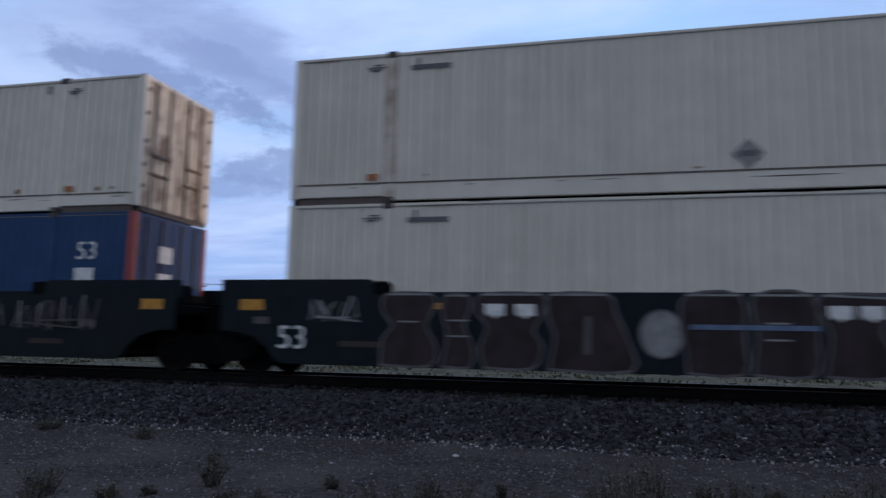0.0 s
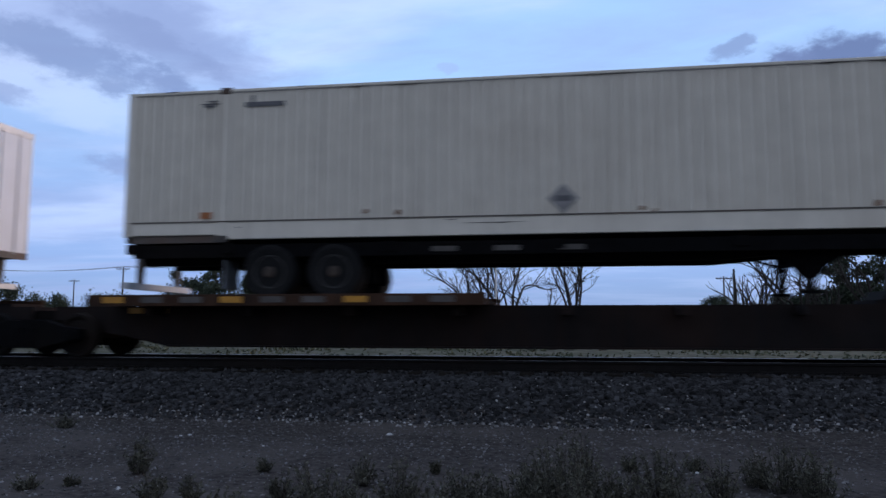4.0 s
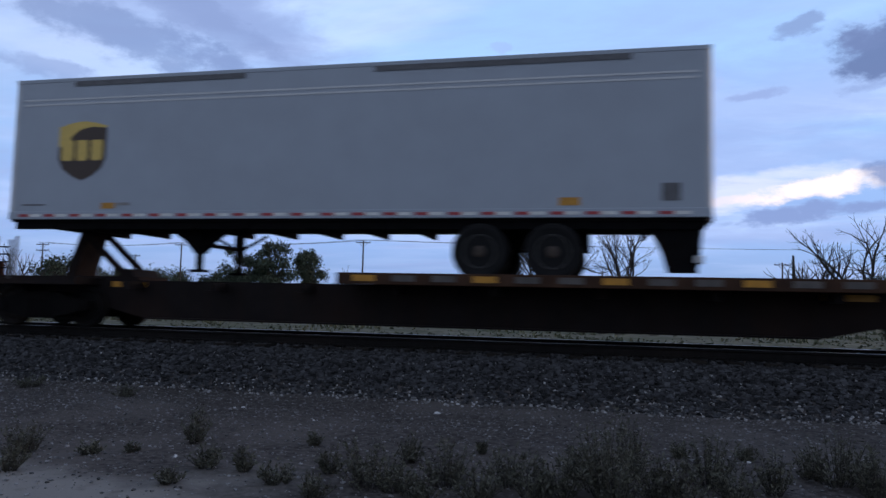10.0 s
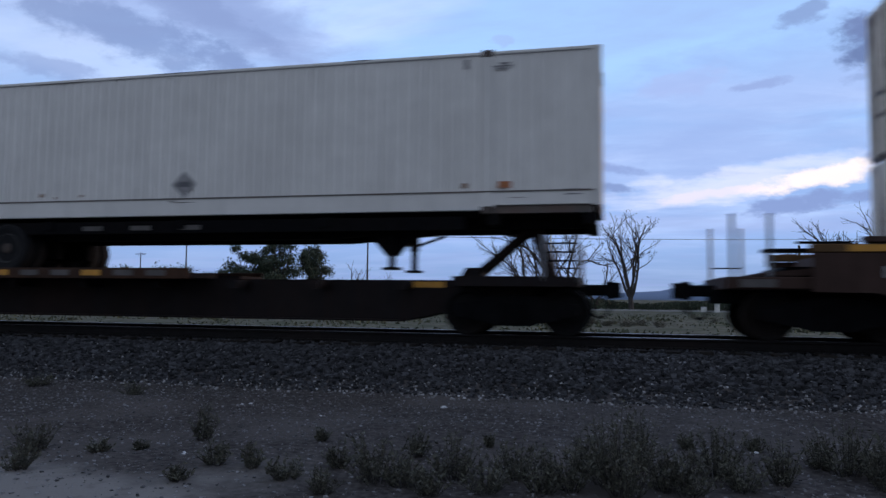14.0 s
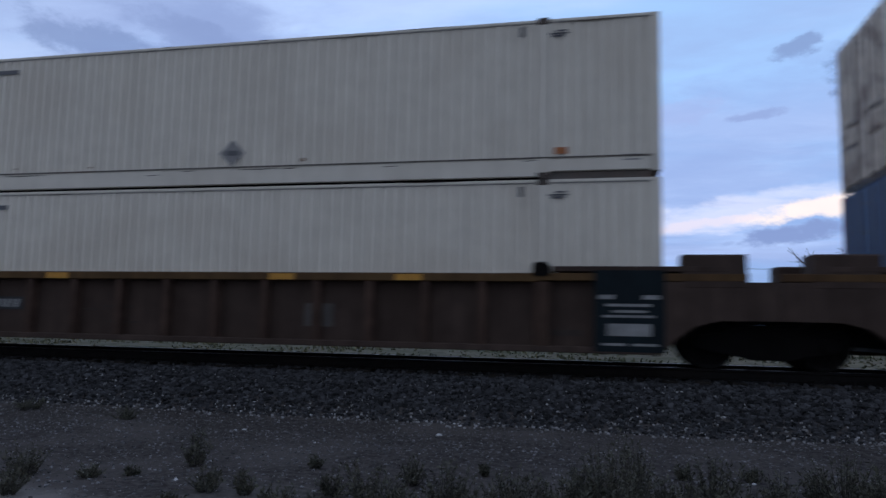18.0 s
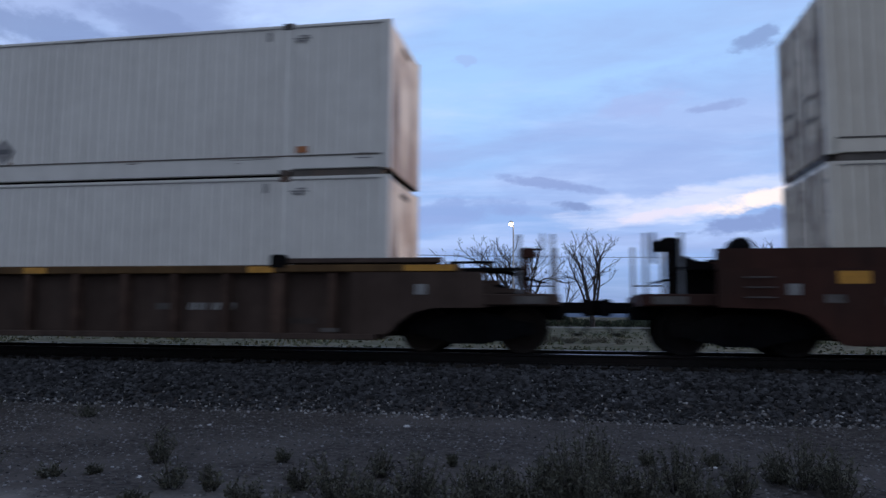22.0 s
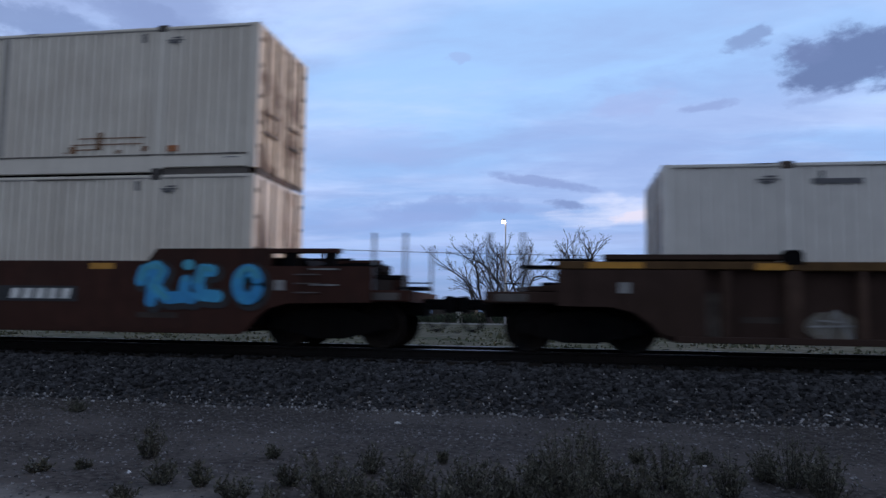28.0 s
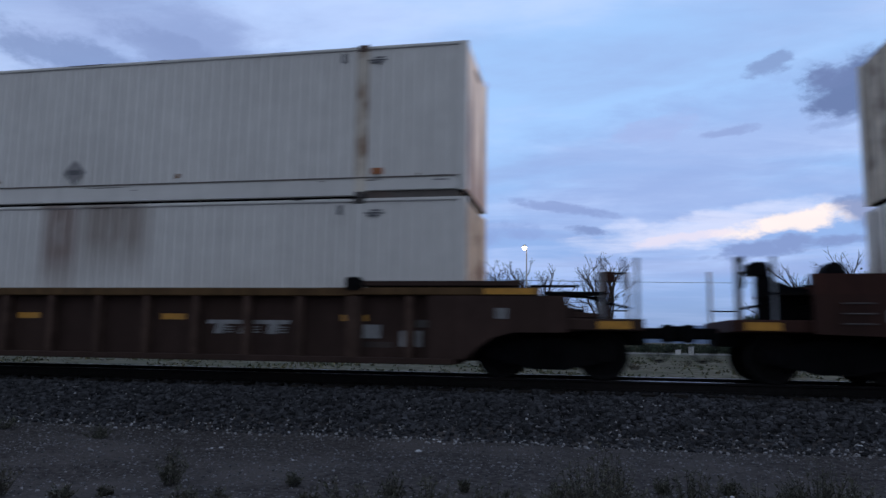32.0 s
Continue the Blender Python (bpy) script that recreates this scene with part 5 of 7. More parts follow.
def road_strip():
    s = Shape().add([(-900, 96.2, LAND + 0.02), (900, 96.2, LAND + 0.02), (900, 103.5, LAND + 0.03), (-900, 103.5, LAND + 0.03)], [(0, 1, 2, 3)])
    s.box(-900, 900, 95.8, 96.2, LAND - 0.02, LAND + 0.16)
    tagged(new("road", s.mesh("road", M["road"])), "pale concrete road with a low kerb across the field", "road", kind="structure")


# ---------------------------------------------------------------- plants
def polar(az, dist):
    a = radians(az)
    return -math.sin(a) * dist, math.cos(a) * dist


def weed(x, y, tall, wide, k, dense=1.0):
    """A low bush of upright stems with small narrow leaves."""
    rng = random.Random(k)
    z = ground_height(x, y)
    th = thing("weed_bush", "dry olive-green weed bush on the dirt verge", "bush", "weeds on the verge", x, y, z - 0.01)
    st, lf = Shape(), Shape()
    n = int(14 + 60 * wide * dense)
    for i in range(n):
        a, r = rng.uniform(0, 2 * math.pi), rng.random() ** 0.6
        bx, by = math.cos(a) * r * wide * 0.28, math.sin(a) * r * wide * 0.28
        h = tall * rng.uniform(0.45, 1.0) * (1 - 0.45 * r * r)
        lean = rng.uniform(0.15, 0.55)
        tip = Vector((bx + math.cos(a) * r * wide * lean * 0.6, by + math.sin(a) * r * wide * lean * 0.6, h))
        base = Vector((bx * 0.6, by * 0.6, 0))
        st.rod(base, tip, 0.004, 0.0015, 3)
        for j in range(int(9 + tall * 26)):
            p = base.lerp(tip, rng.uniform(0.12, 1.0))
            d = Vector((rng.uniform(-1, 1), rng.uniform(-1, 1), rng.uniform(0.0, 1.3))).normalized() * rng.uniform(0.02, 0.055)
            w = d.cross(Vector((rng.uniform(-1, 1), rng.uniform(-1, 1), rng.uniform(-1, 1)))).normalized() * rng.uniform(0.004, 0.009)
            lf.add([p, p + d * 0.5 + w, p + d, p + d * 0.5 - w], [(0, 1, 2, 3)])
    part("stem_tuft", st, M["bark"], th)
    part("foliage", lf, M["weed"], th)


def grass_band():
    rng = np.random.default_rng(12)
    n = 22000
    x = rng.uniform(-1, 1, n)
    y = 17.5 + 58 * rng.random(n) ** 1.3
    x = x * (12 + y * 0.75) - y * 0.18
    clump = np.array([noise.noise((a * 0.18, b * 0.35, 2.0)) for a, b in zip(x, y)])
    keep = clump > rng.uniform(-0.35, 0.55, n)
    x, y, clump = x[keep], y[keep], clump[keep]
    n = len(x)
    h = rng.uniform(0.03, 0.11, n) * (1 + np.clip(clump, 0, 1) * 2.4)
    a = rng.uniform(0, np.pi, n)
    w = rng.uniform(0.04, 0.16, n)
    lx, ly = rng.normal(0, 0.05, n), rng.normal(0, 0.05, n)
    g = np.full(n, LAND - 0.01)
    v = np.stack([np.c_[x - np.cos(a) * w, y - np.sin(a) * w, g], np.c_[x + np.cos(a) * w, y + np.sin(a) * w, g], np.c_[x + lx + w * 0.4, y + ly, g + h], np.c_[x + lx - w * 0.4, y + ly, g + h * 0.9]], 1)
    me = bpy.data.meshes.new("grass_tufts")
    me.from_pydata(v.reshape(-1, 3).tolist(), [], (np.arange(4)[None] + 4 * np.arange(n)[:, None]).tolist())
    me.materials.append(M["grass"])
    tagged(new("grass_tufts", me), "dull green and dry grass tufts beyond the track", "grass", kind="stuff")


def scrub_band():
    """Low dark brush along the far side of the road."""
    rng = np.random.default_rng(31)
    n = 16000
    x, y = rng.uniform(-75, 62, n), rng.uniform(107, 116, n)
    tall = np.array([1.1 + 0.9 * noise.noise((a * 0.11, 0.5, 7.0)) for a in x])
    z = LAND + np.clip(tall, 0.5, 2.2) * rng.random(n) ** 0.8
    a, s = rng.uniform(0, np.pi, n), rng.uniform(0.12, 0.34, n)
    dx, dy, tip = np.cos(a) * s, np.sin(a) * s, rng.uniform(-0.2, 0.3, n)
    v = np.stack([np.c_[x - dx, y - dy, z], np.c_[x, y, z - 0.6 * s], np.c_[x + dx, y + dy, z + tip], np.c_[x, y, z + 0.7 * s]], 1)
    me = bpy.data.meshes.new("scrub")
    me.from_pydata(v.reshape(-1, 3).tolist(), [], (np.arange(4)[None] + 4 * np.arange(n)[:, None]).tolist())
    me.materials.append(M["leaf"])
    tagged(new("scrub", me), "dark low brush along the far side of the road", "bushes", kind="stuff")


def bare_tree(x, y, tall, k, spread=0.62, depth=3, label="leafless grey tree with crooked spreading branches", lean=0.0):
    """A short trunk, long crooked limbs that fan out, and thinner boughs and twigs along them."""
    rng = random.Random(k)
    th = thing("bare_tree", label, "tree", "leafless trees beyond the road", x, y, LAND - 0.02)
    tr, lb = Shape(), Shape()

    def any_way(lo=-1.0, hi=1.0):
        return Vector((rng.uniform(-1, 1), rng.uniform(-1, 1), rng.uniform(lo, hi)))

    def grow(p, d, length, r, level):
        n = max(3, int(length / (0.7 if level < 2 else 0.55)))
        bias = any_way(-0.4, 0.5) * (0.05 if level < 2 else 0.09)
        shape = tr if level == 0 else lb
        for i in range(n):
            d = (d + any_way(-0.8, 1.0) * (0.06 if level == 0 else 0.19) + bias + Vector((0, 0, (0.06 if i < n * 0.5 else -0.04) if level == 1 else 0.02))).normalized()
            q = p + d * (length / n)
            r2 = r * (1 - (0.25 if level == 0 else 0.62) / n)
            shape.rod(p, q, r, r2, 7 if level < 1 else (5 if level < 2 else 3))
            p, r = q, r2
            if 0 < level < depth and i >= n * 0.22 and rng.random() < (0.85 if level == 1 else 0.62):
                side = d.cross(any_way()).normalized()
                turn = rng.uniform(0.5, 1.1)
                nd = (d * math.cos(turn) + side * math.sin(turn) + Vector((0, 0, 0.22))).normalized()
                grow(p, nd, length * rng.uniform(0.32, 0.60) * (1.1 - 0.5 * i / n), max(r * rng.uniform(0.48, 0.68), 0.028 if level > 1 else 0.04), level + 1)
        if level == 0:
            m = rng.choice((6, 7))
            for c in range(m):
                a = math.pi * (c + rng.uniform(0.2, 0.8)) / m
                out = Vector((math.cos(a), rng.uniform(-0.5, 0.5), 0.0))
                nd = (Vector((lean * 0.6, 0, 1)) * (1 - spread) + out * spread + any_way() * 0.12).normalized()
                grow(p - d * rng.uniform(0, 0.4), nd, tall * rng.uniform(0.52, 0.78), r * rng.uniform(0.48, 0.7), 1)
        elif level < depth:
            for c in range(2):
                grow(p, (d + any_way(-0.5, 0.6) * 0.7).normalized(), length * rng.uniform(0.28, 0.42), max(r * 0.8, 0.026), level + 1)

    grow(Vector((0, 0, 0)), Vector((lean, 0, 1)).normalized(), tall * 0.16, tall * 0.036, 0)
    part("trunk", tr, M["bark"], th)
    part("bough", lb, M["bark"], th)
    return th


def leaves(shape, p, r, n, rng, size=0.14):
    for _ in range(n):
        c = p + Vector((rng.gauss(0, r * 0.5), rng.gauss(0, r * 0.5), rng.gauss(0, r * 0.42)))
        a = Vector((rng.uniform(-1, 1), rng.uniform(-1, 1), rng.uniform(-1, 1))).normalized() * rng.uniform(0.5, 1) * size
        b = a.cross(Vector((rng.uniform(-1, 1), rng.uniform(-1, 1), rng.uniform(-1, 1)))).normalized() * rng.uniform(0.25, 0.5) * size
        shape.add([c - a, c + b, c + a, c - b], [(0, 1, 2, 3)])


def leafy_tree(x, y, tall, wide, k, label="dark green round-crowned tree", base=0.15, group="leafy trees in the distance"):
    rng = random.Random(k)
    th = thing("leafy_tree", label, "tree", group, x, y, LAND - 0.02)
    tr, lb, lf = Shape(), Shape(), Shape()
    tr.rod((0, 0, 0), (rng.uniform(-.2, .2), 0, tall * 0.4), tall * 0.035, tall * 0.022, 6)
    for i in range(36):
        a = rng.uniform(0, 2 * math.pi)
        rr = rng.random() ** 0.5
        h = rng.uniform(base, 0.93)
        w = wide / 2 * math.sqrt(max(0.05, 1 - ((h - 0.5) / 0.52) ** 2)) * rng.uniform(0.75, 1.1)
        p = Vector((math.cos(a) * rr * w, math.sin(a) * rr * w, h * tall))
        lb.rod((0, 0, tall * min(0.38, h * 0.6)), p, tall * 0.010, tall * 0.003, 4)
        leaves(lf, p, wide * rng.uniform(0.12, 0.20), 230, rng, 0.034 * math.sqrt(tall * wide))
    part("trunk", tr, M["bark"], th)
    part("bough", lb, M["bark"], th)
    part("crown", lf, M["leaf"], th)


def utility_pole(az, dist, tall, turn=0.0, arms=1):
    x, y = polar(az, dist)
    th = thing("utility_pole", "dark wooden utility pole with a crossarm", "utility pole", "utility poles along the road", x, y, LAND - 0.02)
    th.rotation_euler = (0, 0, radians(turn))
    part("pole_shaft", Shape().rod((0, 0, 0), (0, 0, tall), 0.17, 0.11, 10), M["pole"], th)
    for k in range(arms):
        z = tall - 0.35 - k * 1.1
        arm = part("crossarm", Shape().box(-1.2, 1.2, -0.16, -0.04, z - 0.07, z + 0.07), M["pole"], th)
        for xx in (-1.1, -0.45, 0.45, 1.1):
            part("insulator", Shape().lathe([(0.02, z + 0.07), (0.07, z + 0.12), (0.05, z + 0.22), (0.02, z + 0.26)], "z", (xx, -0.1, 0), 8), M["pole"], arm)
        for sx in (-1, 1):
            part("arm_brace", Shape().beam((sx * 0.7, -0.1, z - 0.05), (0, -0.1, z - 0.75), 0.04, 0.02), M["pole"], th)
    return x, y, tall - 0.62


def wire(a, b, sag, r=0.028):
    s = Shape()
    a, b = Vector(a), Vector(b)
    pts = [a.lerp(b, i / 24) - Vector((0, 0, sag * 4 * (i / 24) * (1 - i / 24))) for i in range(25)]
    s.tube(pts, r, 4)
    tagged(new("power_line", s.mesh("power_line", M["pole"])), "thin black overhead wire between the poles", "cable", "overhead wires")


def street_lamp():
    x, y = polar(4.5, 97.5)
    th = thing("street_lamp", "tall pale street lamp pole with a lit warm lamp", "street lamp", "", x, y, LAND - 0.02)
    part("pole_shaft", Shape().rod((0, 0, 0), (0, 0, 13.75), 0.16, 0.08, 12), M["lamp_pole"], th)
    part("base_plate", Shape().box(-0.35, 0.35, -0.35, 0.35, 0, 0.15), M["lamp_pole"], th)
    part("lamp_arm", Shape().rod((0, 0, 13.7), (-0.25, -0.45, 14.0), 0.07, 0.06, 8), M["lamp_pole"], th)
    head = part("lamp_head", Shape().lathe([(0.06, 0.30), (0.20, 0.26), (0.28, 0.10), (0.28, 0.0)], "z", (-0.25, -0.45, 14.02), 12), M["lamp_pole"], th)
    part("lens", Shape().lathe([(0.26, 0.0), (0.29, -0.12), (0.22, -0.32), (0.05, -0.40)], "z", (-0.25, -0.45, 14.01), 12), M["bulb"], head, "glowing warm lamp lens")


def hills():
    s = Shape()
    rng = random.Random(4)
    n = 80
    v = []
    for i in range(n + 1):
        az = 50 - 100 * i / n
        x, y = polar(az, 3600)
        h = 30 + 40 * max(0, noise.noise((i * 0.13, 1.7, 0))) + (55 * math.exp(-((az + 8) / 3.6) ** 2)) + 14 * noise.noise((i * 0.7, 3, 0))
        v += [(x, y, -2), (x, y, h), (x * 1.08, y * 1.08, -2)]
    f = []
    for i in range(n):
        a = 3 * i
        f += [(a, a + 3, a + 4, a + 1), (a + 1, a + 4, a + 5, a + 2)]
    s.add(v, f)
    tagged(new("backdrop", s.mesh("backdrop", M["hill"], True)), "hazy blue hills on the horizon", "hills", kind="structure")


WHITE_STONES = [(-2.15, 9.43, 0.085), (-4.78, 9.12, 0.06), (-2.07, 10.44, 0.06), (-2.18, 10.54, 0.05), (-4.85, 9.01, 0.05), (3.65, 10.94, 0.07), (-3.42, 8.3, 0.04), (-3.76, 5.95, 0.05), (-3.81, 6.02, 0.04), (1.37, 7.56, 0.05), (2.15, 11.89, 0.045), (-4.94, 10.99, 0.05)]     # place and size
WEEDS = [(-5.18, 5.74, 0.35, 0.51), (-4.59, 5.87, 0.15, 0.25), (-4.01, 6.68, 0.44, 0.39), (-3.27, 5.64, 0.27, 0.36), (-2.93, 5.63, 0.26, 0.21), (-2.53, 5.42, 0.21, 0.39), (-2.27, 5.92, 0.29, 0.28), (-1.83, 5.6, 0.45, 0.71), (-1.73, 6.5, 0.34, 0.3), (-1.23, 5.8, 0.45, 0.52), (-1.14, 7.05, 0.16, 0.16), (-0.73, 5.97, 0.4, 0.53), (-0.31, 5.8, 0.44, 0.57), (0.01, 5.96, 0.7, 0.78), (0.41, 5.88, 0.39, 0.39), (0.84, 6.36, 0.49, 0.63), (1.38, 7.66, 0.2, 0.26), (1.94, 6.82, 0.54, 0.7), (2.11, 6.59, 0.42, 0.38), (-2.82, 6.87, 0.17, 0.2), (0.72, 7.57, 0.19, 0.21), (-4.29, 6.06, 0.12, 0.16), (-8.8, 9.76, 0.24, 0.58), (-6.87, 9.48, 0.21, 0.51), (0.22, 6.45, 0.59, 0.42), (-0.2, 6.3, 0.45, 0.35), (-1.58, 5.47, 0.29, 0.37), (-0.51, 5.64, 0.35, 0.44), (1.76, 6.96, 0.29, 0.39), (0.11, 5.68, 0.7, 0.62), (0.57, 5.83, 0.42, 0.51), (-0.93, 5.51, 0.34, 0.43), (-1.31, 5.3, 0.28, 0.36), (-2.09, 5.13, 0.23, 0.3), (1.33, 6.25, 0.39, 0.42), (0.99, 5.97, 0.37, 0.4), (2.08, 6.32, 0.47, 0.44), (-4.8, 5.15, 0.29, 0.39), (-3.28, 5.08, 0.15, 0.27)]     # place, height, width
build_ground()
build_track()
road_strip()
build_stones()
for i, (x, y, s) in enumerate(WHITE_STONES):
    white_stone(x, y, s, 40 + i)
for i, (x, y, h, w) in enumerate(WEEDS):
    weed(x, y, h, w, 100 + i)
grass_band()
for i in range(16):
    weed(-2.4 + 0.34 * i + 0.25 * math.sin(i * 2.3), 42.0 + 2.5 * math.sin(i * 1.7), 0.42, 1.0, 200 + i, 0.5)
for i, (az, d, h, w) in enumerate(((8.2, 52, .5, .8), (12.5, 48, .5, .9), (17.0, 60, .5, .8), (22.0, 55, .4, .8), (-7.5, 50, .6, 1.0), (-9.6, 60, .5, 1.2), (-11.2, 48, .4, .8), (6.3, 70, .7, 1.2), (10.2, 75, .6, 1.2), (-5.5, 80, .8, 1.5), (26, 60, .5, 1.0), (31, 66, .5, 1.2))):
    weed(*(polar(az, d)), h, w, 240 + i, 0.5)
scrub_band()
street_lamp()
for az, d, h, k, spread, lean in ((3.4, 106, 13.4, 11, 0.52, -0.2), (5.6, 105, 12.2, 15, 0.60, -0.5), (-1.6, 104, 11.6, 21, 0.36, 0.0), (1.0, 108, 7.5, 27, 0.60, 0.0)):
    bare_tree(*polar(az, d), h, k, spread, 4 if h > 10 else 3, lean=lean)
for az, d, h, w, k in ((28.3, 118, 9.9, 6.6, 1), (25.8, 116, 10.8, 6.4, 2), (23.4, 120, 9.7, 6.2, 3), (30.3, 124, 5.6, 5.0, 16), (40.5, 160, 8.4, 11.0, 4), (37.5, 170, 7.4, 10.0, 5), (33.4, 180, 7.0, 13.0, 6),
                       (-20.9, 104, 12.8, 6.4, 7), (-24.0, 106, 11.6, 8.4, 8), (-19.0, 110, 6.2, 6.0, 9), (-12.2, 112, 5.4, 4.4, 10), (-16.6, 112, 5.4, 6.0, 12), (-14.4, 114, 4.4, 5.0, 13), (-17.9, 108, 6.0, 4.6, 14)):
    leafy_tree(*polar(az, d), h, w, 300 + k)
for az, d, h, k, spread in ((-17.8, 100, 12.4, 45, 0.44), (-14.9, 98, 9.0, 31, 0.35), (-14.0, 102, 8.2, 30, 0.35), (-15.8, 99, 8.8, 32, 0.45), (-19.4, 98, 8.0, 37, 0.45), (-22.6, 98, 11.5, 39, 0.5),
                                   (43.7, 130, 9.2, 34, 0.5), (42.6, 131, 8.6, 36, 0.5), (20.0, 150, 8.0, 35, 0.5), (17.8, 150, 6.4, 38, 0.5)):
    bare_tree(*polar(az, d), h, k, spread, 3 if h > 10 else 2, "leafless tree by the road")
x, y = polar(-13.3, 98)
snag = thing("dead_tree_stump", "tall dark dead tree stump by the road", "tree stump", "", x, y, LAND - 0.02)
part("trunk", Shape().rod((0, 0, 0), (0.1, 0, 4.6), 0.34, 0.24, 9).rod((0.1, 0, 4.6), (0.02, 0, 8.3), 0.24, 0.12, 9), M["bark"], snag)
part("bough", Shape().rod((0.08, 0, 5.2), (0.75, 0.1, 6.1), 0.10, 0.04, 6), M["bark"], snag)
p1 = utility_pole(19.0, 118, 11.4, 6)
p0 = utility_pole(35.8, 184, 11.3, 10)
p2 = utility_pole(41.75, 158, 11.3, 14, 2)
p3 = utility_pole(32.65, 139, 11.3, 8)
p4 = utility_pole(-12.6, 124, 9.0, 0)
for dx in (-1.1, 0.45, 1.1):
    wire((p1[0] + dx, p1[1] - 0.1, p1[2] - 0.1), (p1[0] + 118 + dx, p1[1] - 4, 9.6), 0.8)
    wire((p3[0] + dx, p3[1] - 0.1, p3[2] - 0.1), (p1[0] + dx, p1[1] - 0.1, p1[2] - 0.1), 0.6)
    wire((p2[0] + dx, p2[1] - 0.1, p2[2] - 0.1), (p3[0] + dx, p3[1] - 0.1, p3[2] - 0.1), 0.6)
hills()


# ---------------------------------------------------------------- the train
CW = "off-white corrugated container, "


def marks_at(yellow, z0=1.06, z1=1.17, ends=True, grey=(), first=0.0, last=LONG - 0.05):
    """Yellow reflectors at those places along the side, one at each end, and small grey stencils."""
    m = [("reflector", x, x + 0.50, z0, z1, "yellow") for x in yellow]
    if ends:
        m += [("reflector", first, first + 0.48, 1.20, 1.40, "yellow"), ("reflector", last, last + 0.48, 1.20, 1.40, "yellow")]
    m += [("stencil_bar", x, x + 0.3, z, z + 0.13, "graf_faint") for x, z in grey]
    return m + [("stencil_bar", 1.2, 2.0, 0.56, 0.66, "graf_haze"), ("stencil_bar", LONG - 2.1, LONG - 1.3, 0.5, 0.6, "graf_haze")]


GREY = ((-0.2, 0.9), (0.7, 0.86), (LONG - 0.9, 0.86))
HIGH = dict(z0=1.39, z1=1.50)
cars = {}
Z1, Z2 = 0.30, 3.20      # floors of the lower and the upper container in a well
WHITE = ((0.63, 0.585, 0.505), 0.5, 0.0, 0.06, 3.0, 0.0, (0.52, 0.46, 0.385), 0.4, 0.6, 0.20)
COOL = ((0.62, 0.60, 0.565), 0.4, 0.0, 0.06, 3.0, 0.0, (0.52, 0.50, 0.47), 0.4, 0.6, 0.10)
BROWN_ST, BLACK_ST = (0.20, 0.15, 0.12), (0.035, 0.032, 0.032)

# front unit and the graffiti-covered green unit
front = well_car(-25.71, "dark green well car side with faded stencils", "dgreen", False, "joint", "joint", marks_at((3.0, 12.4), 1.24, 1.35, grey=GREY, first=-0.8, last=LONG + 0.45))
blue_a = container(-25.71, Z1, "navy blue container with red corner posts and white number", "blue", "blue", "red", end_mat="blue", marks=False, diamond=False)
container(-25.71, Z2, CW + "rust-streaked doors", "white", "white", "doors", end_mat="door_rust")
green = well_car(-6.17, "dark green well car covered in dark bubble graffiti", "dgreen", False, "joint", "coupled", marks_at((2.9, 11.9), 1.24, 1.35, grey=((-0.5, 0.95),), first=-0.8, last=LONG + 1.2), brake="Ro")
container(-6.17, Z1, CW + "standing in the green well car", "white", "white", "smooth")
container(-6.17, Z2, CW + "rust by the lifting post", "white", "rusty_post", "smooth")

# three-unit spine car: ribbed trailer, container on chassis, white trailer
spine_car(16.9, 14.98, "rusty dark spine car under a ribbed trailer", "coupled", "joint", (-0.7, 1), ((5.5, 14.7),), ("", "curb"))
ribbed_trailer, mir = trailer(15.1, LONG, "white box trailer with grimy upright ribs", "trailer", False, tandem=(2.78, 3.98), leg=12.15, ribs=[0.12, 0.63, 1.0, 1.38, 1.9, 2.58, 2.92, 3.53, 3.87, 5.05, 6.26, 7.5, 8.73, 9.95, 11.1, 11.77, 12.4, 13.61, 14.23, 14.85])
spine_car(34.6, 16.01, "rusty dark spine car under a container chassis", "joint", "joint", (15.65, -1), ((0.2, 7.6),))
chassis(35.32, "dark container chassis with two axles")
container(35.32, 2.14, CW + "on a road chassis, end wall stained brown", "white", "white", "smooth")
spine_car(53.33, 15.52, "rusty dark spine car under a white trailer", "joint", "coupled", (15.45, -1), ((0.3, 9.7),), ("", "", "curb", ""))
white_trailer, mir = trailer(53.96, 16.06, "plain white box trailer with dark red decals", "trailer", True, top=5.30, seams=(5.0, 12.3, 12.75), leg=12.1, floor=2.28, rim="rim", tilt=0.8)

# single well car
cars["d4"] = well_car(75.14, "oxide-brown well car with faint grey graffiti", "brown", False, "coupled", "coupled", marks_at((1.74, 3.44, 5.8, 7.85, 9.14, 12.6, 14.2), grey=GREY, first=-1.87, last=LONG + 0.0), brake="R")
container(75.14, Z1, CW + "in a brown well car", "white", "white", "smooth")
sooty = container(75.14, Z2, CW + "with a broad black soot stain", "white", "white", "doors", end_mat="door_rust", diamond=False, stains=(WHITE, ((9.55, 10.75, -1.0, 4.2, BLACK_ST, 0.97), (8.8, 9.9, 1.15, 4.2, BLACK_ST, 0.9), (11.2, 11.9, 0.4, 4.0, (0.45, 0.38, 0.30), 0.5))))

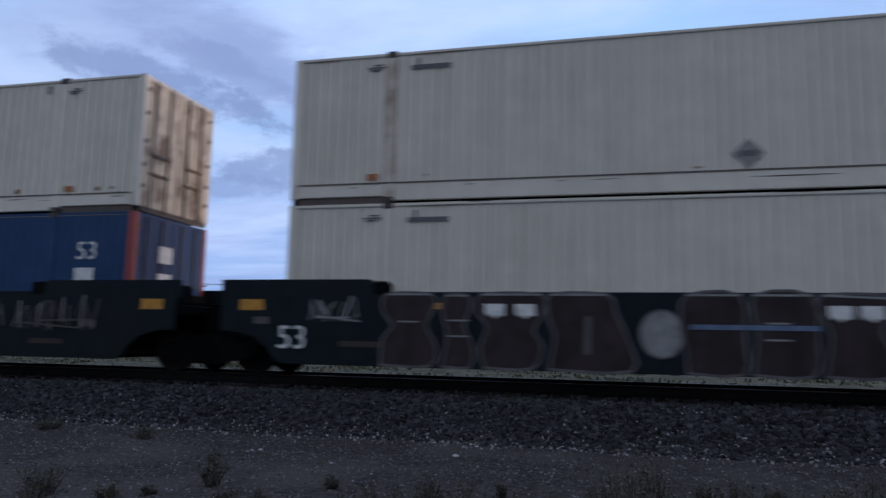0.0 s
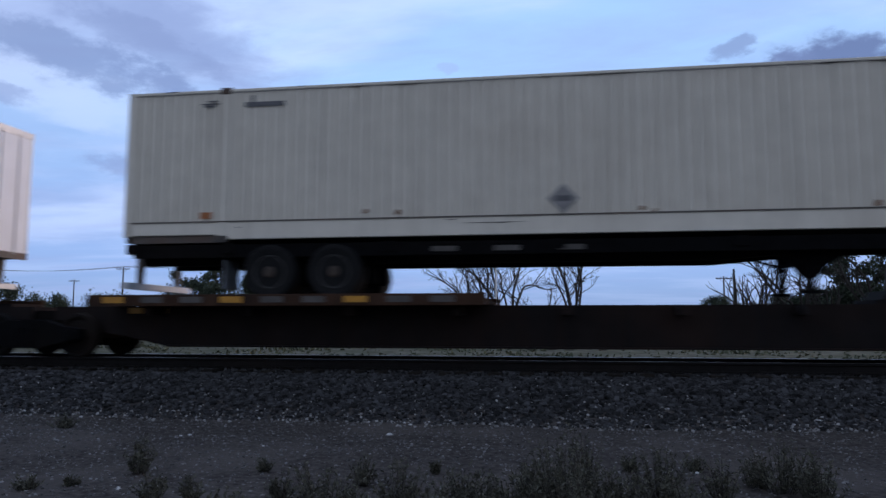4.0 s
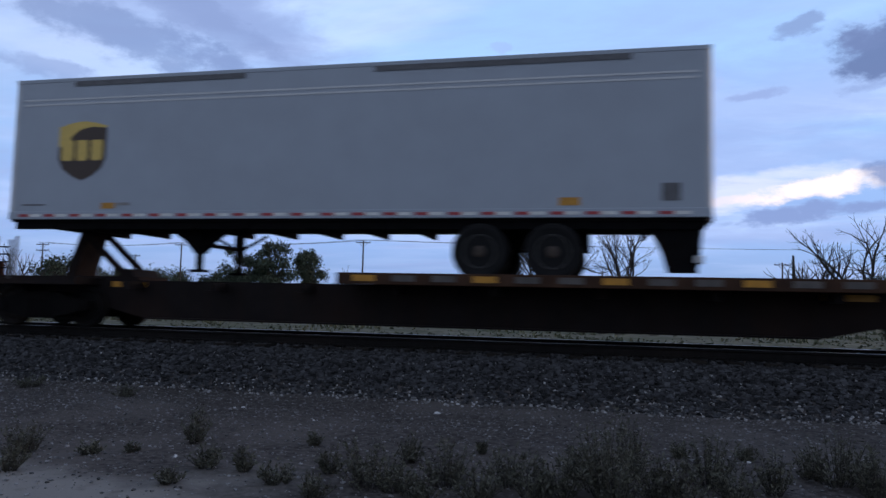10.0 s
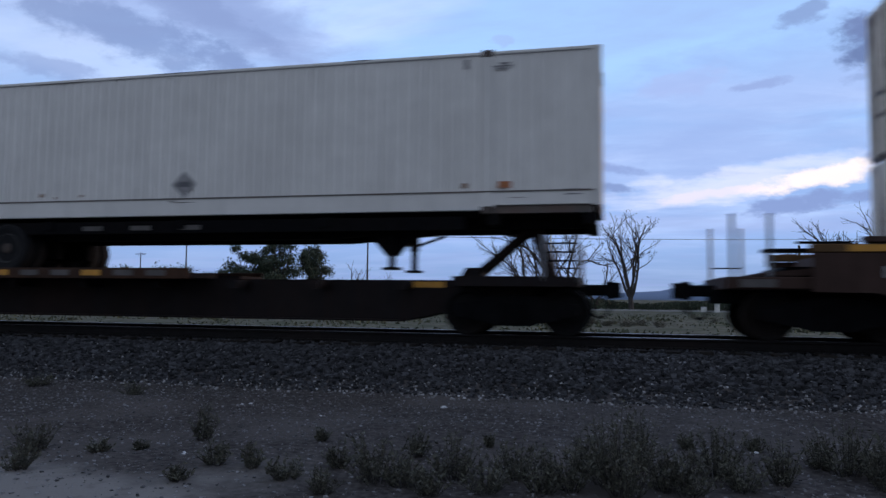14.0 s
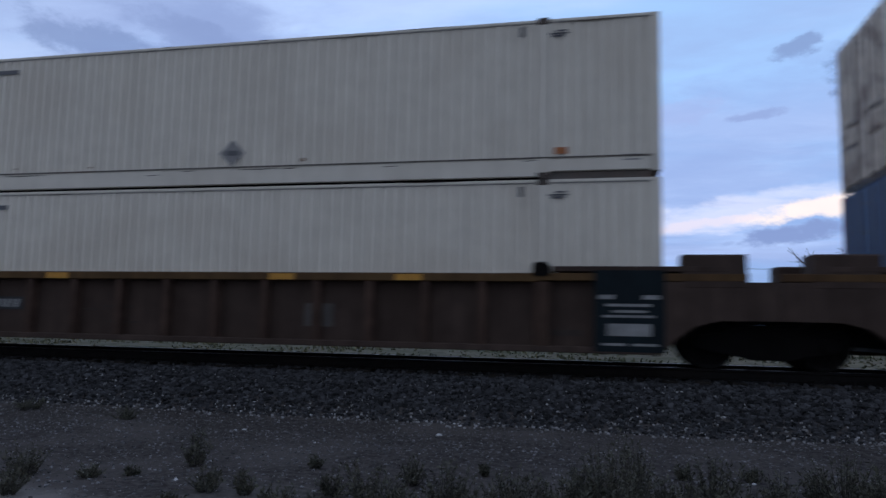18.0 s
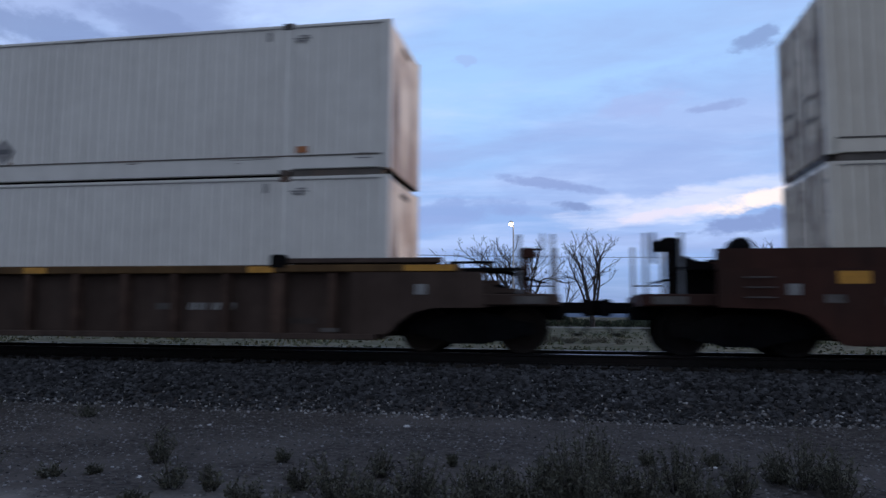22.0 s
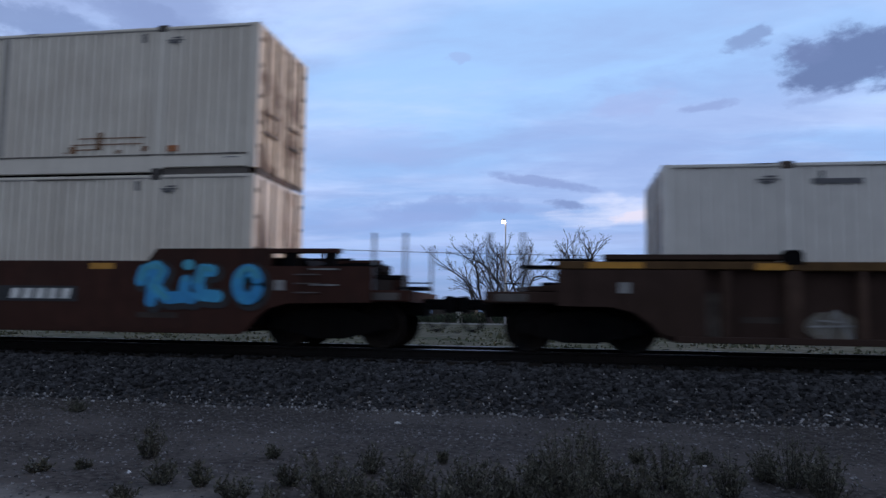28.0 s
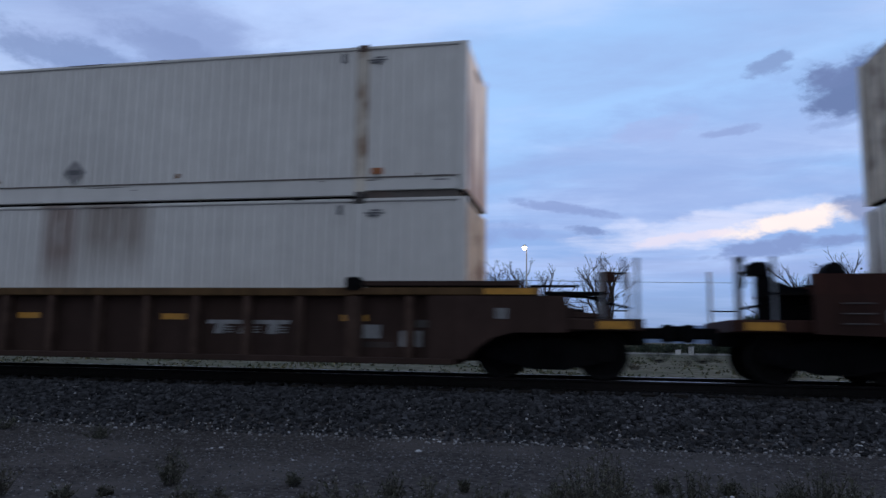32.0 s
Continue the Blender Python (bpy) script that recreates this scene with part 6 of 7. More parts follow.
# three-unit spine car: grey trailer and two containers on chassis
spine_car(97.87, 15.3, "rusty dark spine car under a grey trailer", "coupled", "joint", (-0.47, 1), ((5.75, 15.0),))
grey_trailer, mir_g = trailer(96.35, 13.7, "pale grey box trailer with a brown and gold shield decal", "trailer_grey", False, stripe=True, tandem=(2.6, 3.88), leg=9.6, shutter_door=True)
spine_car(115.89, 16.46, "rusty dark spine car under a container chassis", "joint", "joint", (15.8, -1), ((0.1, 9.6),))
chassis(116.67, "dark container chassis with two axles", leg=12.85)
container(116.67, 2.14, CW + "on a road chassis, end wall stained brown", "white", "rusty_post", "smooth")
spine_car(135.07, 14.09, "rusty dark spine car with yellow reflectors", "joint", "coupled", (15.2, -1), ((-0.3, 8.8),))
chassis(135.38, "dark container chassis with two axles")
container(135.38, 2.14, CW + "on a road chassis, faint diamond placard", "white_cool", "white_cool", "smooth", faint=True)

# ribbed single well car
cars["d8"] = well_car(156.48, "brown ribbed well car with white stencils", "tan", True, "coupled", "coupled", marks_at((2.0, 6.2, 10.4, 13.6), 1.41, 1.52, grey=GREY), brake="R", bays=6)
run_down = container(156.48, Z1, CW + "end wall stained brown", "white", "white", "smooth")
container(156.48, Z2, CW + "rust-streaked doors", "white", "rusty_post", "doors", end_mat="door_rust")

# three-unit tan ribbed well car
cars["d9"] = well_car(179.73, "tan-brown ribbed well car with a dark stencil panel", "faded_tan", True, "coupled", "joint", marks_at((4.4, 9.2, 11.6), 1.41, 1.52, False, GREY))
container(179.73, Z1, CW + "ribbed end wall with rust", "white", "white", "folds", end_mat="door_rust")
container(179.73, Z2, CW + "smooth end wall with brown run-down stains", "white", "white", "smooth")
cars["d10"] = well_car(199.4, "tan-brown ribbed well car with a dark stencil panel", "faded_tan", True, "joint", "joint", marks_at((3.9, 8.0, 14.2), 1.41, 1.52, False))
blue_b = container(199.4, Z1, "navy blue container with red corner posts and white number", "blue", "blue", "red", end_mat="blue", lettered="53", marks=False, diamond=False)
container(199.4, Z2, CW + "with broad brown stain stripes", "white_cool", "white_cool", "doors", end_mat="door_rust", faint=True, stains=(COOL, ((2.28, 2.62, 0.0, 3.2, (0.14, 0.09, 0.06), 0.85), (3.3, 4.65, 0.0, 2.75, (0.33, 0.26, 0.19), 0.75))))
cars["d11"] = well_car(218.94, "tan-brown ribbed well car with a dark stencil panel", "faded_tan", True, "joint", "coupled", marks_at((4.4, 9.0, 13.6), 1.41, 1.52, False), brake="R")
clean = container(218.94, Z1, CW + "clean lower container", "white_cool", "white_cool", "smooth", faint=True, diamond=False)
scuffed = container(218.94, Z2, CW + "scuffed along the top rail", "white_cool", "white_cool", "smooth", faint=True)

# three-unit smooth brown well car
cars["d12"] = well_car(242.43, "oxide-brown smooth-sided well car with white stencils", "brown", False, "coupled", "joint", marks_at((2.3, 5.85, 9.7, 13.2), **HIGH, grey=GREY), brake="Lo")
container(242.43, Z1, CW + "rust-streaked doors", "white", "rusty_post", "folds", end_mat="door_rust", diamond=False)
container(242.43, Z2, CW + "rust-streaked doors", "white", "rusty_post", "doors", end_mat="door_rust")
cars["d13"] = well_car(261.95, "oxide-brown smooth-sided well car with a blue graffito", "brown", False, "joint", "joint", marks_at((2.26, 5.87, 9.64, 13.1), **HIGH, grey=GREY))
patched = container(261.95, Z1, CW + "in a brown well car", "white", "white", "doors", diamond=False)
container(261.95, Z2, CW + "with a grey diamond placard", "white", "white", "doors", end_mat="door_rust")
blue_tagged = well_car(281.5, "oxide-brown smooth-sided well car with bright blue graffiti", "brown", False, "joint", "coupled", marks_at((2.3, 5.87, 9.64, 13.06), **HIGH, ends=False, grey=GREY))
container(281.5, Z1, CW + "rust-streaked doors", "white", "white", "doors", diamond=False)
streaked = container(281.5, Z2, CW + "rust-streaked doors", "white", "white", "doors", end_mat="door_rust")

# single ribbed well car with one container
cars["s15"] = well_car(304.95, "brown ribbed well car with pale grey graffiti", "tan", True, "coupled", "coupled", marks_at((1.4, 4.5, 9.1, 12.15, 14.6), 1.41, 1.52), brake="R")
container(304.95, Z1, CW + "alone in a ribbed well car", "white_cool", "white_cool", "doors", diamond=False)
cars["d16"] = well_car(328.43, "brown ribbed well car with white stencils", "tan", True, "coupled", "coupled", marks_at((1.31, 4.27, 7.22, 10.35, 13.9), 0.96, 1.07, grey=GREY), brake="R")
container(328.43, Z1, CW + "with a broad brown stain", "white_cool", "white_cool", "folds", end_mat="door_rust", diamond=False, stains=(COOL, ((7.45, 8.2, 1.5, 4.2, (0.17, 0.10, 0.075), 0.8), (8.3, 9.75, 1.8, 4.2, BROWN_ST, 0.75))))
container(328.43, Z2, CW + "clean upper container", "white_cool", "rusty_post", "smooth")
cars["d17"] = well_car(351.95, "oxide-brown well car with yellow reflectors", "brown", False, "coupled", "coupled", marks_at((2.3, 5.87, 9.64, 13.06), **HIGH, grey=GREY), brake="Lo")
container(351.95, Z1, CW + "in a brown well car", "white", "white", "doors", diamond=False)
container(351.95, Z2, CW + "soiled front wall", "white", "rusty_post", "doors", "folds", end_mat="door_rust")


# ---------------------------------------------------------------- decals, stencils and graffiti
def flat(name, pts, y, material, parent, label="", thick=0.003):
    """A flat painted shape from its outline in x and z."""
    return part(name, Shape().prism(pts, "y", y - thick, y), M[material], parent, label)


def bar(name, x0, x1, z0, z1, y, material, parent, label="", slant=0.0):
    return flat(name, [(x0, z0), (x1, z0), (x1 + slant, z1), (x0 + slant, z1)], y, material, parent, label)


def oval(cx, cz, rx, rz, n=20, a0=0.0, a1=360.0, wob=0.0):
    r = random.Random(int(cx * 100))
    return [(cx + rx * math.cos(radians(a)) * (1 + r.uniform(-wob, wob)), cz + rz * math.sin(radians(a)) * (1 + r.uniform(-wob, wob))) for a in np.linspace(a0, a1, n, endpoint=a1 - a0 < 359)]


def stroke(name, pts, width, y, material, parent, label="", thick=0.003):
    """A painted line of even width with round joints."""
    s = Shape()
    for i, ((ax, az), (bx, bz)) in enumerate(zip(pts, pts[1:])):
        d = math.hypot(bx - ax, bz - az) or 1
        nx, nz = -(bz - az) / d * width / 2, (bx - ax) / d * width / 2
        yy = y - 0.0004 * (i % 3)
        s.prism([(ax - nx, az - nz), (bx - nx, bz - nz), (bx + nx, bz + nz), (ax + nx, az + nz)], "y", yy - thick, yy)
    for i, (px, pz) in enumerate(pts):
        yy = y - 0.0012 - 0.0004 * (i % 2)
        s.prism(oval(px, pz, width / 2, width / 2, 10), "y", yy - thick, yy)
    return part(name, s, M[material], parent, label)


SIDE = -1.525         # a smooth car's side
RIBSKIN = -1.335      # the skin between the ribs of a ribbed car


def paint_green(car):
    y = SIDE - 0.004
    smears(car, ((.55, 1.6, 1.0, 1.45), (15.4, 16.9, .8, 1.5)), y, "graf_pale", 21)
    smears(car, ((15.0, 16.6, 1.05, 1.55),), y - .02, "graf_tan", 25)
    part("size_number", text_mesh("53", 0.60, M["mark_w"]), M["mark_w"], car, "white size number", at=(-0.02, y, 0.51))

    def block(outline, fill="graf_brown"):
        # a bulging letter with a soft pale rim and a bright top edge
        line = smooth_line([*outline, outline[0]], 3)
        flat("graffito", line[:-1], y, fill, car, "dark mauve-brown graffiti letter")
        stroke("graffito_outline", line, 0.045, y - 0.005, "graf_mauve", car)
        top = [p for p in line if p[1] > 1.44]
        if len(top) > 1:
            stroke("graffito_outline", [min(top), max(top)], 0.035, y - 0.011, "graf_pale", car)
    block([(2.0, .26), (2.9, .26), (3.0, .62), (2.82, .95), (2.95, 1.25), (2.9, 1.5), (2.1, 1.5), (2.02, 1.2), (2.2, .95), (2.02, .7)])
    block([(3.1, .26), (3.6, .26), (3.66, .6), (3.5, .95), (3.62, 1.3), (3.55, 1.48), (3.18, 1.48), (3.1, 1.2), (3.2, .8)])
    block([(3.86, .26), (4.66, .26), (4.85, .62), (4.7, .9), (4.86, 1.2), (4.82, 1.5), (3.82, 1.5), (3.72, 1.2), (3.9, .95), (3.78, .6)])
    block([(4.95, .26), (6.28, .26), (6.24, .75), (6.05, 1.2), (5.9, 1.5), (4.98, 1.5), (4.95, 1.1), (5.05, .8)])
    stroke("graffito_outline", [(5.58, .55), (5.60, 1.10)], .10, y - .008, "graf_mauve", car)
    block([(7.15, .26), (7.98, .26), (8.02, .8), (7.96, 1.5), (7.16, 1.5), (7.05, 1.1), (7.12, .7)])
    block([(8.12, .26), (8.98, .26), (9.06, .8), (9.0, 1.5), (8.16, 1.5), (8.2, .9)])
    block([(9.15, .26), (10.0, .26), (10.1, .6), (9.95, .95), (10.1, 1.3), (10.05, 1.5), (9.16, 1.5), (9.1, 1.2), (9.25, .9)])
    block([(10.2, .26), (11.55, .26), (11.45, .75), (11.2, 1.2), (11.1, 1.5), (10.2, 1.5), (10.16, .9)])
    for x in (3.86, 4.38, 9.22, 9.66):      # white blocks with drips
        flat("graffito", [(x, 1.34), (x, 1.20), (x + .06, 1.12), (x + .12, 1.16), (x + .18, 1.08), (x + .25, 1.15), (x + .34, 1.13), (x + .34, 1.34)], y - 0.013, "mark_w", car, "white dripping graffiti block")
    for x, z in ((2.5, 1.02), (3.4, 1.05), (3.4, .78), (7.6, .97), (8.5, 1.06), (8.5, .80)):
        stroke("graffito", [(x - .17, z), (x + .17, z)], .03, y - 0.014, "graf_pale", car)
    # a pale round patch with dark scribbles
    flat("graffito", oval(6.76, .87, .33, .38, 22, wob=0.04), y, "graf_pale", car, "pale round graffiti patch")
    for pts in ([(6.55, 1.12), (6.72, .98), (6.60, .84)], [(6.85, 1.14), (6.94, .90), (6.80, .70)], [(6.62, .66), (6.78, .80), (6.98, .78)]):
        stroke("graffito", pts, .05, y - 0.005, "mark_g", car)
    stroke("graffito_outline", oval(6.76, .87, .34, .39, 22) + [(7.10, .87)], .03, y - .009, "graf_mauve", car)
    bar("graffito", 7.2, 9.1, .95, 1.03, y - 0.016, "graf_steel", car, "thin steel-blue graffiti line")
    bar("graffito", 10.15, 12.66, .86, 1.08, y - 0.016, "graf_steel", car, "pale blue graffiti band")
    for i in range(9):
        w = (.16, .08, .13, .18, .10)[i % 5]
        bar("graffito", 10.3 + i * .26, 10.3 + w + i * .26, .88, 1.06, y - 0.020, "pale_blue", car, slant=.05)
    for i in (1, 3, 6):
        bar("graffito", 10.50 + i * .26, 10.56 + i * .26, .87, 1.07, y - 0.022, "graf_dark", car, slant=.06)
    stroke("graffito", smooth_line([(11.75, 1.46), (12.1, 1.42), (12.5, 1.45), (12.8, 1.38)]), .11, y - .003, "graf_blue_dark", car, "dull blue graffiti bar")
    for pts in ([(12.3, 1.32), (12.5, 1.2), (12.75, 1.24), (12.95, 1.38), (13.2, 1.48)], [(13.2, 1.48), (12.95, 1.2), (12.72, 1.0), (12.95, .86), (13.2, .95), (13.28, .78)], [(12.9, .86), (13.1, .55), (13.35, .3), (13.52, .55), (13.35, .85), (13.6, .98)],
                [(13.75, 1.48), (13.5, 1.3), (13.6, 1.08), (13.95, 1.05), (14.08, .75), (13.9, .45), (13.58, .5), (13.5, .75)], [(13.75, 1.48), (14.05, 1.44), (14.12, 1.2), (13.95, 1.05)], [(14.0, .45), (14.4, .50), (14.9, .44)], [(14.15, .95), (14.5, .8), (14.85, .86)], [(14.3, 1.35), (14.6, 1.45), (14.9, 1.3)]):
        stroke("graffito", smooth_line(pts), .085, y - .003, "graf_tan", car, "tan outlined graffiti")
    flat("graffito", oval(14.5, 1.10, .28, .12, 16), y - .008, "graf_steel", car)
    rng = random.Random(8)
    for i in range(22):
        x, z = rng.uniform(14.4, 16.8), rng.uniform(.75, 1.62)
        w, h = rng.uniform(.08, .30), rng.uniform(.03, .12)
        flat("graffito", [(x, z), (x + w, z + rng.uniform(-.03, .03)), (x + w * .9, z + h), (x + w * .1, z + h * .8)], y - .001 * (i % 4), "graf_faint" if i % 3 else "graf_tan", car)
    for i in range(5):
        bar("stencil_bar", 16.75, 17.3, 1.12 + i * .07, 1.145 + i * .07, y, "graf_faint", car)


def logo_panel(car, x0, x1, z0, z1, y, ground):
    """Three slanted white blocks with thin stripes: a maker's mark without its letters."""
    if ground:
        bar("logo_panel", x0, x1, z0, z1, y, "graf_dark", car, "black logo panel with white slanted blocks")
    w, h = (x1 - x0), (z1 - z0)
    m = "mark_w" if ground else "graf_pale"
    bar("logo_block", x0 + w * .05, x1 - w * .05, z1 - h * .36, z1 - h * .16, y - .004, m, car, slant=w * .02)
    for k in range(3):
        a = x0 + w * (0.13 + 0.29 * k)
        bar("logo_block", a, a + w * .11, z0 + h * .14, z1 - h * .361, y - .004, m, car, slant=w * .03)
        for j in range(3):
            bar("logo_stripe", a + w * .13, a + w * .22, z0 + h * (.20 + .13 * j), z0 + h * (.26 + .13 * j), y - .004, m, car)


def number_bars(car, x0, x1, z0, z1, y, ink="graf_pale", ground=True):
    if ground:
        bar("stencil_panel", x0 - .06, x1 + .08, z0 - .05, z1 + .05, y, "graf_dark", car)
    n = 10
    w = (x1 - x0) / n
    for i in range(n):
        if i == 4:
            continue
        bar("stencil_bar", x0 + i * w, x0 + (i + .70) * w, z0, z1, y - .004, ink, car, slant=.04)


def paint_blue_oval(car):
    y = SIDE - .004
    lobes = ((12.98, .98, .40, .26), (13.62, 1.02, .42, .27), (14.22, 1.0, .42, .30), (13.0, .66, .36, .22), (13.55, .62, .46, .26), (14.15, .64, .44, .28))
    for i, (cx, cz, rx, rz) in enumerate(lobes):
        flat("graffito_shadow", oval(cx + .05, cz - .04, rx + .06, rz + .05), y - .0005 * i, "graf_dark", car)
    for i, (cx, cz, rx, rz) in enumerate(lobes):
        flat("graffito", oval(cx, cz, rx, rz), y - .006 - .0007 * i, "graf_cyan" if i < 3 else "graf_blue", car, "bright blue bubble graffiti")
    flat("graffito", oval(13.35, 1.34, .11, .12), y - .006, "graf_cyan", car)
    for cx, cz in ((13.0, 1.1), (13.7, 1.12), (13.65, .90), (14.2, .98)):
        flat("graffito", oval(cx, cz, .10, .05), y - .012, "graf_dark", car)


def paint_bubbles(car):
    y = SIDE - .004
    forms = ([(14.12, 1.18), (14.18, 1.36), (14.42, 1.44), (14.56, 1.34), (14.46, 1.16), (14.34, 1.08)], [(14.40, 1.40), (14.34, .80)], [(14.40, 1.08), (14.66, .86), (14.92, .88)],
             [(15.02, 1.18), (14.98, .90), (15.14, .86)], [(15.52, 1.36), (15.34, 1.38), (15.26, 1.14), (15.34, .92), (15.64, .90)], oval(16.22, 1.12, .20, .26, 14) + [(16.42, 1.12)])
    for k, f in enumerate(forms):
        stroke("graffito_shadow", [(a + .05, b - .04) for a, b in f], .36, y - .001 * k, "graf_dark", car)
    for k, f in enumerate(forms):
        stroke("graffito", f, .22, y - .011 - .001 * k, "graf_blue", car, "bright blue bubble graffiti")
        stroke("graffito_glow", [(a, b + .03) for a, b in f[:9] if b > 1.13] or f[:2], .10, y - .024 - .001 * k, "graf_cyan", car)
    flat("graffito", oval(15.06, 1.47, .12, .10), y - .011, "graf_cyan", car)
    for z in (1.40, 1.12):
        bar("stencil_bar", 17.38, 17.88, z - .012, z + .012, y, "graf_pale", car)


def smooth_line(pts, k=4):
    """A flowing line through the points."""
    out = []
    n = len(pts)
    for i in range(n - 1):
        p0, p1, p2, p3 = pts[max(0, i - 1)], pts[i], pts[i + 1], pts[min(n - 1, i + 2)]
        for j in range(k):
            t = j / k
            out.append(tuple(0.5 * (2 * b + (c - a) * t + (2 * a - 5 * b + 4 * c - d) * t * t + (3 * b - a - 3 * c + d) * t ** 3) for a, b, c, d in zip(p0, p1, p2, p3)))
    return out + [pts[-1]]


def smears(car, spots, y, material="graf_faint", seed=1, light=0):
    """Faded spray tags: rows of crossing letter strokes, angular and thin, a few bolder ones among them."""
    rng = random.Random(seed)
    for x0, x1, z0, z1 in spots:
        w, h = x1 - x0, z1 - z0
        n = max(3, int(w / 0.17))
        for i in range(n):
            a = x0 + w * i / n
            b = a + w / n * 1.3
            lean = rng.uniform(-.04, .10)
            zs = [rng.uniform(0, .25), rng.uniform(.7, 1), rng.uniform(.3, .6), rng.uniform(0, .3)][:rng.choice((2, 3, 4, 4))]
            pts = [(rng.uniform(a, b) + lean * v, z0 + h * v) for v in zs]
            if i % 3 == 1:
                pts = smooth_line(pts)
            stroke("graffito", pts, rng.choice((.02, .025, .035, .05)), y - .004 * (i % 3), material, car, "faded grey spray-painted tag")
            if light and i % 2 == 0:
                stroke("graffito", [(p + .03, q + .02) for p, q in pts[:2]], .025, y - .014, "graf_pale", car)
        if w > .5:
            for _ in range(2):
                zz = z0 + h * rng.uniform(.1, .9)
                stroke("graffito", [(x0 + w * rng.uniform(0, .3), zz), (x0 + w * rng.uniform(.6, 1), zz + h * rng.uniform(-.2, .2))], .03, y - .018, material, car)


M["graf_steel"] = mat("steel_blue_spray_paint", (0.10, 0.15, 0.24), 0.6, vary=0.3, scale=4.0, streak=0.3)
M["graf_blue_dark"] = mat("dull_blue_spray_paint", (0.02, 0.055, 0.13), 0.6, vary=0.3, scale=4.0, streak=0.3)
M["graf_dust"] = mat("dusty_grey_spray_paint", (0.130, 0.110, 0.099), 0.75, vary=0.35, scale=3.0, second=(0.05, 0.036, 0.03), amount=0.6, big=2.5, streak=0.5, spec=0.15)
M["graf_tan"] = mat("dusty_tan_spray_paint", (0.15, 0.135, 0.11), 0.7, vary=0.3, scale=5.0, streak=0.4)
M["graf_mauve"] = mat("dusty_mauve_spray_paint", (0.105, 0.092, 0.098), 0.7, vary=0.35, scale=4.0, streak=0.4)
M["pale_blue"] = mat("pale_blue_spray_paint", (0.30, 0.38, 0.52), 0.6, vary=0.25, scale=6.0)
M["logo_dull"] = mat("dull_red_decal", (0.30, 0.09, 0.11), 0.6, vary=0.2, scale=12.0)
M["pale_rust"] = mat("yellowish_rust_wash", (0.50, 0.43, 0.31), 0.7, vary=0.2, scale=8.0, streak=0.3)
M["grey_stain"] = mat("thin_grey_grime", (0.34, 0.315, 0.28), 0.6, vary=0.2, scale=6.0, streak=0.3)
M["dull_patch"] = mat("dull_grey_repaint", (0.47, 0.455, 0.42), 0.5, vary=0.08, scale=5.0, streak=0.15)
M["graf_cyan"] = mat("cyan_spray_paint", (0.05, 0.33, 0.46), 0.55, vary=0.2, scale=4.0, streak=0.1)
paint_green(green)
number_bars(cars["d4"], 3.18, 6.15, .79, .98, SIDE - .004, "graf_faint")
smears(cars["d4"], ((7.35, 8.5, .5, 1.3),), SIDE - .004, "graf_faint", 3)
stroke("graffito", [(7.02, 1.52), (7.0, .30), (7.45, .28)], .05, SIDE - .004, "graf_faint", cars["d4"], "faded grey painted edge")
stroke("graffito", smooth_line([(7.35, .4), (7.5, .95), (7.8, 1.12), (7.95, .9), (7.6, .72), (8.05, .35)]), .07, SIDE - .012, "graf_faint", cars["d4"])
flat("graffito", [(9.1, .62), (12.2, .60), (12.3, .92), (11.5, .98), (9.4, 1.0)], SIDE - .001, "graf_brown", cars["d4"], "dark painted-out tag")
smears(cars["d4"], ((9.0, 10.5, .6, 1.3), (10.5, 11.2, .6, 1.1), (11.3, 12.2, .62, 1.1)), SIDE - .004, "graf_faint", 4)
number_bars(cars["d12"], 3.06, 5.9, .86, 1.05, SIDE - .004, "mark_w")
logo_panel(cars["d13"], 6.75, 9.30, .76, 1.30, SIDE - .004, True)
paint_blue_oval(cars["d13"])
smears(cars["d13"], ((2.6, 3.3, .5, 1.25), (3.7, 4.3, .35, 1.2), (4.9, 5.3, .4, 1.2), (10.2, 11.0, .5, 1.2)), SIDE - .004, "graf_haze", 6)
number_bars(blue_tagged, 10.08, 12.75, .83, 1.02, SIDE - .004, "mark_w")
paint_bubbles(blue_tagged)
smears(cars["s15"], ((0.14, 1.0, .25, 1.08), (4.13, 4.89, .40, 1.15), (5.08, 5.76, .47, 1.16), (6.16, 6.92, .43, 1.21), (7.15, 7.9, .45, 1.1), (8.18, 8.94, .46, 1.12), (9.27, 9.91, .43, 1.18), (10.28, 10.95, .44, 1.18)), RIBSKIN - .004, "graf_haze", 7)
smears(cars["s15"], ((2.17, 2.96, .27, .78), (13.23, 14.04, .26, .66)), RIBSKIN - .004, "graf_pale", 8, 1)
smears(front, ((9.6, 11.2, .75, 1.4), (11.6, 13.4, .7, 1.4), (13.6, 15.6, .75, 1.45)), SIDE - .004, "graf_faint", 33, 1)
for x0, x1, z0, z1 in ((4.17, 4.85, .42, 1.12), (5.10, 5.74, .48, 1.16), (6.18, 6.88, .43, 1.18), (7.2, 7.86, .45, 1.1), (8.2, 8.9, .46, 1.12), (9.29, 9.9, .43, 1.16), (10.3, 10.9, .44, 1.16), (.3, 1.0, .3, 1.05)):
    flat("graffito", [(x0, z0 + .05), (x0 + .1, z0), (x1 - .06, z0 + .02), (x1, z0 + .2), (x1 - .04, z1 - .1), (x1 - .14, z1), (x0 + .05, z1 - .03)], RIBSKIN - .001, "graf_dust", cars["s15"], "hazy grey graffiti letter")
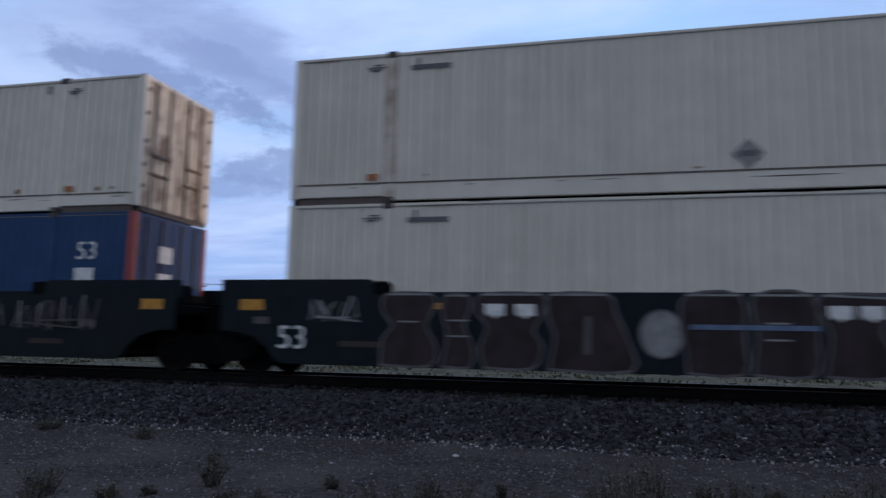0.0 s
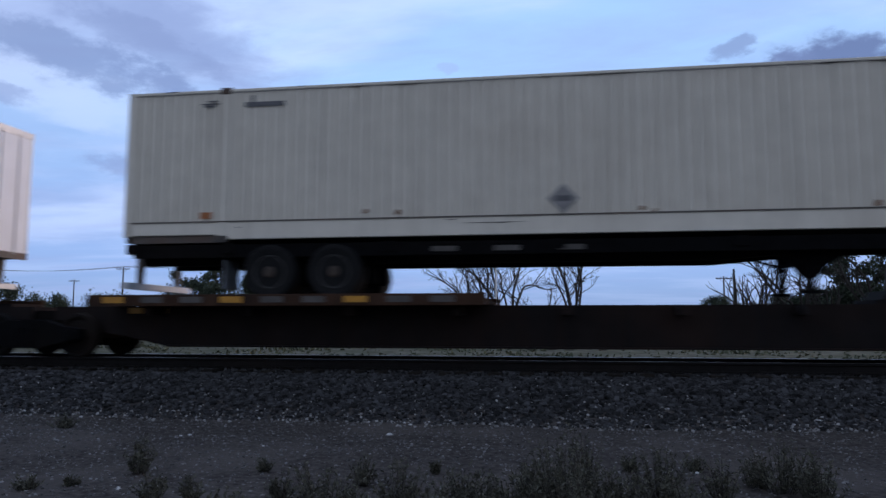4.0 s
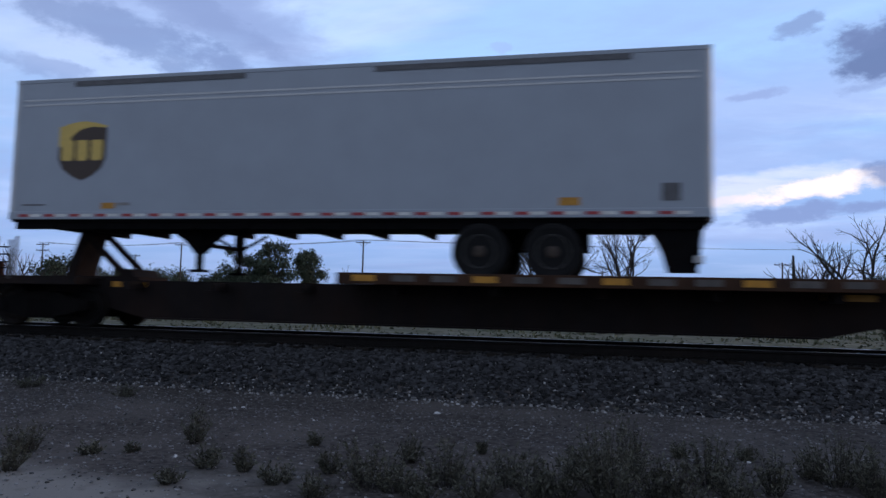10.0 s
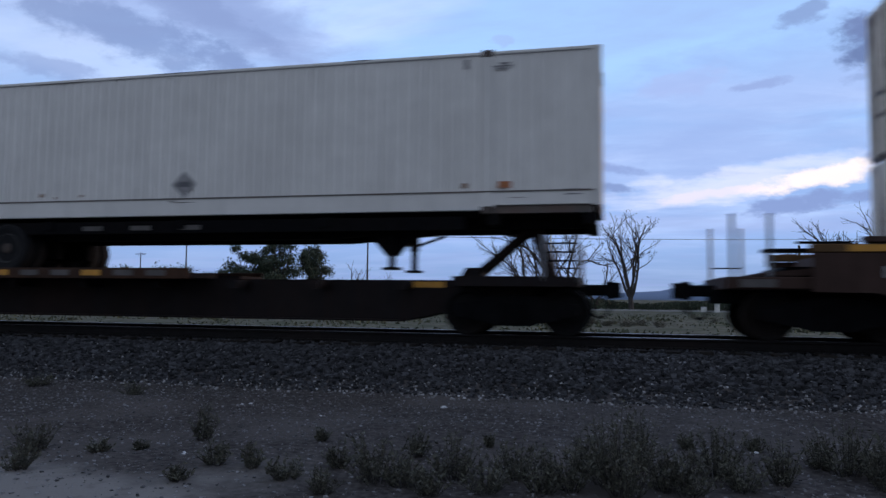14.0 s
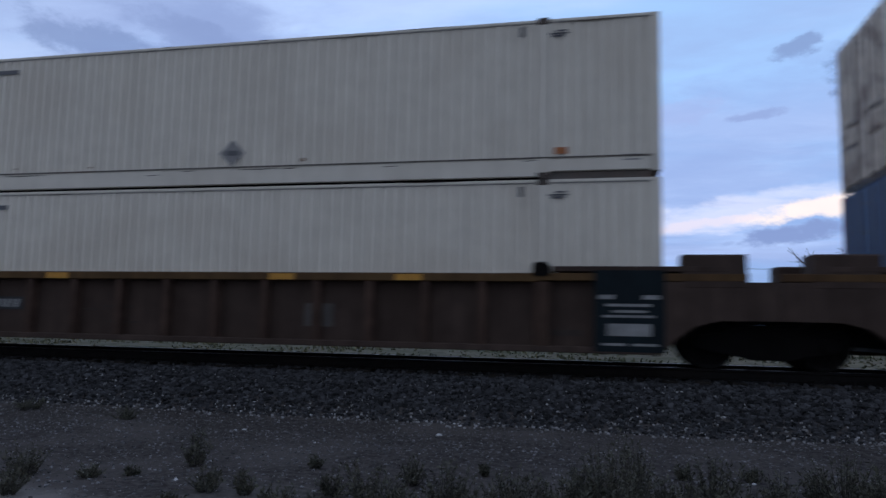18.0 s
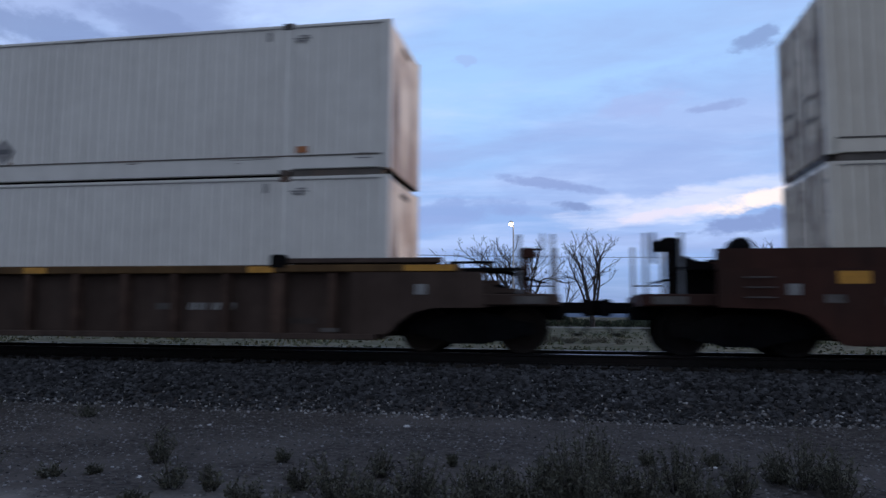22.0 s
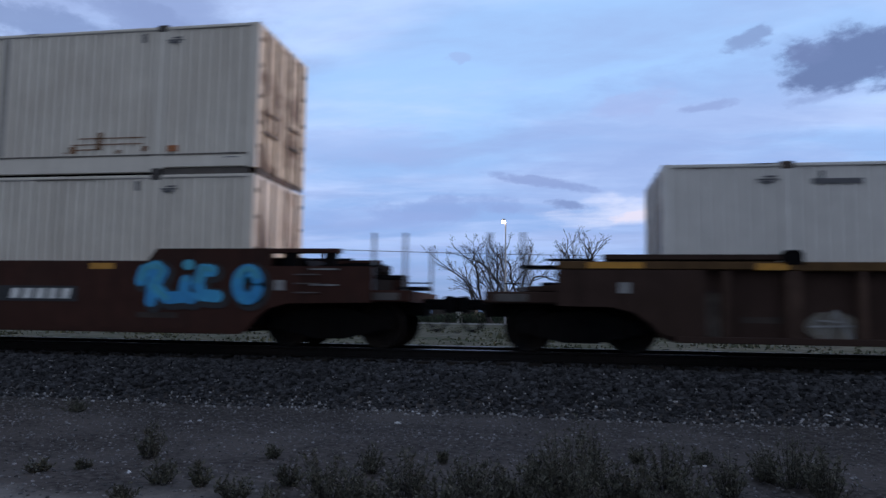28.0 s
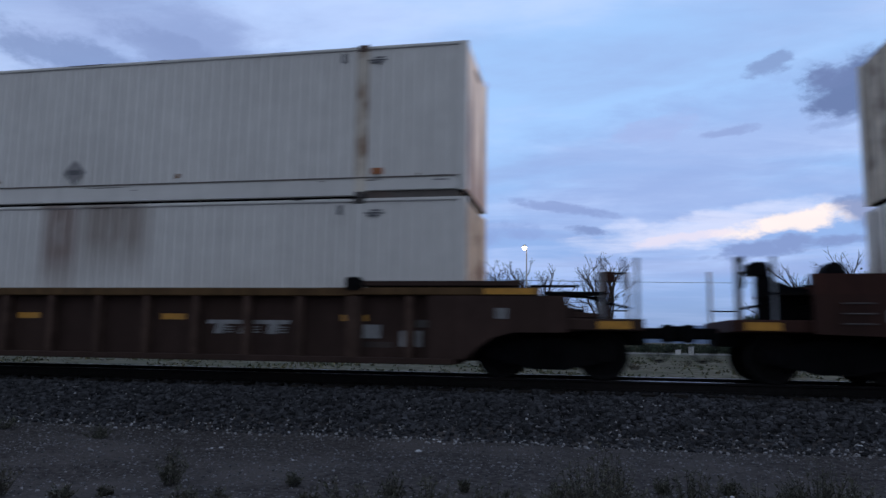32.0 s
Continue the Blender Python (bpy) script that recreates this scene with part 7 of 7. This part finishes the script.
for x0, x1, z0, z1 in ((2.17, 2.96, .27, .78), (13.23, 14.04, .26, .66)):
    flat("graffito", oval((x0 + x1) / 2, (z0 + z1) / 2, (x1 - x0) / 2, (z1 - z0) / 2, 18, wob=.12), RIBSKIN - .001, "graf_tan", cars["s15"], "pale round tag")
number_bars(cars["d16"], 2.44, 3.82, .77, .92, RIBSKIN - .004)
logo_panel(cars["d16"], 11.2, 13.0, .66, 1.02, RIBSKIN - .004, False)
bar("stencil_bar", .05, .42, .46, .66, RIBSKIN - .004, "graf_pale", cars["d16"])
bar("stencil_bar", 14.15, 14.65, .66, .90, RIBSKIN - .004, "graf_pale", cars["d16"])
bar("stencil_bar", 15.0, 15.4, .52, .80, RIBSKIN - .004, "graf_pale", cars["d16"])
logo_panel(cars["d8"], 9.6, 11.2, .66, 1.0, RIBSKIN - .004, False)
number_bars(cars["d9"], 2.43, 3.66, .83, .99, RIBSKIN - .004)
for k in range(3):
    bar("faded_mark", 8.35 + .68 * k, 8.90 + .68 * k, .98, 1.10, RIBSKIN - .004, "logo_dim", cars["d10"], "faded dark red mark")
    bar("faded_mark", 8.53 + .68 * k, 8.70 + .68 * k, .52, .979, RIBSKIN - .004, "logo_dim", cars["d10"])
stroke("graffito", smooth_line([(5.30, 1.22), (5.36, 1.02), (5.62, .80), (5.86, .76), (6.10, .95), (6.26, 1.22)]), .07, RIBSKIN - .004, "graf_dark", cars["d10"], "black looping spray line")
bar("blank_panel", 4.5, 4.95, .67, 1.06, RIBSKIN - .004, "graf_faint", cars["d10"], "faded pale panel")
bar("blank_panel", 9.85, 10.40, .57, .99, RIBSKIN - .004, "graf_faint", cars["d9"], "faded pale panel")
for x0, x1, z in ((4.8, 5.5, .80), (5.6, 6.3, .86), (5.7, 6.4, .56)):
    bar("stencil_bar", x0, x1, z, z + .03, RIBSKIN - .004, "graf_haze", cars["d9"])
for x in (.35, .95):
    bar("stencil_bar", x, x + .30, .30, .36, RIBSKIN - .20, "graf_faint", cars["d9"])
number_bars(cars["d8"], 2.50, 3.55, .86, .98, RIBSKIN - .004, "graf_faint", False)
smears(cars["d8"], ((4.15, 4.75, .42, 1.02), (4.8, 5.5, .40, 1.05)), RIBSKIN - .004, "graf_faint", 41)
flat("graffito", [(4.1, .45), (5.5, .40), (5.55, .95), (5.1, 1.06), (4.2, 1.0)], RIBSKIN - .001, "graf_haze", cars["d8"], "pale hazy patch")
bar("blank_panel", 14.55, 15.1, .60, .95, -1.525, "graf_faint", cars["d8"])
bar("stencil_bar", 15.25, 15.65, .50, .80, -1.525, "graf_faint", cars["d8"])
bar("stencil_bar", 15.33, 15.57, .58, .72, -1.530, "tan", cars["d8"])
# rust, letters and patches on single containers
r = random.Random(61)
for x0, x1, z0, z1, n in ((5.6, 7.6, .42, .66, 22), (11.3, 12.2, .42, .56, 7), (3.9, 4.8, 1.16, 1.26, 2)):
    for k in range(n):
        x, z, w = r.uniform(x0, x1), r.uniform(z0, z1), r.uniform(.05, .15)
        flat("rust_spot", [(x, z), (x + w, z + .01), (x + w * 1.1, z + w * .5), (x + w * .3, z + w * .7)], .008 - .0006 * (k % 4), "rust_spot", sooty)
for k in range(8):
    if k != 1:
        bar("stencil_bar", 5.95 + k * .19, 6.08 + k * .19, TALL - .38, TALL - .22, -.003, "mark_g", sooty)
for k in range(5):
    bar("stencil_bar", 11.15 + k * .19, 11.28 + k * .19, TALL - .26, TALL - .20, -.003, "rust_spot", sooty)
bar("seam_stain", 10.72, 10.86, .42, TALL - .08, .006, "grey_stain", streaked, "dark upright grime stripe")
flat("rust_patch", [(12.88, .50), (12.99, .50), (13.0, .84), (12.9, .86)], .004, "rust_spot", streaked, "rust patch")
for x0, x1, z in ((12.35, 13.85, .60), (12.5, 13.9, .72), (12.35, 13.0, .50), (8.0, 8.3, .44)):
    bar("rust_streak", x0, x1, z, z + .022, .004, "rust_spot", streaked)
bar("rust_patch", 12.3, 12.44, .44, .58, .005, "rust_spot", streaked)
bar("repainted_patch", 3.6, 4.55, TALL - .58, TALL - .09, .005, "dull_patch", patched, "duller grey repainted patch")
bar("repainted_patch", 2.25, 3.599, TALL - .34, TALL - .09, .005, "dull_patch", patched, "duller grey repainted patch")
for x, z, h in ((4.55, .52, .30), (6.7, .60, .26), (9.4, .55, .2), (11.2, .58, .28)):
    flat("rust_streak", [(x, z), (x + .05, z), (x + .12, z + h), (x - .04, z + h * .8)], .004, "rust_spot", clean, "thin rust run")
    flat("rust_streak", [(x - .3, z + .02), (x + .5, z), (x + .4, z + .05), (x - .2, z + .06)], .005, "pale_rust", clean, "yellowish rust wash")
flat("placard", [(7.74, 2.05), (7.98, 1.81), (8.22, 2.05), (7.98, 2.29)], -.002, "mark_w", clean, "bleached white diamond placard")
for k, x in enumerate((2.55, 2.85, 3.3, 3.55)):
    bar("stencil_bar", x, x + .20, TALL - .34, TALL - .26, -.003, "mark_g", clean)
bar("blank_panel", 4.75, 5.2, .62, 1.0, RIBSKIN - .004, "graf_faint", cars["d11"], "faded pale panel")
bar("stencil_bar", 11.7, 12.15, .74, .86, RIBSKIN - .004, "graf_faint", cars["d11"])
number_bars(cars["d11"], 12.35, 13.3, .74, .87, RIBSKIN - .004, "graf_pale", False)
for x in (.45, .95, 15.0):
    bar("stencil_bar", x, x + .32, .36, .43, -1.525, "graf_faint", cars["d11"])
flat("rust_streak", [(8.95, TALL - .08), (9.12, TALL - .08), (9.06, TALL - .75), (9.0, TALL - .8)], .004, "rust_spot", run_down, "brown rust run below the top rail")
part("size_number", text_mesh("53", 0.36, M["graf_dark"]), M["graf_dark"], cars["d10"], "dark size number", at=(14.5, RIBSKIN - .006, .60))

rng = random.Random(77)
for k in range(9):
    x = 2.5 + k * .2
    flat("torn_edge", [(x, TALL - .02), (x + rng.uniform(.18, .3), TALL - .015), (x + .16, TALL - .05 - rng.uniform(0, .10)), (x + .05, TALL - .06 - rng.uniform(0, .08))], -.001 - .0006 * (k % 2), "graf_dark", scuffed, "black scrape under the top rail")

# navy container details
for c, spots in ((blue_a, ()), (blue_b, ((2.55, 4.12, 1.8, 2.5), (4.9, 7.4, .9, 1.75), (7.86, 12.4, .9, 1.66), (14.25, 15.4, 1.3, 2.78)))):
    for i, (x0, x1, z0, z1) in enumerate(spots):
        flat("repainted_patch", oval((x0 + x1) / 2, (z0 + z1) / 2, (x1 - x0) / 2, (z1 - z0) / 2, 24) if i == 0 else [(x0, z0), (x1, z0), (x1, z1), (x0, z1)], -.002, "blue_dark", c, "darker blue repainted patch")
bar("white_label", 7.77, 8.31, 2.37, 2.75, -.004, "mark_w", blue_b, "blank white label")
bar("stencil_bar", 12.9, 13.3, 2.36, 2.48, -.004, "mark_w", blue_b)
bar("stencil_bar", 13.4, 13.8, 2.38, 2.46, -.004, "mark_w", blue_b)
bar("stencil_bar", LONG - 5.4, LONG - 4.2, 2.30, 2.42, -.004, "mark_g", blue_a)
part("size_number", text_mesh("53", 0.52, M["mark_w"]), M["mark_w"], blue_a, "white size number", at=(LONG - 1.35, -.006, 1.92))
bar("stencil_bar", LONG - 1.35, LONG - .9, 1.38, 1.74, -.004, "mark_w", blue_a)
for z, h in ((1.92, .36), (1.40, .30)):
    part("stencil_bar", Shape().box(LONG + .03, LONG + .034, .8, 1.25, z, z + h), M["mark_w"], blue_a)

# white trailer: red slanted blocks over an arc
y = .004
for k in range(5):
    x = 2.44 + k * .255
    b = bar("decal_block", x, x + .20, 4.45, 4.76, y, "logo_red", white_trailer, "dark red slanted decal block", .07)
arc = [(1.95 + 2.26 * i / 16, 4.26 + .20 * math.sin(math.pi * i / 16)) for i in range(17)]
flat("decal_arc", arc + [(x, z - .012 - .06 * math.sin(math.pi * i / 16)) for i, (x, z) in list(enumerate(arc))[::-1]], y, "logo_red", white_trailer, "dark red arc decal")
def letter_bars(x0, x1, z0, z1, n, ink, skip=()):
    w = (x1 - x0) / n
    for k in range(n):
        if k not in skip:
            bar("decal_bar", x0 + k * w, x0 + (k + (.62, .5, .7)[k % 3]) * w, z0, z1 - (.02 if k % 4 == 2 else 0), y, ink, white_trailer)


letter_bars(2.50, 3.60, 4.06, 4.16, 7, "logo_faint")
letter_bars(.48, 1.03, 2.64, 2.69, 4, "logo_faint")
letter_bars(1.08, 2.86, 2.63, 2.75, 13, "logo_dull", (8,))
letter_bars(14.45, 15.75, 2.70, 2.80, 9, "mark_d", (3,))
bar("stencil_bar", 15.4, 15.8, 2.52, 2.58, y, "mark_g", white_trailer)
for x, z in ((3.0, 3.0), (4.4, 3.3), (13.6, 3.3), (2.9, 3.02)):
    bar("scuff", x, x + .22, z, z + .03, y, "mark_g", white_trailer)
flat("round_mark", oval(7.6, 2.85, .14, .14), y, "alu", white_trailer)
for k, (x0, x1) in enumerate(((2.9, 5.6), (9.0, 11.6))):
    bar("rub_strip", x0, x1, 2.17, 2.22, -.006, "alu", white_trailer)

# marks on its nose wall
for k, (y0, y1, z0, z1) in enumerate(((.9, 1.3, 4.92, 5.05), (1.2, 1.7, 4.80, 4.88), (1.0, 1.15, 4.55, 4.75), (1.15, 1.6, 4.50, 4.58), (1.9, 2.35, 4.55, 4.72), (2.0, 2.3, 4.42, 4.48), (.9, 1.5, 3.55, 3.62), (1.1, 1.7, 3.44, 3.50))):
    part("painted_mark", Shape().prism([(y0, z0), (y1, z0 + .03), (y1 - .05, z1), (y0 + .04, z1 - .02)], "x", 16.061, 16.066 - .0004 * k), M["mark_d"], white_trailer, "dark painted mark on the nose wall")
for k in range(6):
    part("grime_patch", Shape().prism([(.2 + .38 * k, 2.34), (.42 + .38 * k, 2.32), (.46 + .38 * k, 2.60), (.18 + .38 * k, 2.56 - .03 * (k % 2))], "x", 16.0685, 16.0715), M["pale_grey" if k % 2 else "graf_faint"], white_trailer)

# ribbed trailer stencils
for z in (2.76, 2.86, 2.98, 3.08):
    bar("stencil_bar", .72, 1.30 if z < 3 else 1.15, z, z + .05, -.036, "mark_g", ribbed_trailer)
flat("placard", [(7.95, 2.86), (8.25, 2.58), (8.55, 2.86), (8.25, 3.14)], .004, "pale_grey", ribbed_trailer, "faded grey diamond placard")

# grey trailer: shield of plain shapes, trim strips
y = .004
shield = [(1.10, 4.05), (1.35, 4.13), (1.65, 4.17), (1.95, 4.13), (2.20, 4.06), (2.20, 3.40), (2.10, 3.20), (1.90, 3.05), (1.66, 2.95), (1.42, 3.05), (1.20, 3.20), (1.10, 3.40)]
sh = flat("shield_decal", shield, y, "logo_brown", grey_trailer, "dark brown shield decal with gold shapes")
flat("shield_gold", [(1.10, 4.05), (1.35, 4.13), (1.65, 4.17), (1.95, 4.13), (2.20, 4.06), (2.20, 4.02), (1.85, 4.05), (1.58, 3.99), (1.40, 3.86), (1.30, 3.66), (1.10, 3.66)], y - .004, "gold", sh)
for k, (x0, x1) in enumerate(((1.17, 1.45), (1.52, 1.78), (1.86, 2.12))):
    flat("shield_gold", [(x0 + .04, 3.36), (x1 - .03, 3.36), (x1, 3.44), (x1, 3.74), (x1 - .04, 3.78), (x0, 3.78), (x0, 3.42)], y - .004, "gold", sh)
for z in (4.52, 4.62):
    bar("trim_strip", .2, 13.5, z, z + .035, y, "alu", grey_trailer, "bright trim strip")
bar("top_patch", 1.4, 5.2, 4.90, 5.0, -.003, "mark_d", grey_trailer)
bar("top_patch", 7.8, 12.4, 4.90, 5.0, -.003, "mark_d", grey_trailer)
bar("decal_bar", .3, .84, 2.45, 2.48, y, "mark_d", grey_trailer)
bar("decal_bar", 2.16, 2.46, 2.38, 2.50, y, "yellow", grey_trailer)
bar("decal_bar", 2.48, 2.8, 2.44, 2.50, y, "mark_g", grey_trailer)
bar("decal_bar", 11.2, 11.55, 2.38, 2.52, y, "yellow", grey_trailer)
bar("decal_bar", 12.9, 13.2, 2.45, 2.75, y, "mark_d", grey_trailer)

# roadside things beyond the track
for az, d, h in ((-6.85, 95.0, .55), (-7.77, 94.5, .95)):
    x, yy = polar(az, d)
    p = thing("marker_post", "short white roadside marker post", "post", "marker posts by the road", x, yy, LAND - .01)
    part("post_body", Shape().box(-.30, .30, -.2, .2, 0, h, .05), M["mark_w"], p)
    part("post_cap", Shape().box(-.36, .36, -.25, .25, h, h + .08), M["lamp_pole"], p)
x, yy = polar(8.1, 112)
shed = thing("shed", "small dark shed with a white door by the road", "shed", "", x, yy, LAND - .02)
part("wall", Shape().box(-4.2, 2.4, 0, 4.6, 0, 2.3), M["pole"], shed)
part("roof", Shape().prism([(-4.5, 2.3), (2.7, 2.3), (-.9, 2.9)], "y", -.25, 4.85), M["bark"], shed)
part("door", Shape().box(-.6, .5, -.05, -.002, 0.05, 2.0), M["mark_w"], shed)


# ---------------------------------------------------------------- what moves
def motions():
    place = {}
    for ob, u, y, z, tilt in RIDERS:
        place[ob] = u
        walk(ob, [(t, pose(u - SPEED * t, y, z, 0, tilt, 0)) for t in (0.0, 8.0, 16.0, 24.0, 32.0)])
    # wheelsets roll while they pass the stretch of track before the camera
    step = 1 / FPS
    turn = math.degrees(SPEED * step / WHEEL_R)
    for w, bogie in SPINNERS:
        u = place[bogie.parent] + bogie.location.x + w.location.x
        first = max(0.0, round((u - 10.0) / SPEED * FPS) * step)
        last = min(CLIP, round((u + 17.0) / SPEED * FPS) * step)
        if last <= first:
            continue
        n = round((last - first) * FPS)
        at = tuple(w.location)
        rows = [(first + k * step, pose(*at, 0, -turn * k, 0)) for k in range(n + 1)]
        if first > step:
            rows.insert(0, (0.0, pose(*at)))
        if last < CLIP - step:
            rows.append((CLIP, pose(*at, 0, -turn * n, 0)))
        walk(w, rows)


motions()
